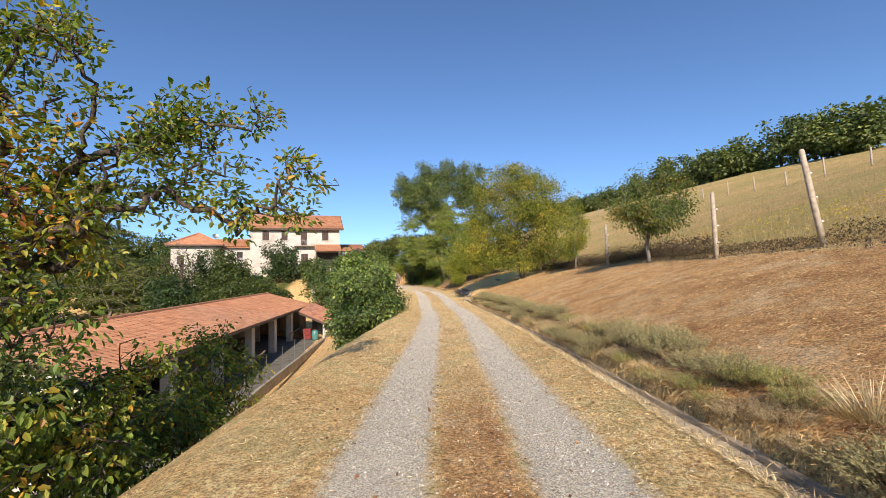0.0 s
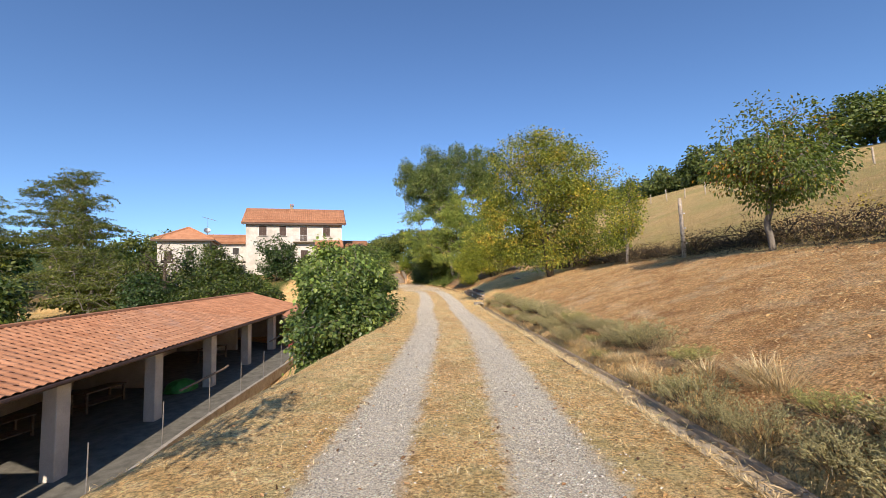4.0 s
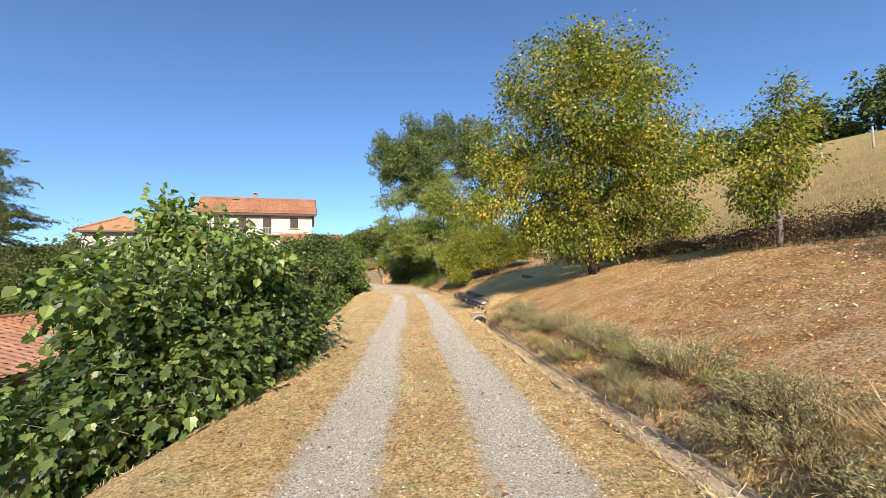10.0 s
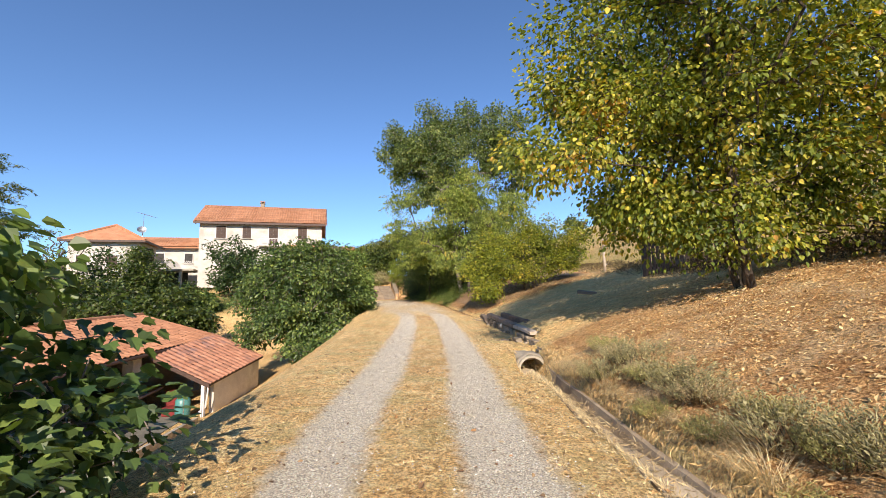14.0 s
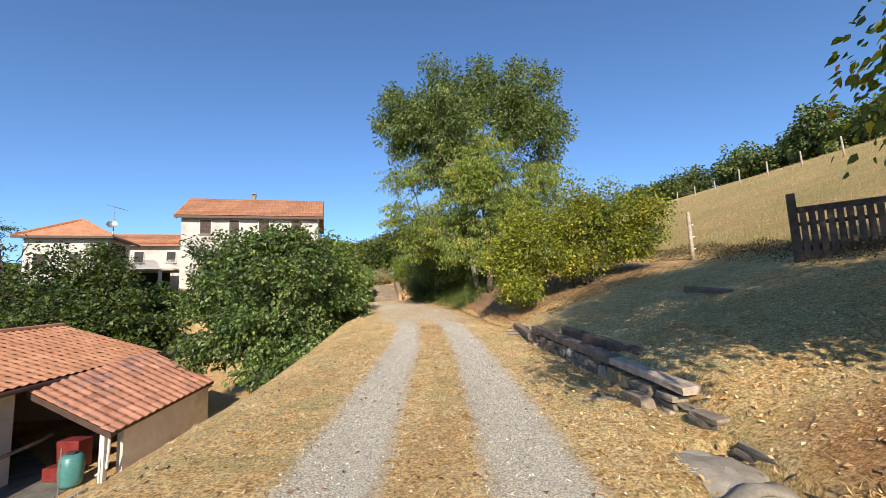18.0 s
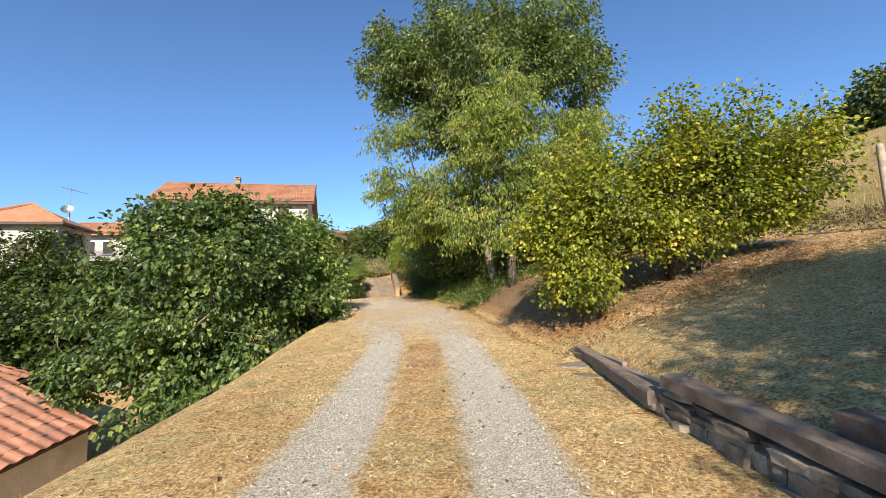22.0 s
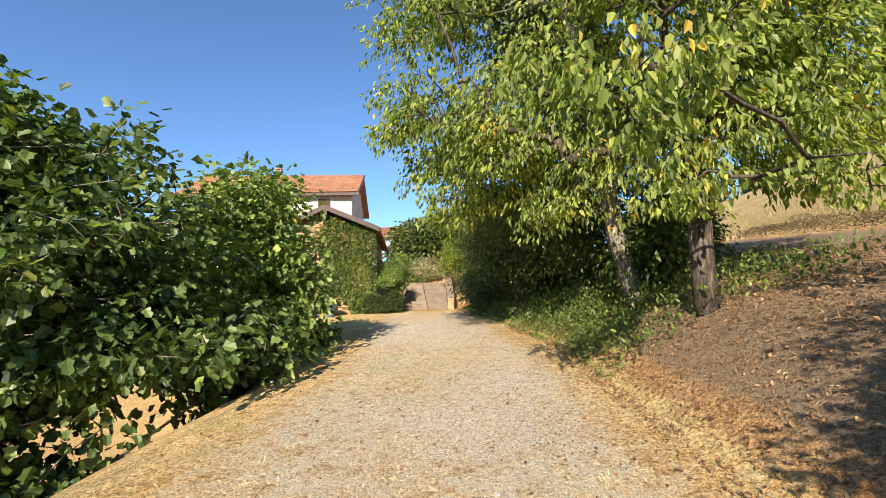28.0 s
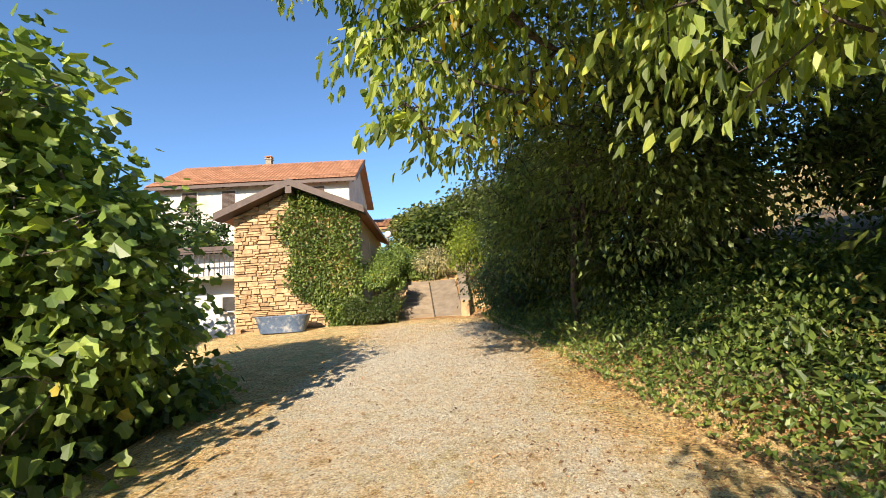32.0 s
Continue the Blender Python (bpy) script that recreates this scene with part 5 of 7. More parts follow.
plant("fig_tree", "wide dense fig tree below the lane", "tree", g3(-8.6, 44.2), [(-7.6, 41.2, -.3, 1.5, 1.4, 1.2), (-6.8, 43.0, .6, 1.1, 1.3, 1.0), (-9.7, 43.2, 4.5, 1.5, 1.5, 1.0), (-9.2, 43.4, 2.6, 3.2, 3.0, 3.0), (-6.9, 44.6, 2.9, 1.6, 1.8, 2.1), (-10.9, 43.0, 1.6, 1.9, 2.2, 2.2), (-8.2, 42.0, .9, 2.2, 1.8, 1.8), (-8.4, 44.4, 4.9, 1.8, 1.6, 1.2), (-6.3, 45.6, 1.9, 1.0, 1.2, .9)], 1450, 27, leaf_lobed(), .138, L_FIG, M_BARK_GREY, .2, seed=19, stems=4, reach=.21, shell=.35)
plant("mulberry_bush", "leafy green bush at the edge of the lane", "bush", g3(-8.2, 48.6), [(-6.9, 48.3, 3.1, .6, .8, 1.0), (-7.2, 47.3, 4.6, 1.1, 1.1, 1.0), (-8.6, 48.8, 3.4, 1.9, 1.9, 1.9), (-9.4, 50.0, 2.4, 1.9, 1.6, 1.6), (-7.1, 47.6, 2.9, 1.3, 1.5, 1.5), (-8.0, 49.2, 1.9, 1.5, 1.5, 1.1), (-8.0, 48.0, 4.9, 1.1, 1.1, 1.2), (-6.6, 47.0, 2.0, .9, 1.2, .9), (-7.9, 49.4, 3.4, 1.1, 1.1, 1.2)], 740, 28, leaf_lobed(), .135, L_MULBERRY, M_BARK_GREY, .1, seed=20, stems=4, reach=.28)
def locust(x, y, h, sd, dense=1.0):
    z = gz(x, y)
    rng = np.random.default_rng(sd)
    discs = []
    for k in range(9):
        q = .3 + .68 * k / 8
        w = 5.2 * (1.15 - .75 * abs(q - .5) - .35 * max(0, q - .75))
        a = k * 2.4 + sd
        off = 3.0 * (1.1 - q)
        discs.append((x + off * math.cos(a), y + off * math.sin(a), z + h * q, w * .8, w * .8, h * .055))
    plant("locust_tree", "tall airy locust tree with feathery leaves", "tree", (x, y, z), discs, int(600 * dense), 36, leaf_kite(.1, .2, .4), .25, L_LOCUST, M_BARK_GREY, .2, (x + .5, y, z + h * .93), seed=sd, droop=.15, spray=.75, group="locust trees")


for x, y, h, sd, q in ((-50.0, 61.0, 17.5, 31, 1.5), (-57, 64, 16, 32, 1.3), (-46, 56.0, 12, 33, 1.0), (-63, 60, 15, 34, 1.2), (-41, 52.5, 8.0, 35, .6), (-58, 52, 12, 36, 1.0), (-36.5, 51.5, 6.5, 37, .5)):
    locust(x, y, h, sd, q)


# ---- posts of the field fence ----
def fence_post(x, y, h, lean, tilt, knobs=0):
    root = thing("fence_post", "weathered grey wooden fence post", "post", (x, y, gz(x, y) - .15), "field fence")
    bm = bmesh.new()
    tube(bm, [(0, 0, 0), (lean * .5, tilt * .5, h * .5), (lean, tilt, h + .1), (lean, tilt, h + .15)], [.065, .062, .055, .04], 8)
    part("shaft", bm, M_POST, root, shade=True)
    for k in range(knobs):
        q = .32 + .25 * k
        bm = bmesh.new()
        tube(bm, [(lean * q + .05, tilt * q, h * q), (lean * q + .085, tilt * q, h * q), (lean * q + .12, tilt * q, h * q + .004)], [.010, .024, .016], 8)
        part("insulator", bm, M_GLOBE, root, "white fence insulator")


for x, y, h, a, b in ((8.25, 9.2, 2.15, -.26, .0), (7.75, 12.1, 1.9, .05, 0), (7.15, 18.6, 1.85, .1, .2), (6.7, 29.5, 1.7, .05, 0), (6.62, 39.3, 1.5, 0, 0), (6.0, 46, 1.6, .05, .05)):
    fence_post(x, y, h, a, b, 3)


# ---- dry-stone wall with timbers ----
def wall_x(y):
    return float(np.interp(y, (28.4, 30.0, 35.4, 38.4), (1.86, 1.70, 1.02, .90)))


def rough_stone(rng, mat):
    """One quarried slab: a box with worn corners and uneven faces."""
    bm = bmesh.new()
    box(bm, (1, 1, 1))
    bmesh.ops.subdivide_edges(bm, edges=list(bm.edges), cuts=1, use_grid_fill=True)
    for v in bm.verts:
        q = max(abs(v.co.x), abs(v.co.y), abs(v.co.z))
        corner = sum(abs(c) > .4 for c in v.co)
        v.co *= 1 - (.0, .0, .035, .11)[corner]
        v.co += Vector(rng.normal(0, .03, 3))
    me = bpy.data.meshes.new("stone")
    bm.to_mesh(me)
    bm.free()
    me.materials.append(mat)
    return me


def build_stone_wall():
    root = thing("retaining_wall", "low dry-stone wall topped by old timbers", "wall")
    rng = np.random.default_rng(8)
    grey = [rough_stone(rng, M_STONE_GREY) for k in range(6)]
    warm = [rough_stone(rng, M_OCHRE) for k in range(3)]
    back = bmesh.new()
    for k in range(8):
        yy = 30.4 + k
        box(back, (.12, 1.04, .30), (wall_x(yy) + .20, yy, float(at(ROAD_Z, yy)) + .02), Euler((0, 0, .1)).to_matrix())
    part("backing", back, M_CEMENT, root, "dark earth behind the stones")
    tops = ((28.5, 29.1, 30.0, 31.2, 35.4, 35.7, 38.3), (-.06, .08, .15, .19, .25, .13, .10))
    y = 28.5
    while y < 38.3:
        block = rng.uniform(.35, .75)
        x, road = wall_x(y + block / 2), float(at(ROAD_Z, y))
        top = road + float(np.interp(y + block / 2, *tops))
        z = road - .14 - (.08 if y < 30 else 0)
        ochre = 30.5 < y < 31.9
        while z < top - .02:
            h = min(rng.uniform(.12, .20) if ochre else rng.uniform(.045, .13), max(top - z, .045))
            u = 0.0
            while u < block - .05:
                w = min(rng.uniform(.16, .46), block - u + .04)
                me = warm[int(rng.integers(0, 3))] if ochre and rng.uniform() < .6 else grey[int(rng.integers(0, 6))]
                ob = put("stone", me, root)
                deep = rng.uniform(.22, .30)
                ob.matrix_basis = Matrix.Translation((x + deep / 2 - .03 + rng.normal(0, .022) + .1 * (z - road), y + u + w / 2, z + h / 2)) @ Euler((rng.normal(0, .05), rng.normal(0, .05), rng.normal(0, .07) + .11)).to_matrix().to_4x4() @ Matrix.Diagonal((deep, w * 1.02, h * 1.03, 1))
                u += w
            z += h * .95
        y += block
    pale = bmesh.new()
    bmesh.ops.create_icosphere(pale, subdivisions=2, radius=1)
    for v in pale.verts:
        v.co = Vector((v.co.x * .09, v.co.y * .13, v.co.z * .085)) * (1 + .12 * noise.noise(v.co * 2))
    ob = part("pale_stone", pale, M_WHITE_STONE, root, "pale rounded field stone", shade=True)
    ob.matrix_basis = Matrix.Translation((wall_x(33.1) + .03, 33.1, 1.08))

    def beam(a, b, w, h, mat, label):
        """A worn timber with its top face on the line from a to b."""
        a, b = Vector(a), Vector(b)
        d = b - a
        n = max(3, int(d.length / .35))
        bm = bmesh.new()
        rings = []
        for k in range(n + 1):
            yy = d.length * (k / n - .5)
            ring = [(-.5, -1.0), (-.5, -.08), (-.42, 0), (.42, 0), (.5, -.08), (.5, -1.0)]
            rings.append([bm.verts.new((px * w + rng.normal(0, .005), yy, pz * h + rng.normal(0, .006))) for px, pz in ring])
        for r0, r1 in zip(rings, rings[1:]):
            for k in range(6):
                bm.faces.new((r0[k], r0[(k + 1) % 6], r1[(k + 1) % 6], r1[k]))
        bm.faces.new(rings[0])
        bm.faces.new(rings[-1][::-1])
        bmesh.ops.recalc_face_normals(bm, faces=bm.faces)
        ob = part("timber", bm, mat, root, label)
        ob.matrix_basis = Matrix.Translation((a + b) / 2) @ d.to_track_quat('Y', 'Z').to_matrix().to_4x4()

    beam((1.80, 30.02, 1.09), (1.59, 31.6, 1.185), .20, .08, M_POST, "grey weathered timber")
    beam((1.585, 31.62, 1.187), (1.10, 35.42, 1.41), .20, .11, M_BEAM, "grey weathered timber")
    beam((1.88, 31.42, 1.29), (1.745, 32.25, 1.34), .15, .24, M_BEAM_DARK, "dark old beam")
    beam((1.74, 32.27, 1.34), (1.60, 33.12, 1.40), .15, .24, M_BEAM_DARK, "dark old beam")
    beam((1.595, 33.14, 1.40), (1.45, 34.02, 1.46), .15, .24, M_BEAM_DARK, "dark old beam")
    beam((1.0, 35.55, 1.23), (.97, 38.34, 1.32), .16, .13, M_BEAM, "grey weathered timber")


build_stone_wall()


def loose_block(x, y, w, d, h, turn):
    root = thing("loose_stone", "loose rough stone block fallen from the wall", "stone", (x, y, gz(x, y) - .02), "fallen wall stones", turn=turn)
    ob = put("block", rough_stone(np.random.default_rng(int(x * 100)), M_STONE_GREY), root)
    ob.matrix_basis = Matrix.Translation((0, 0, h / 2)) @ Matrix.Diagonal((w, d, h, 1))


loose_block(1.46, 30.55, .16, .46, .12, 6)
loose_block(1.17, 30.8, .12, .34, .05, 40)
loose_block(1.05, 30.7, .10, .22, .045, 55)


def old_beam(x, y, length, turn):
    """A squared beam lying half sunk in the grass."""
    root = thing("old_beam", "dark old beam lying on the mown terrace", "beam", (x, y, gz(x, y) - .03), turn=turn)
    bm = boxes(((.17, length, .17), (0, 0, .03)), bevel=.02)
    for v in bm.verts:
        v.co += Vector((1, 0, 1)) * .012 * noise.noise(v.co * 4)
    lean = gz(x, y + length / 2) - gz(x, y - length / 2)
    part("timber", bm, M_BEAM, root).rotation_euler.x = math.atan2(lean, length)


old_beam(4.32, 34.35, 1.25, 8)


def flagstone(x, y, w, d, turn, lift=.0):
    root = thing("flagstone", "flat grey stone slab lying by the wall end", "stone slab", (x, y, gz(x, y) - .045 + lift), "loose slabs", turn=turn)
    rng = np.random.default_rng(int(w * 1000))
    bm = bmesh.new()
    rim = [(.5 * w * math.cos(a) * rng.uniform(.82, 1.1), .5 * d * math.sin(a) * rng.uniform(.82, 1.1)) for a in (2 * math.pi * k / 9 for k in range(9))]
    low, edge, top = ([bm.verts.new((px * s, py * s, pz + .008 * rng.normal())) for px, py in rim] for s, pz in ((1, -.06), (1, .02), (.93, .04)))
    for r0, r1 in ((low, edge), (edge, top)):
        for k in range(9):
            bm.faces.new((r0[k], r0[(k + 1) % 9], r1[(k + 1) % 9], r1[k]))
    bm.faces.new(top)
    part("slab", bm, M_FLAG, root)


flagstone(.74, 37.9, .62, .85, 20)
flagstone(.92, 37.2, .7, .6, -15)
flagstone(1.02, 36.5, .45, .5, 50)


# ---- wood along the crest of the hill ----
def crest_trees():
    rng = np.random.default_rng(40)
    for k in range(66):
        y = -26 + k * 2.5 + rng.normal(0, 1)
        x = 56 - .17 * y + rng.uniform(-2, 10)
        z = gz(x, y) - .3
        h = rng.uniform(4.5, 7.6)
        w = rng.uniform(2.2, 3.4)
        lobes = [(x, y, z + h * .62, w, w, h * .36), (x + 1.2, y - 1.2, z + h * .34, w * 1.1, w * 1.1, h * .32), (x - .6, y + 1.3, z + h * .42, w * .9, w * .9, h * .34)]
        plant("oak_tree", "dark green oak in the wood on the hilltop", "tree", (x, y, z), lobes, 48, 36, leaf_simple(.8), .50, L_WOOD, M_BARK, .2, seed=100 + k, reach=.55, group="hilltop wood", sides=4)


crest_trees()


# ---- concrete channel and pipe ----
def build_channel():
    root = thing("drain_channel", "narrow concrete drain channel beside the lane", "drain")
    n = 31
    for k in range(n):
        y0, y1 = -2.4 + k * 1.0, min(-2.4 + (k + 1) * 1.0 - .012, 28.43)
        bm = bmesh.new()
        rings = []
        for y in (y0, y1):
            x = float(at(TOE_X, y)) - .27
            z = float(at(ROAD_Z, y)) - .015
            deep = .13 + .26 * float(smooth(22.5, 28, y))
            w1, w2, w3 = (.012 * math.sin(y * 7.3 + q) - .16 * float(smooth(25.6, 27.6, y)) * (q == 2) for q in (0, 2, 4))
            wide = .15 * float(smooth(26.8, 28.2, y))
            low = .2 * float(smooth(26.4, 27.6, y))
            prof = [(-.235 - wide, -.012 + w1 * .5 - low), (-.215 - wide, -.012 + w1 * .5 - low), (-.165 - wide, -deep * .9), (.10 + wide, -deep), (.135 + wide + w3 * .4, -.055 + w2 * .5), (.19 + wide + w1, -.055 + w2 * .5), (.19 + wide, -deep - .08), (-.235 - wide, -deep - .08)]
            rings.append([bm.verts.new((x + px, y, z + pz)) for px, pz in prof])
        for i in range(8):
            j = (i + 1) % 8
            bm.faces.new((rings[0][i], rings[0][j], rings[1][j], rings[1][i]))
        bm.faces.new(rings[0][::-1])
        bm.faces.new(rings[1])
        bmesh.ops.recalc_face_normals(bm, faces=bm.faces)
        part("channel_piece", bm, M_CHANNEL, root)
    # dry silt lying along the bottom, into the mouth of the pipe
    rng = np.random.default_rng(33)
    ys = np.linspace(-2.4, 28.9, 150)
    xs = np.linspace(-.165, .10, 6)
    q = [[(float(at(TOE_X, y)) - .27 + x, y, float(at(ROAD_Z, y)) - .015 - (.13 + .26 * float(smooth(22.5, 28, y))) + .035 + .02 * math.sin(y * 1.7 + x * 9) * math.sin(y * .6) + rng.normal(0, .004) + .02 * (x < -.13)) for x in xs] for y in ys]
    i = np.arange(150 * 6).reshape(150, 6)
    f = np.stack([i[:-1, :-1], i[:-1, 1:], i[1:, 1:], i[1:, :-1]], -1).reshape(-1, 4)
    put("silt", np_mesh("silt", np.array(q).reshape(-1, 3), f, M_SILT, True), root, "dry tan silt on the channel floor")


build_channel()


def build_culvert():
    x, y, z = 1.47, 28.58, .44
    root = thing("culvert_pipe", "concrete pipe mouth with a mortar collar under the bank", "pipe", (x, y, z), turn=4)
    bm = bmesh.new()
    n = 22
    prof = [(.245, -.14), (.29, -.14), (.30, .75), (.245, .75)]
    rings = [[bm.verts.new((r * math.cos(a), d, r * math.sin(a))) for r, d in prof] for a in (2 * math.pi * k / n for k in range(n))]
    for k in range(n):
        for i in range(4):
            j = (i + 1) % 4
            bm.faces.new((rings[k][i], rings[k][j], rings[(k + 1) % n][j], rings[(k + 1) % n][i]))
    bmesh.ops.recalc_face_normals(bm, faces=bm.faces)
    part("pipe", bm, M_CONCRETE, root)
    # added dark plate, stands in for the darkness deep in the pipe
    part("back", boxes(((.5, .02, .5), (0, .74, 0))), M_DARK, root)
    bm = bmesh.new()
    n1, n2 = 18, 8
    rr = []
    for k in range(n1 + 1):
        a = -.25 + (math.pi + .5) * k / n1
        ring = []
        for j in range(n2):
            q = 2 * math.pi * j / n2
            p = Vector(((.305 + .035 * math.cos(q)) * math.cos(a), .0 + .10 * math.sin(q), (.305 + .035 * math.cos(q)) * math.sin(a)))
            ring.append(bm.verts.new(p + p.normalized() * .035 * noise.noise(p * 6)))
        rr.append(ring)
    for k in range(n1):
        for j in range(n2):
            bm.faces.new((rr[k][j], rr[k][(j + 1) % n2], rr[k + 1][(j + 1) % n2], rr[k + 1][j]))
    bm.faces.new(rr[0])
    bm.faces.new(rr[-1][::-1])
    bmesh.ops.recalc_face_normals(bm, faces=bm.faces)
    part("collar", bm, M_CEMENT, root, "rough mortar around the pipe", shade=True)
    bm = bmesh.new()
    bmesh.ops.create_icosphere(bm, subdivisions=3, radius=1)
    for v in bm.verts:
        q = v.co.copy()
        v.co = Vector((q.x * .44 - .10, q.y * .36 + .46, q.z * .09 + .22)) + q * .05 * noise.noise(q * 2.5)
    part("apron", bm, M_CEMENT, root, "dark cement spread over the pipe", shade=True)


build_culvert()


# ---- loose cover of the ground ----
def normals_of(x, y):
    e = .05
    nx = -(ground_z(x + e, y) - ground_z(x - e, y)) / (2 * e)
    ny = -(ground_z(x, y + e) - ground_z(x, y - e)) / (2 * e)
    n = np.stack([nx, ny, np.ones_like(nx)], -1)
    return n / np.linalg.norm(n, axis=1, keepdims=True)


def scatter(name, x, y, shape, size, mat, label, category, rng, lift=.0, flat=.12, stretch=None):
    """One mesh of many small pieces lying on the ground."""
    tv, tf = shape
    n = len(x)
    up = normals_of(x, y) + rng.normal(0, flat, (n, 3))
    up /= np.linalg.norm(up, axis=1, keepdims=True)
    a = rng.uniform(0, 2 * np.pi, n)
    t = np.stack([np.cos(a), np.sin(a), np.zeros(n)], -1)
    b = np.cross(up, t)
    b /= np.linalg.norm(b, axis=1, keepdims=True)
    t = np.cross(b, up)
    s = size * rng.uniform(.5, 1.4, n)
    k = np.ones((n, 3)) if stretch is None else 1 + rng.uniform(-stretch, stretch, (n, 3))
    o = np.stack([x, y, ground_z(x, y) + lift], -1)
    v = o[:, None] + s[:, None, None] * ((tv[None, :, 0] * k[:, :1])[..., None] * t[:, None] + (tv[None, :, 1] * k[:, 1:2])[..., None] * b[:, None] + (tv[None, :, 2] * k[:, 2:])[..., None] * up[:, None])
    f = tf[None] + (np.arange(n) * len(tv))[:, None, None]
    ob = put(name, np_mesh(name, v.reshape(-1, 3), f.reshape(-1, tf.shape[1]), mat))
    return tagged(ob, label, category, kind="stuff")


def pebble():
    v = np.array([(1, 0, 0), (0, .8, 0), (-.9, .1, 0), (.1, -.85, 0), (.1, 0, .55)])
    return v, np.array([(0, 1, 4), (1, 2, 4), (2, 3, 4), (3, 0, 4)])


def blade():
    v = np.array([(-.03, 0, 0), (.03, 0, 0), (.025, .55, .15), (0, 1, .12)])
    return v, np.array([(0, 1, 2), (0, 2, 3)])


def build_cover():
    rng = np.random.default_rng(50)
    # gravel: the two wheel tracks, then the whole width of the forecourt
    y = -1 + 44 * rng.uniform(0, 1, 30000) ** 1.1
    x = at(ROAD_C, y) + rng.choice([-1, 1], len(y)) * (.73 + rng.normal(0, .28, len(y)))
    scatter("track_gravel", x, y, pebble(), .009, M_GRAVEL, "grey crushed gravel in two wheel tracks", "gravel", rng, .004, .3, .4)
    y = rng.uniform(40, 59, 16000)
    x = at(ROAD_C, y) + rng.normal(0, 1.5, len(y))
    x = np.clip(x, at(BROW_X, y) + .3, at(TOE_X, y) - .05)
    scatter("forecourt_gravel", x, y, pebble(), .009, M_GRAVEL_TAN, "pale gravel spread over the forecourt", "gravel", rng, .004, .3, .4)
    # straw of the mown grass on the verges and the strip between the tracks
    y = rng.uniform(-1, 44, 85000)
    c, brow, toe = at(ROAD_C, y), at(BROW_X, y), at(TOE_X, y)
    u = rng.uniform(0, 1, len(y))
    x = np.where(u < .25, c + rng.normal(0, .26, len(y)), np.where(u < .66, c - 1.05 - np.abs(rng.normal(0, 1.0, len(y))), c + 1.05 + rng.uniform(0, 1, len(y)) * np.maximum(toe - .55 - c - 1.05, .2)))
    # most of it stands in small tufts
    half = len(x) // 3
    home = rng.integers(half, half + 5200, len(x) - half)
    x[half:], y[half:] = x[home] + rng.normal(0, .028, len(home)), y[home] + rng.normal(0, .028, len(home))
    keep = x > brow - 1.6
    scatter("mown_straw", x[keep], y[keep], blade(), .042, L_STRAW, "short dry yellow stubble of mown grass", "grass", rng, .004, .6)
    # straw on the slope
    y = rng.uniform(0, 40, 36000)
    x = at(TOE_X, y) + .3 + rng.uniform(0, 1, len(y)) ** .8 * 6.2
    scatter("slope_straw", x, y, blade(), .055, L_LITTER, "dry mown stalks on the bare slope", "grass", rng, .004, .3)
    y = rng.uniform(0, 41, 36000)
    x = at(TOE_X, y) + .3 + rng.uniform(0, 1, len(y)) ** .8 * 6.2
    scatter("slope_hay", x, y, blade(), .058, L_STRAW, "pale cut hay strewn over the slope", "grass", rng, .006, .3)
    # fallen leaves
    y = np.concatenate([rng.normal(25.5, 4.2, 19000), rng.uniform(3, 38, 3500), rng.normal(40, 1.2, 1800)])
    x = np.concatenate([4.0 + rng.normal(0, 2.1, 19000), at(TOE_X, rng.uniform(3, 38, 3500)) + rng.uniform(0, 5, 3500), 2.6 + rng.normal(0, 1.2, 1800)])
    k = (x > at(TOE_X, y) + .1) | ((x > at(ROAD_C, y) + 1.1) & (x < at(TOE_X, y) - .5)) | ((y > 28.6) & (x > at(ROAD_C, y) + 1.1))
    scatter("leaf_litter", x[k], y[k], leaf_fold(.6, .14, .12), .044, L_LITTER, "brown fallen leaves under the trees", "leaf litter", rng, .01, .35)
    y = rng.uniform(0, 28, 9000)
    x = at(TOE_X, y) - .27 + rng.normal(0, .11, len(y))
    scatter("channel_debris", x, y, blade(), .08, L_BRUSH, "straw and dust caught in the channel", "debris", rng, .165, .3)
    y = rng.uniform(-1, 28.3, 14000)
    x = at(TOE_X, y) + rng.normal(.06, .10, len(y))
    scatter("lip_litter", x, y, blade(), .075, L_LITTER, "matted straw along the lip of the channel", "debris", rng, .025, .4)
    x = at(TOE_X, y) - .50 + rng.normal(0, .035, len(y))
    scatter("edge_straw", x, y, blade(), .06, L_STRAW, "straw hanging over the edge of the channel", "grass", rng, .02, .5)
    y = rng.uniform(1, 58, 2600)
    x = at(ROAD_C, y) + rng.uniform(-2.4, 2.2, len(y))
    scatter("stray_leaves", x, y, leaf_oval(.2, .3, .6), .045, L_DRY, "stray brown leaves on the lane", "leaf litter", rng, .012, .45)
    y = rng.uniform(41, 60, 5200)
    x = at(TOE_X, y) - np.abs(rng.normal(0, 1.1, len(y))) - .05
    scatter("forecourt_leaves", x, y, leaf_fold(.6, .16, .14), .036, L_DRY, "brown leaves blown over the edge of the forecourt", "leaf litter", rng, .006, .3)


build_cover()


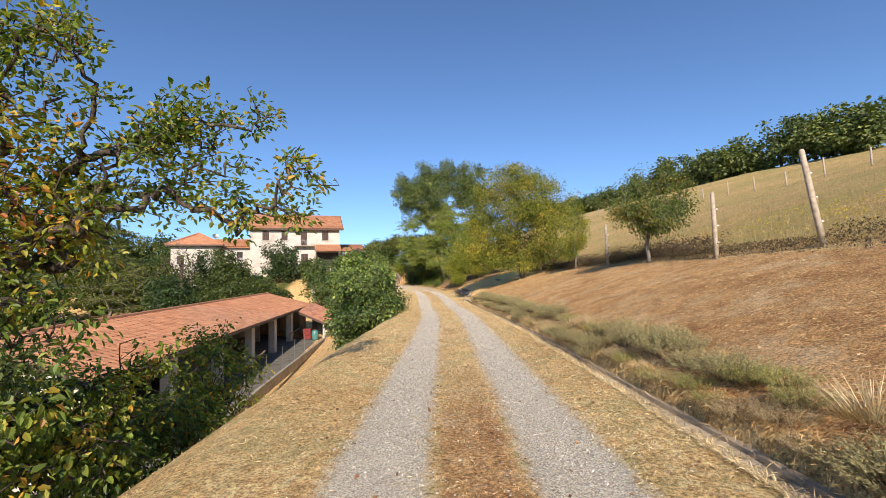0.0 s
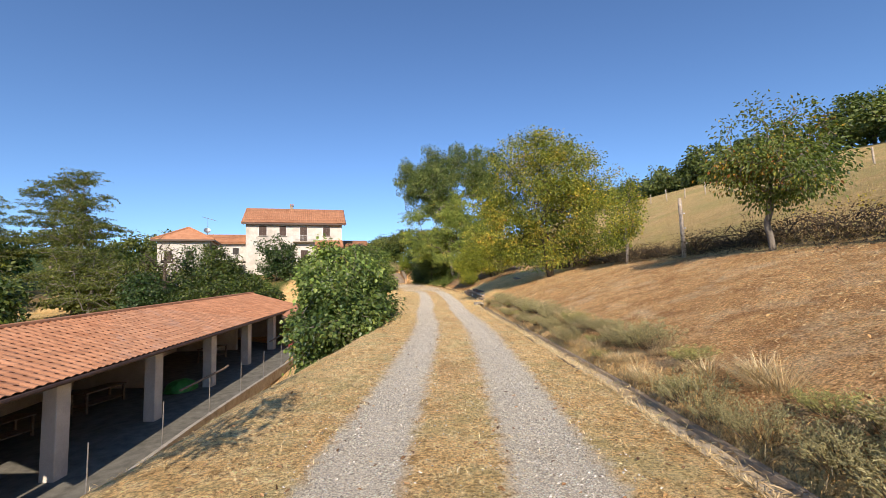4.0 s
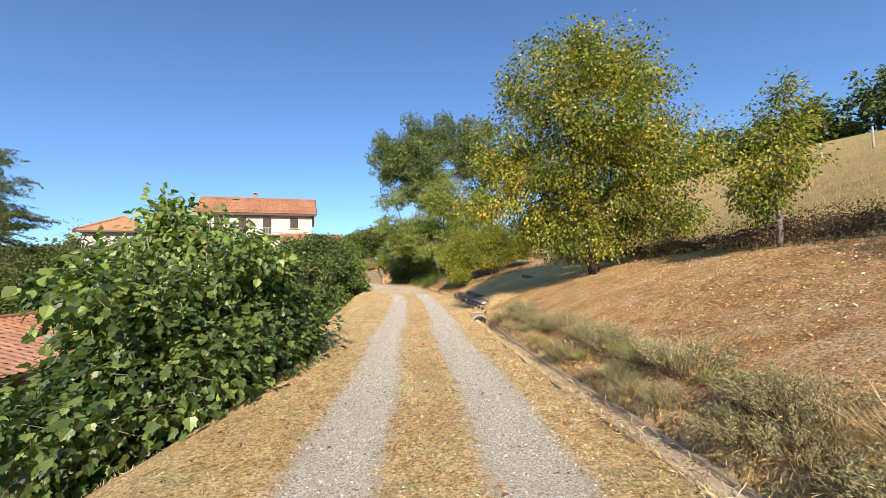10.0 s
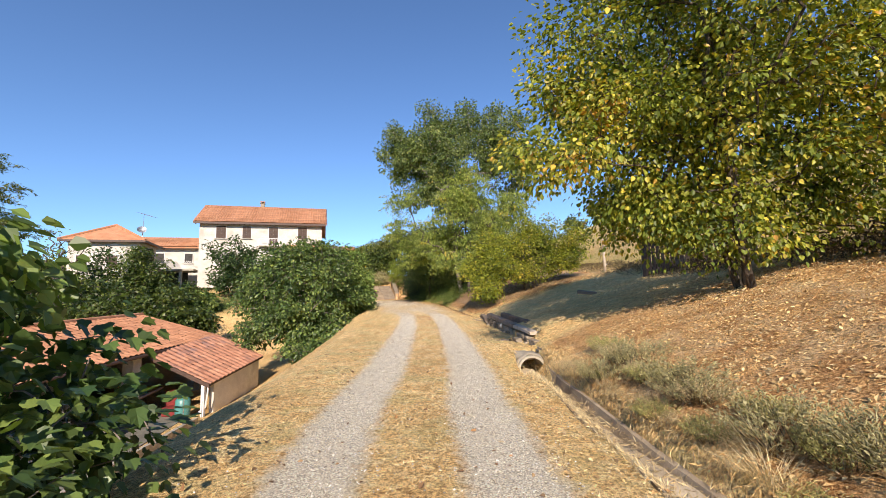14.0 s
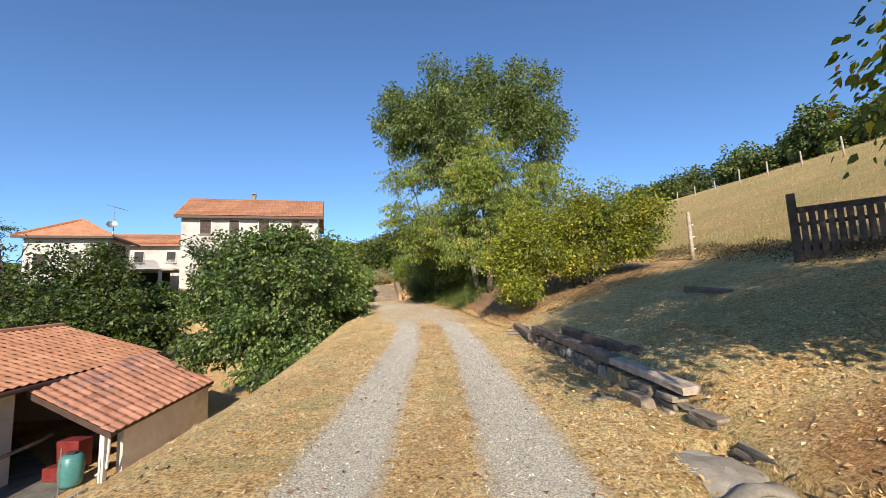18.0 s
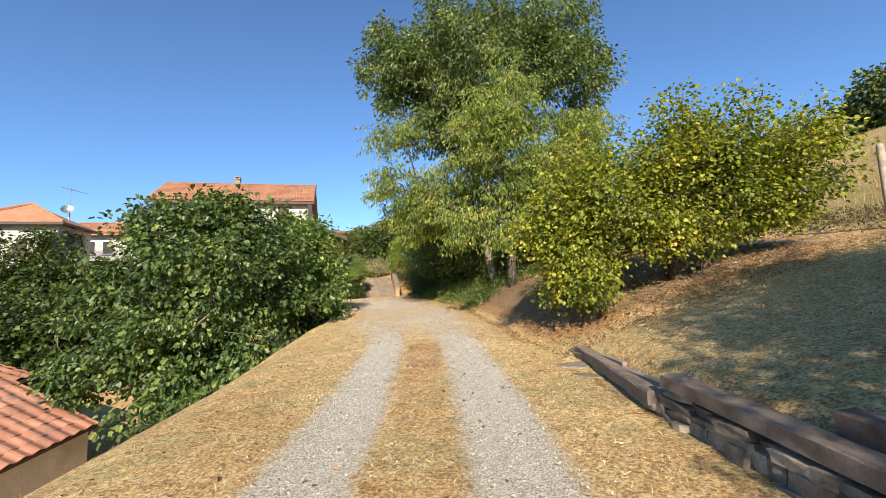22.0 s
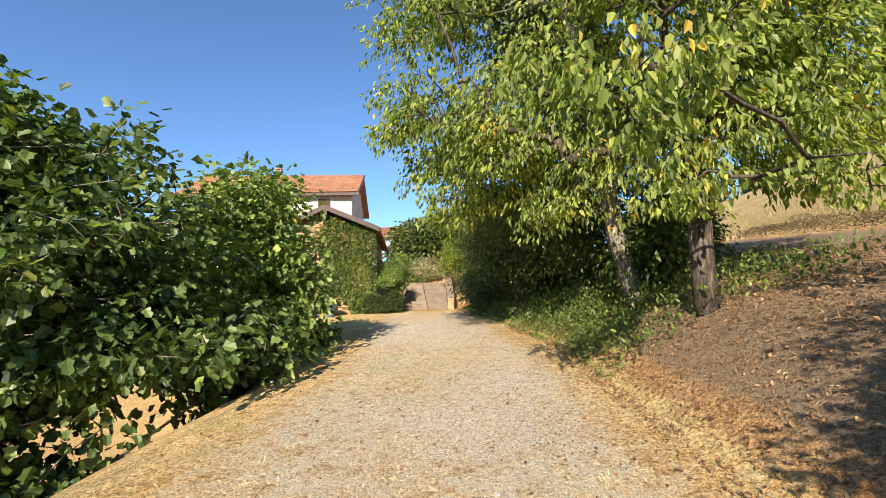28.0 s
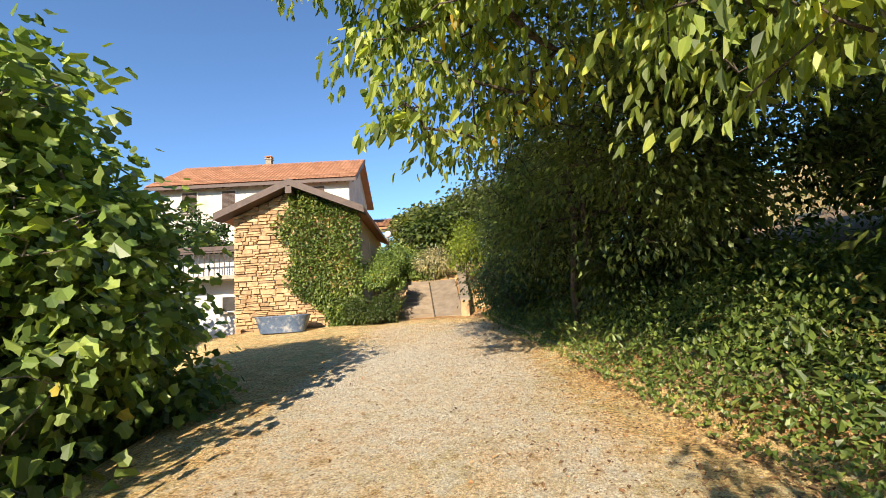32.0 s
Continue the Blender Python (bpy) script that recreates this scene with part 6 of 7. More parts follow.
# ---- dry brush along the channel and the fence ----
def tuft_mesh(name, rng, n, h, spread, mat, lean=.5, width=.05):
    v0 = np.array([(-width, 0, 0), (width, 0, 0), (width * .7, .15, .5), (-width * .7, .15, .5), (0, .4, 1)])
    f0 = np.array([(0, 1, 2), (0, 2, 3), (3, 2, 4)])
    a = rng.uniform(0, 2 * np.pi, n)
    r = spread * np.sqrt(rng.uniform(0, 1, n))
    s = h * rng.uniform(.45, 1.1, n) * (1.1 - .5 * (r / spread) ** 2)
    base = np.stack([r * np.cos(a), r * np.sin(a), np.zeros(n)], -1)
    d = np.stack([np.cos(a), np.sin(a), np.zeros(n)], -1) * (lean * (.3 + r / spread))[:, None] + rng.normal(0, .3, (n, 3))
    d[:, 2] = 0
    side = np.stack([-np.sin(a), np.cos(a), np.zeros(n)], -1)
    up = np.array([0, 0, 1.0])
    v = base[:, None] + s[:, None, None] * (v0[None, :, :1] * side[:, None] + v0[None, :, 2:] * (up + d)[:, None] + v0[None, :, 1:2] * d[:, None])
    f = f0[None] + (np.arange(n) * 5)[:, None, None]
    return np_mesh(name, v.reshape(-1, 3), f.reshape(-1, 3), mat)


def build_brush():
    rng = np.random.default_rng(60)
    kinds = []
    for mat, label, n, h, w, size, wide in ((L_BRUSH, "brown dry bushy herbs by the channel", 105, .34, .32, .030, .30), (L_SAGE, "grey-green dry lavender-like shrub by the channel", 125, .34, .34, .029, .28), (L_STRAW, "pale dry grass tuft by the channel", 420, .34, .28, .11, .025), (L_OLIVE, "olive green low shrub by the channel", 115, .35, .34, .031, .34)):
        root = thing("dry_shrub", label, "shrub", (0, -40, 0), "brush along the channel")
        if mat is L_STRAW:
            put("foliage", tuft_mesh("foliage", rng, 420, h * 1.0, w, mat, .75, .010), root)
        else:
            a = rng.uniform(0, 2 * np.pi, n)
            r = np.sqrt(rng.uniform(0, 1, n))
            foot = np.stack([r * w * .6 * np.cos(a), r * w * .6 * np.sin(a), np.zeros(n)], -1)
            way = np.stack([np.cos(a) * r * .75, np.sin(a) * r * .75, np.ones(n)], -1) + rng.normal(0, .16, (n, 3))
            way /= np.linalg.norm(way, axis=1, keepdims=True)
            tall = h * rng.uniform(.6, 1.15, n) * (1.1 - .3 * r)
            side = np.cross(way, rng.normal(0, 1, (n, 3)))
            side /= np.linalg.norm(side, axis=1, keepdims=True)
            v = np.stack([foot - side * .004, foot + side * .004, foot + way * tall[:, None] * .9], 1).reshape(-1, 3)
            put("brushwood", np_mesh("brushwood", v, np.arange(n * 3).reshape(-1, 3), L_BRAMBLE), root, "brittle brown stems")
            q = rng.uniform(.25, 1.0, (n, 19)) ** .8
            c = (foot[:, None] + way[:, None] * (tall[:, None] * q)[..., None]).reshape(-1, 3) + rng.normal(0, .012, (n * 19, 3))
            v, f = spread_leaves(rng, leaf_fold(wide), c, np.repeat(way, 19, axis=0) * 1.1, size, 0)
            put("foliage", np_mesh("foliage", v, f, mat), root)
        kinds.append(root)
    used = set()
    y = -1.5
    while y < 27.0:
        for row in range(2):
            pick = .5 + .5 * math.sin(y * .9 + row * 2) + rng.normal(0, .22)
            k = 1 if pick > .68 else 0 if pick > .42 else 3 if pick > .06 else 2
            if y > 17:
                k = int(rng.choice([0, 1, 3, 3, 1, 2]))
            x = float(at(TOE_X, y)) + .13 + row * .42 + rng.normal(0, .07)
            sc = rng.uniform(.75, 1.0) if row == 0 else rng.uniform(.9, 1.3)
            yy = y + rng.normal(0, .1)
            m = Matrix.Translation((x, yy, gz(x, yy) - .03)) @ Euler((0, 0, rng.uniform(0, 6.28))).to_matrix().to_4x4() @ Matrix.Diagonal((sc, sc, sc * rng.uniform(.7, 1.15), 1))
            if k in used:
                copy_thing(kinds[k], m)
            else:
                kinds[k].matrix_basis = m
                used.add(k)
        y += rng.uniform(.30, .48)
    # strip along the fence and the long grass of the field
    def strip(name, n, fx, fy, h, mat, label, width):
        v0 = np.array([(-width, 0, 0), (width, 0, 0), (0, .25, 1)])
        yy = fy(n)
        xx = fx(yy, n)
        a = rng.uniform(0, 6.28, n)
        s = h * rng.uniform(.4, 1.2, n)
        o = np.stack([xx, yy, ground_z(xx, yy) - .02], -1)
        t = np.stack([np.cos(a), np.sin(a), np.zeros(n)], -1)
        w = np.stack([-np.sin(a), np.cos(a), np.zeros(n)], -1)
        v = o[:, None] + s[:, None, None] * (v0[None, :, :1] * w[:, None] + v0[None, :, 1:2] * t[:, None] * rng.uniform(0, 2, n)[:, None, None] + v0[None, :, 2:] * np.array([0, 0, 1.0]))
        f = np.arange(n * 3).reshape(-1, 3)
        tagged(put(name, np_mesh(name, v.reshape(-1, 3), f, mat)), label, "grass", kind="stuff")
    # ragged dark brambles along the fence
    n = 26000
    yy = rng.uniform(0, 58, n)
    mound = .16 + .20 * np.clip(np.sin(yy * 1.3) * np.sin(yy * .47 + 1) + .35 * np.sin(yy * 3.1), 0, 1)
    xx = at(FENCE_X, yy) + .40 + rng.normal(0, .30, n)
    up = mound * rng.uniform(0, 1, n) ** .7 * np.exp(-((xx - at(FENCE_X, yy) - .4) / .5) ** 2) * 1.3
    v, f = spread_leaves(rng, leaf_fold(.5), np.stack([xx, yy, ground_z(xx, yy) + up], -1), rng.normal(0, .5, (n, 3)) + (0, 0, .5), .06, 0)
    tagged(put("fence_brush", np_mesh("fence_brush", v, f, L_BRAMBLE)), "dark dry brambles along the field fence", "brush", kind="stuff")

    def meadow(q, n):
        return at(FENCE_X, q) + .6 + rng.uniform(0, 1, n) ** 1.7 * 34
    def patches(q, n):
        x = meadow(q, n)
        return np.where(waves(x * .16, q * .13) > .1, x, at(FENCE_X, q) + .6 + rng.uniform(0, 1.6, n))
    strip("field_weeds", 24000, patches, lambda n: rng.uniform(-12, 80, n), .16, L_OLIVE, "olive green weeds in patches over the dry field", .035)
    n = 1500
    yy = rng.uniform(3, 17, n // 10).repeat(10) + rng.normal(0, .12, n)
    xx = at(FENCE_X, yy) + (1.0 + rng.uniform(0, 3.5, n // 10)).repeat(10) + rng.normal(0, .12, n)
    v, f = spread_leaves(rng, leaf_fold(.7), np.stack([xx, yy, ground_z(xx, yy) + rng.uniform(.22, .5, n)], -1), rng.normal(0, .5, (n, 3)) + (0, 0, .6), .05, 0)
    tagged(put("field_flowers", np_mesh("field_flowers", v, f, L_FLOWER)), "yellow flower heads beside the field fence", "flowers", kind="stuff")
    strip("field_grass", 80000, meadow, lambda n: rng.uniform(-12, 80, n), .19, L_FIELD, "long dry golden grass of the field", .03)


build_brush()


# ---- the upper end of the lane ----
PD, PR = Vector((-.27, .963, 0)), Vector((.963, .27, 0))


def build_steps():
    o = Vector((-8.6, 60.0, 0))
    root = thing("garden_steps", "worn earth-stained concrete steps climbing beside the ramp", "steps")
    for k in range(10):
        a = o + PD * (.38 * k)
        z, w = 2.33 + .145 * (k + 1), 1.3 - .045 * k
        ob = part("step", boxes(((w, .42, .50), (0, 0, 0)), bevel=.03), M_RAMP, root)
        ob.matrix_basis = Matrix.Translation(a + PR * (w / 2 + .012 * k) + Vector((0, 0, z - .25))) @ Matrix((PR, PD, Vector((0, 0, 1)))).transposed().to_4x4()
    slope = thing("garden_ramp", "worn concrete ramp stained with earth", "ramp")
    bm = bmesh.new()
    rows = []
    for k in range(12):
        left, right = o + PD * (.36 * k) + PR * (1.30 - .04 * k), Vector((-6.2, 60.0, 0)) + PD * (.36 * k) - PR * (.015 * k)
        z = 2.36 + .132 * k
        rows.append([bm.verts.new((*left.lerp(right, q).xy, z + .02 * noise.noise(Vector((q * 3, k * .4, 0))) + h)) for q, h in ((0, -.5), (0, 0), (.33, 0), (.66, 0), (1, 0), (1, -.5))])
    for r0, r1 in zip(rows, rows[1:]):
        for c in range(5):
            bm.faces.new((r0[c], r0[c + 1], r1[c + 1], r1[c]))
    bm.faces.new(rows[0])
    bm.faces.new(rows[-1][::-1])
    bmesh.ops.recalc_face_normals(bm, faces=bm.faces)
    part("slab", bm, M_RAMP, slope)
    wall = thing("ramp_wall", "low stone wall with worn render beside the ramp", "wall")
    part("wall", wall_between((-6.05, 59.8), (-7.2, 64.0), 2.0, 3.4, 2.85, 4.45, .28), M_STONE, wall)
    part("coping", wall_between((-6.05, 59.8), (-7.2, 64.0), 2.85, 4.45, 2.92, 4.52, .34), M_RAMP, wall)
    wall = thing("upper_wall", "stone wall behind the steps", "wall")
    part("wall", wall_between((-10.6, 68.5), (-6.5, 69.8), 4.0, 4.2, 5.1, 5.2, .3), M_STONE, wall)


build_steps()


def build_tub():
    m = pose(-11.55, 57.35, gz(-11.55, 57.35) + .02, 0, 0, 19)
    root = thing("tub", "old metal tub, chipped blue paint over grey", "tub")
    root.matrix_world = m
    n, v, f = 20, [], []
    for z, s in ((0, .82), (.5, 1.0), (.52, 1.04), (.54, 1.0), (.5, .95), (.06, .78)):
        for k in range(n):
            a = 2 * math.pi * k / n
            cx, sy = math.cos(a), math.sin(a)
            p = 4
            r = (abs(cx) ** p + abs(sy) ** p) ** (-1 / p)
            v.append((.85 * s * r * cx, .36 * s * r * sy, z))
    for j in range(5):
        for k in range(n):
            f.append((j * n + k, j * n + (k + 1) % n, (j + 1) * n + (k + 1) % n, (j + 1) * n + k))
    put("shell", np_mesh("shell", v, f, M_BLUE, True), root)
    bm = bmesh.new()
    bmesh.ops.create_circle(bm, cap_ends=True, segments=16, radius=.3)
    bmesh.ops.transform(bm, matrix=Matrix.Translation((0, 0, .07)) @ Matrix.Diagonal((2.1, 1, 1, 1)), verts=bm.verts)
    part("bottom", bm, M_DARK, root)


build_tub()


def build_wing():
    turn = math.degrees(math.atan2(HD.y, HD.x))
    root = thing("white_wing", "white plastered wing behind the stone outbuilding", "house", (-14.0, 57.6, 0), turn=turn)
    part("wall", boxes(((3.4, 6.0, 6.3), (-1.95, 5.2, 2.2)), bevel=.02), M_WHITE, root)
    window(root, -.8, 2.19, 3.3, .75, .55, False)
    part("balcony", boxes(((2.6, 1.0, .15), (-1.6, 1.75, 4.3))), M_CONCRETE, root)
    for k in range(14):
        part("baluster", boxes(((.025, .025, .9), (-2.8 + k * .19, 1.3, 4.8))), M_BROWN, root)
    part("handrail", boxes(((2.5, .05, .05), (-1.55, 1.3, 5.28))), M_BROWN, root)
    part("eave", boxes(((3.8, 1.0, .16), (-1.95, 2.0, 5.45))), M_BROWN, root)
    st = thing("stone_steps", "rough stone steps going down beside the outbuilding", "steps", (-14.0, 57.6, 0), turn=turn)
    for k in range(5):
        part("step", boxes(((.9, .4, .3), (-.55 - .28 * k, -.2, 1.75 - .17 * k)), bevel=.03), M_STONE_GREY, st)
    porch = thing("side_porch", "open porch with a red tile roof", "porch", (-33.6, 73.8, 0), turn=turn)
    part("roof", slab((14.9, -3.5, 8.9), (19.4, -3.5, 8.9), (19.4, 1.0, 10.4), (14.9, 1.0, 10.4), .14), M_TILE_ROOF, porch)
    rib_roof(porch, 14.9, 19.4, -3.55, 8.9, 1.0, 10.4, M_TILE_ROOF, .3, 10)
    part("beam", boxes(((4.5, .2, .3), (17.15, -3.3, 8.65))), M_BROWN, porch)
    for x in (15.2, 19.2):
        part("post", boxes(((.25, .25, 4.2), (x, -3.3, 6.5))), M_BROWN, porch)
    lamp = thing("globe_lamp", "white globe garden lamp on a thin pole", "lamp", (-12.3, 67.8, gz(-12.3, 67.8)))
    bm = bmesh.new()
    tube(bm, [(0, 0, -.1), (0, 0, 2.2)], [.04, .03], 8)
    part("pole", bm, M_BROWN, lamp)
    bm = bmesh.new()
    bmesh.ops.create_uvsphere(bm, u_segments=16, v_segments=10, radius=.2)
    bmesh.ops.translate(bm, vec=(0, 0, 2.35), verts=bm.verts)
    part("globe", bm, M_GLOBE, lamp, shade=True)


build_wing()


def bush(name, label, x, y, blobs, tips, per, shape, size, mat, seed, reach=.22, group="", z=None, stems=4, r=.05, category="bush"):
    z = gz(x, y) if z is None else z
    return plant(name, label, category, (x, y, z), [(x + b[0], y + b[1], z + b[2], *b[3:]) for b in blobs], tips, per, shape, size, mat, M_BARK, r, seed=seed, stems=stems, reach=reach, group=group, shell=.3, crown="leaves")


bush("box_hedge", "low clipped hedge beside the steps", -8.95, 58.6, [(0, 0, .5, .55, .6, .55), (.45, .35, .55, .5, .5, .5), (-.5, -.1, .5, .4, .5, .5)], 170, 50, leaf_simple(.7), .075, L_HEDGE, 201, .12)
bush("round_bush", "rounded clipped shrub above the hedge", -9.0, 59.5, [(0, 0, 1.75, 1.0, .9, .8)], 190, 60, leaf_simple(.6), .085, L_MULBERRY, 202, .13)
bush("garden_shrub", "green rounded shrub behind the steps", -10.3, 64.4, [(0, 0, .8, 1.4, 1.4, .9), (1.2, .6, .6, 1.1, 1.1, .8)], 190, 46, leaf_simple(.6), .13, L_MULBERRY, 203, .25)
bush("blue_shrub", "blue-grey spiky plant above the steps", -8.5, 64.4, [(0, 0, .8, .9, .8, .6)], 60, 40, leaf_simple(.25), .2, L_SAGE, 204, .2)
bush("lime_shrub", "bright yellow-green shrub over the wall", -6.5, 62.6, [(0, 0, 1.7, .7, 1.2, 1.0), (-.3, 1.5, 2.2, .8, 1.2, 1.1)], 150, 40, leaf_simple(.5), .11, L_LIME, 205, .22)
for k, (x, y, w, h, mat) in enumerate(((-4.45, 58.9, 1.05, 1.3, L_DARK), (-3.9, 56.6, 1.3, 1.5, L_DARK), (-2.6, 54.8, 1.2, 1.3, L_HEDGE), (-1.4, 53.0, 1.1, 1.1, L_HEDGE), (-.8, 55.0, 2.0, 2.4, L_WALNUT), (-2.6, 58.0, 2.2, 3.0, L_WALNUT), (-4.4, 62.0, 2.0, 3.0, L_HEDGE), (-5.2, 64.2, 1.5, 2.8, L_HEDGE), (-5.4, 68.0, 2.2, 3.4, L_WALNUT), (-.2, 52.6, 1.4, 1.8, L_WALNUT), (.5, 48.8, .9, 1.3, L_HEDGE), (2.0, 52.6, 1.3, 1.7, L_HEDGE))):
    bush("bank_shrub", "dark green undergrowth on the bank" if mat is L_DARK else "green shrub under the trees on the bank", x, y, [(0, 0, h * .55, w, w, h * .6)], 110, 34, leaf_kite(.2, .2, .5), .10 if mat is L_DARK else .13, mat, 210 + k, .28, "bank undergrowth")

# trees beyond the steps and round the houses
for k, (x, y, h, w, mat) in enumerate(((-11.5, 72.5, 4.2, 2.6, L_LOCUST), (-9.7, 69.2, 3.8, 1.5, L_HEDGE), (-8.6, 75.0, 6.6, 2.6, L_LOCUST), (-4.0, 72.0, 6.0, 2.8, L_HEDGE), (-14.5, 84.0, 6.5, 3.0, L_WALNUT), (-2.0, 66.0, 5.5, 2.6, L_HEDGE))):
    bush("garden_tree", "leafy green tree behind the garden wall", x, y, [(0, 0, h * .55, w, w, h * .42)], 170, 36, leaf_simple(.6), .33, mat, 230 + k, .4, "garden trees", stems=1, r=.14, category="tree")
for k, (x, y, h, w, mat, label) in enumerate(((-25.0, 48.5, 6.2, 3.6, L_HEDGE, "rounded laurel bush behind the barn"), (-21.5, 50.0, 5.0, 2.8, L_HEDGE, "rounded laurel bush behind the barn"), (-29.5, 47.0, 6.2, 3.4, L_DARK, "dark low bush behind the barn"), (-25.4, 66.0, 6.8, 3.0, L_DARK, "dark evergreen in front of the farmhouse"), (-20.0, 66.0, 3.4, 2.2, L_HEDGE, "green shrub in front of the farmhouse"), (-29.2, 56.5, 6.2, 2.2, L_DARK, "creeper-covered bush against the white house"), (-17.5, 62.0, 3.8, 2.4, L_FIG, "green shrub below the farmhouse"), (-36.0, 53.0, 4.5, 3.0, L_HEDGE, "rounded laurel bush behind the barn"), (-20.5, 48.0, 3.0, 2.0, L_HEDGE, "green shrub below the farmhouse"), (-26.6, 60.4, 3.2, 2.0, L_FIG, "green shrub below the farmhouse"), (-15.6, 53.5, 6.2, 2.3, L_FIG, "leafy bush behind the fig tree"), (-27.5, 55.5, 8.2, 2.4, L_HEDGE, "tall shrub against the white house"), (-31.5, 55.0, 8.2, 3.0, L_DARK, "tall shrub against the white house"), (-36.0, 54.0, 8.0, 3.0, L_HEDGE, "tall shrub against the white house"))):
    bush("garden_bush", label, x, y, [(0, 0, h * .52, w, w, h * .5), (w * .6, .3, h * .35, w * .7, w * .7, h * .36)], 280, 25, leaf_simple(.65), .29, mat, 250 + k, .3, r=.1)
for k, (x, y, h) in enumerate(((-32.0, 52.0, 10.0),)):
    z = gz(x, y)
    plant("bare_tree", "half-dead tree with few leaves", "tree", (x, y, z), [(x, y, z + h * .66, 3.2, 2.6, h * .36)], 150, 14, leaf_oval(), .2, L_LOCUST, M_BARK, .2, (x, y, z + h * .9), seed=270 + k, reach=.4, bare=.75)
rngv = np.random.default_rng(77)
for k in range(26):
    x, y = rngv.uniform(-75, -38), rngv.uniform(25, 95)
    h = rngv.uniform(4, 8)
    bush("valley_tree", "green tree in the valley", x, y, [(0, 0, h * .55, h * .42, h * .42, h * .45)], 60, 28, leaf_simple(.7), .5, [L_LOCUST, L_HEDGE, L_WALNUT][k % 3], 300 + k, .6, "valley trees", stems=1, r=.15, category="tree")


for k in range(24):
    x, y = rngv.uniform(-135, -62), rngv.uniform(50, 210)
    h = rngv.uniform(8, 14)
    bush("hillside_tree", "dark green tree on the far side of the valley", x, y, [(0, 0, h * .52, h * .5, h * .5, h * .46)], 60, 20, leaf_simple(.8), 1.1, [L_HEDGE, L_WALNUT, L_LOCUST][k % 3], 340 + k, 1.0, "far trees", stems=1, r=.2, category="tree")


# ---- fence along the field, gate, brambles ----
bush("bramble_hedge", "dark brown bramble thicket along the fence", 7.9, 16.5, [(0, -3.0, .22, .5, 2.2, .28), (0, 0, .28, .6, 2.2, .34), (-.3, 2.6, .25, .5, 2.0, .3), (-.4, 5.2, .22, .5, 1.8, .28)], 240, 34, leaf_oval(), .055, L_BRAMBLE, 290, .2)
bush("bramble_hedge", "dark brown bramble thicket along the fence", 7.2, 25.0, [(0, -1.6, .22, .5, 1.8, .28), (-.2, 2.0, .22, .5, 2.2, .28), (-.2, 6.0, .2, .45, 2.2, .25)], 180, 32, leaf_oval(), .055, L_BRAMBLE, 291, .2)


def build_gate():
    root = thing("slatted_gate", "dark weathered slatted wooden gate by the field", "gate", (6.6, 35.0, gz(6.6, 35.0)), turn=-36)
    root.matrix_world = root.matrix_world @ Matrix.Diagonal((1, 1, .8, 1))
    part("post", boxes(((.16, .16, 1.95), (0, 0, .85)), bevel=.015), M_BEAM_DARK, root)
    part("post", boxes(((.14, .14, 1.6), (2.6, 0, .78)), bevel=.015), M_BEAM_DARK, root)
    for z, h in ((.35, .1), (1.0, .1), (1.38, .16)):
        part("rail", boxes(((2.7, .07, h), (1.3, .07, z)), bevel=.01), M_BEAM_DARK, root)
    for k in range(17):
        part("slat", boxes(((.11, .03, 1.2 + .05 * (k % 3)), (.16 + k * .145, -.02, .68)), bevel=.006), M_BEAM_DARK, root)


build_gate()
for k in range(26):
    y = 2 + k * 3.1
    x = float(at(FENCE_X, y)) + 22 - .05 * y
    fence_post(x, y, 1.25 + .15 * math.sin(k * 2.3), .06 * math.sin(k * 1.7), .05 * math.sin(k * 3.1))


# ---- ivy on the bank beside the forecourt ----
def build_ivy():
    rng = np.random.default_rng(91)
    y = rng.uniform(45.5, 60, 72000)
    s = rng.uniform(0, 1, len(y)) ** .9 * 3.4 - .25 * rng.uniform(0, 1, len(y))
    edge = y - 46.2 - 1.1 * np.maximum(s, 0) + 1.2 * waves(s * 1.3, y * .9)
    keep = rng.uniform(0, 1, len(y)) < smooth(-.4, 1.4, edge)
    y, s = y[keep], s[keep]
    x = at(TOE_X, y) + s
    scatter("ivy_cover", x, y, leaf_fold(.85, .18, .2), .046, L_IVY, "green ivy and weeds covering the bank", "ivy", rng, .06, .55)
    y = rng.uniform(46, 60, 9000)
    x = at(TOE_X, y) + rng.uniform(0, 1, len(y)) * 3.2
    n = len(y)
    v, f = spread_leaves(rng, leaf_oval(.2, .2, .5), np.stack([x, y, ground_z(x, y) + rng.uniform(.05, .4, n)], -1), np.tile((0, 0, .9), (n, 1)) + rng.normal(0, .4, (n, 3)), .085, 0)
    tagged(put("bank_weeds", np_mesh("bank_weeds", v, f, L_IVY)), "weeds and nettles on the shaded bank", "weeds", kind="stuff")
    y = rng.uniform(38.6, 48, 15000)
    x = at(TOE_X, y) + rng.uniform(.1, 5, len(y))
    scatter("dry_weeds", x, y, blade(), .06, L_DRY, "dry weed stalks on the shaded slope", "weeds", rng, .0, 1.1)
    y = rng.uniform(29, 38.6, 9000)
    x = at(TOE_X, y) + rng.uniform(1.2, 8, len(y))
    scatter("terrace_hay", x, y, blade(), .05, L_STRAW, "mown dry grass on the shaded terrace", "grass", rng, .004, .4)
    y = rng.uniform(38.2, 52, 30000)
    x = at(TOE_X, y) + rng.uniform(-.3, 5, len(y))
    scatter("bank_litter", x, y, leaf_fold(.6, .16, .14), .042, L_DRY, "brown fallen leaves on the shaded bank", "leaf litter", rng, .02, .45)


build_ivy()


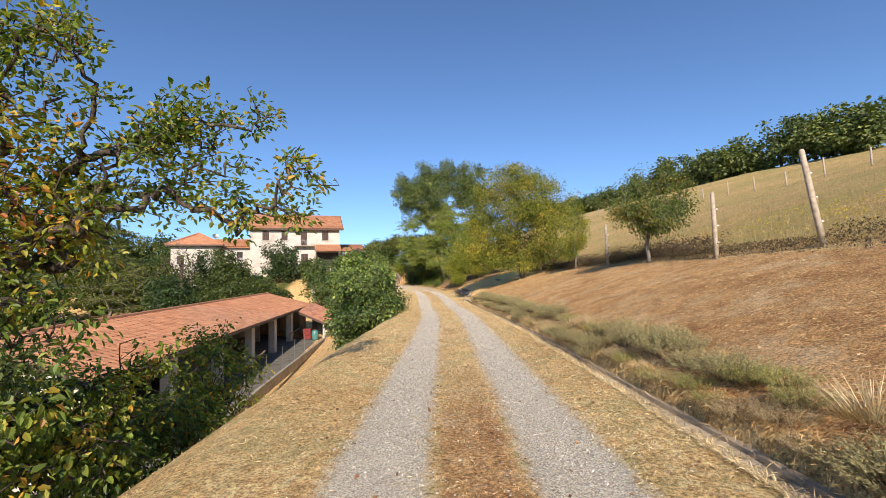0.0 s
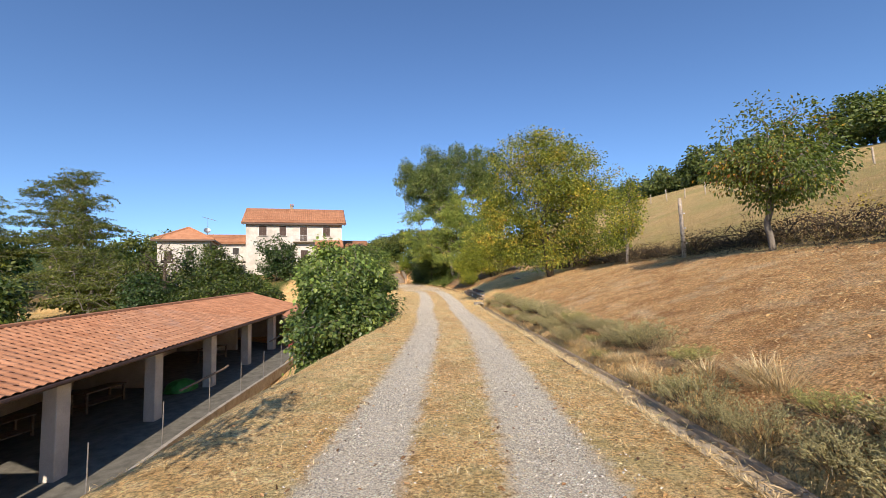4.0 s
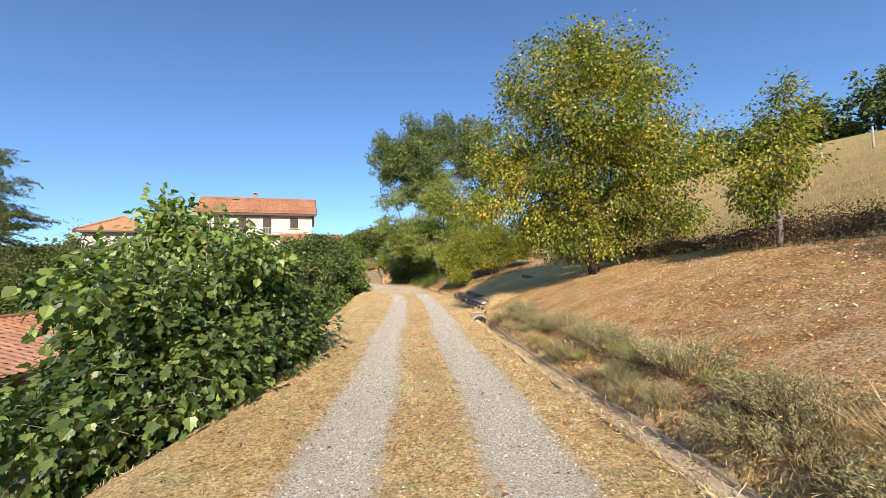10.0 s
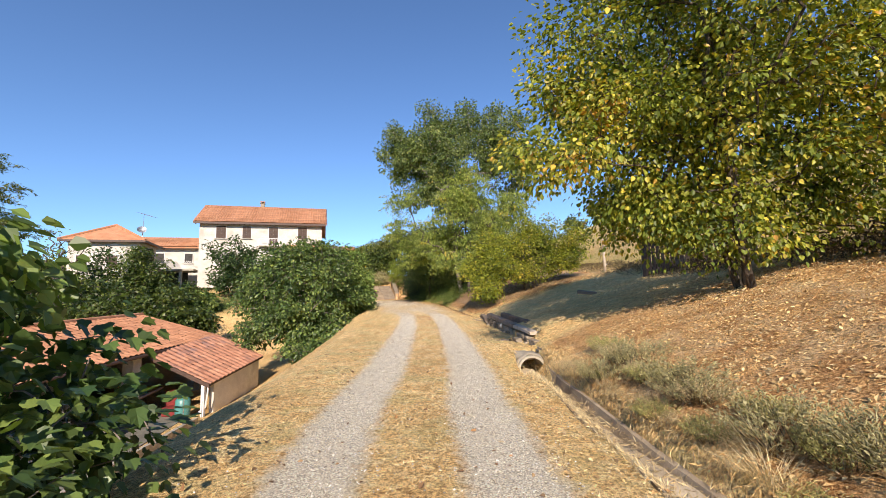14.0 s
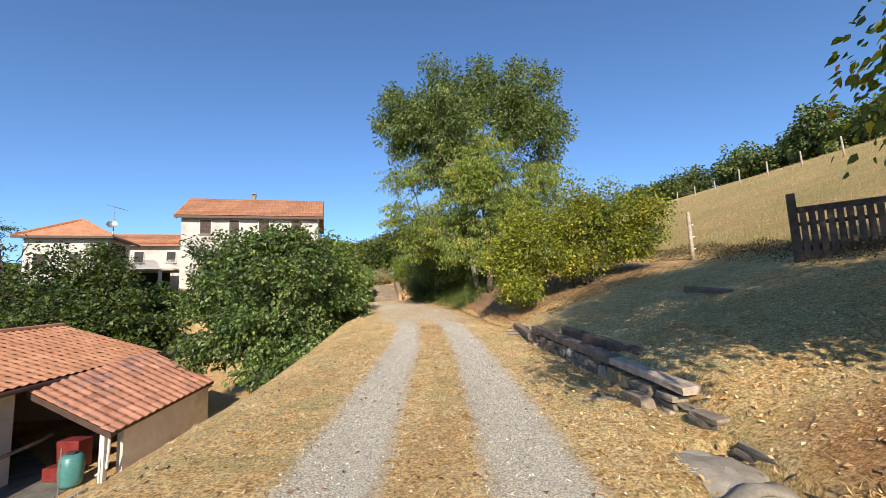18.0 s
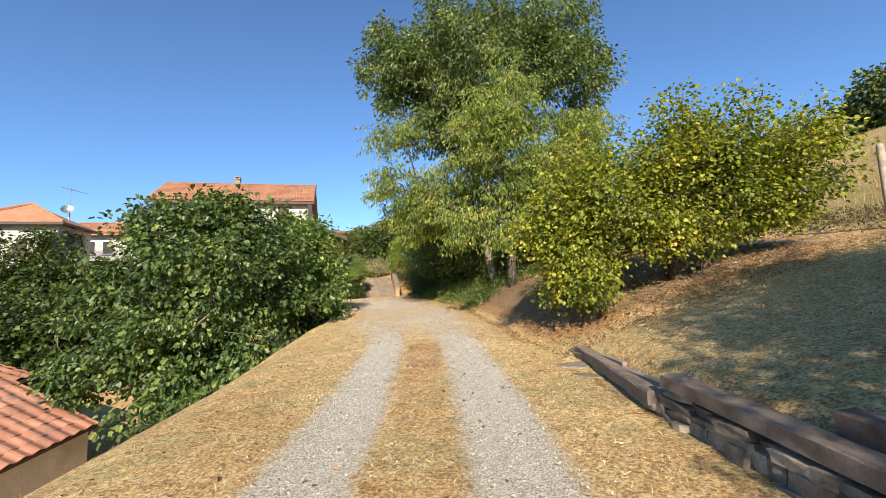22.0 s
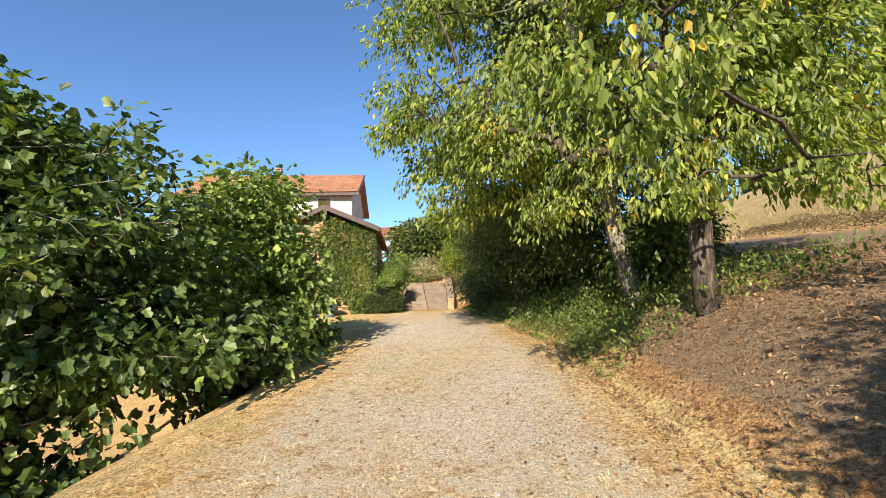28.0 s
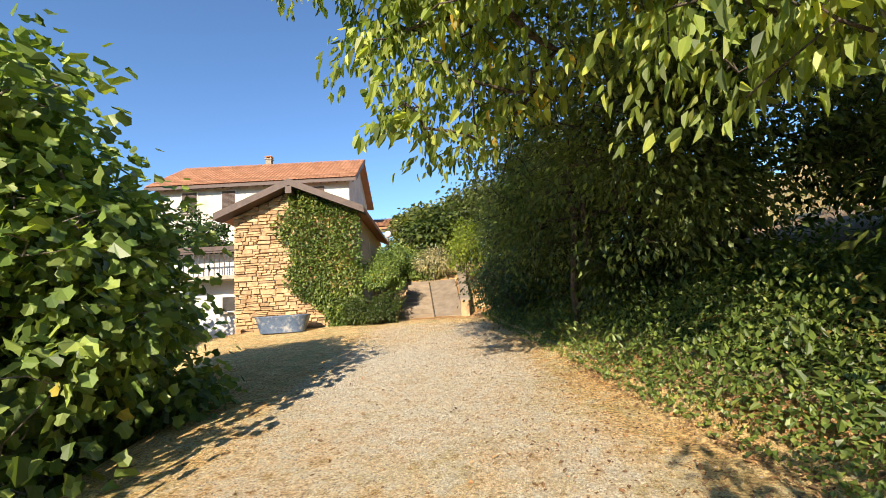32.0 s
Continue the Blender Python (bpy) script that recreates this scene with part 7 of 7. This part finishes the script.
# ---- yard of the barn ----
def build_kerb():
    root = thing("yard_kerb", "low concrete kerb along the barn yard", "kerb")
    def line(q):
        return float(np.interp(q, (10, 20, 37), (-7.6, -8.5, -10.35))), float(np.interp(q, (10, 20, 37), (-3.2, -2.6, -2.28)))
    y = 10.0
    while y < 35:
        a, b = (line(y)[0], y), (line(y + 2.38)[0], y + 2.38)
        za, zb = line(y)[1], line(y + 2.38)[1]
        part("kerb_piece", wall_between(a, b, za - .5, zb - .5, za, zb, .14), M_CONCRETE, root)
        y += 2.4
    for k in range(9):
        y = 12.6 + 2.9 * k
        x, z = line(y)[0] - .25, line(y)[1]
        rod = thing("fence_rod", "thin pale metal fence rod at the yard edge", "rod", (x, y, z - .4), "yard fence rods")
        bm = bmesh.new()
        tube(bm, [(0, 0, 0), (.01, .02, .8), (.02, .01 * (k % 3), 1.55)], [.016, .016, .014], 6)
        part("shaft", bm, M_METAL, rod)


build_kerb()


def build_yard_things():
    def floor_at(x, y):
        return yard_z(y) + .04
    b = thing("barrel", "teal plastic barrel in the shed", "barrel", (-11.2, 36.9, floor_at(-11.2, 36.9)))
    bm = bmesh.new()
    tube(bm, [(0, 0, 0), (0, 0, .08), (0, 0, .4), (0, 0, .72), (0, 0, .8)], [.24, .27, .29, .27, .2], 16)
    part("body", bm, M_TEAL, b, shade=True)
    bm = bmesh.new()
    tube(bm, [(0, 0, .8), (0, 0, .86)], [.12, .12], 12)
    part("lid", bm, M_DARK, b)
    for x, y, w, h in ((-11.9, 37.3, .6, .35), (-12.2, 38.0, .7, .8)):
        c = thing("crate", "faded red plastic crate in the shed", "crate", (x, y, floor_at(x, y)))
        part("body", boxes(((w, .5, h), (0, 0, h / 2)), bevel=.02), M_RED, c)
    g = thing("tarpaulin_heap", "heap under a green tarpaulin in the barn", "tarpaulin", (-13.6, 27.0, floor_at(-13.6, 27)))
    bm = bmesh.new()
    bmesh.ops.create_icosphere(bm, subdivisions=3, radius=1)
    for v in bm.verts:
        v.co = Vector((v.co.x * .7, v.co.y * .9, max(v.co.z, 0) * .55)) * (1 + .12 * noise.noise(v.co * 3))
    part("cover", bm, M_GREEN, g)
    for k, (x, y) in enumerate(((-15.8, 24.6), (-15.8, 33.5), (-16.0, 20.5))):
        t = thing("work_bench", "dark cluttered wooden bench in the barn", "bench", (x, y, floor_at(x, y)))
        part("top", boxes(((.8, 2.2, .06), (0, 0, .85)), bevel=.01), M_BEAM, t)
        for sx in (-.33, .33):
            for sy in (-1, 1):
                part("leg", boxes(((.08, .08, .82), (sx, sy, .41))), M_BEAM, t)
        part("shelf", boxes(((.7, 2.0, .04), (0, 0, .3))), M_BEAM, t)
    for x, y, ln in ((-11.75, 27.2, 3.6), (-12.9, 37.4, 2.6)):
        p = thing("pole_rest", "dark round pole laid across the bay", "pole", (x, y, yard_z(y) + 1.0))
        bm = bmesh.new()
        tube(bm, [(.3, -ln, -.25), (.2, 0, 0), (.15, .4, .06)], [.05, .055, .06], 8)
        part("shaft", bm, M_BEAM, p)


build_yard_things()
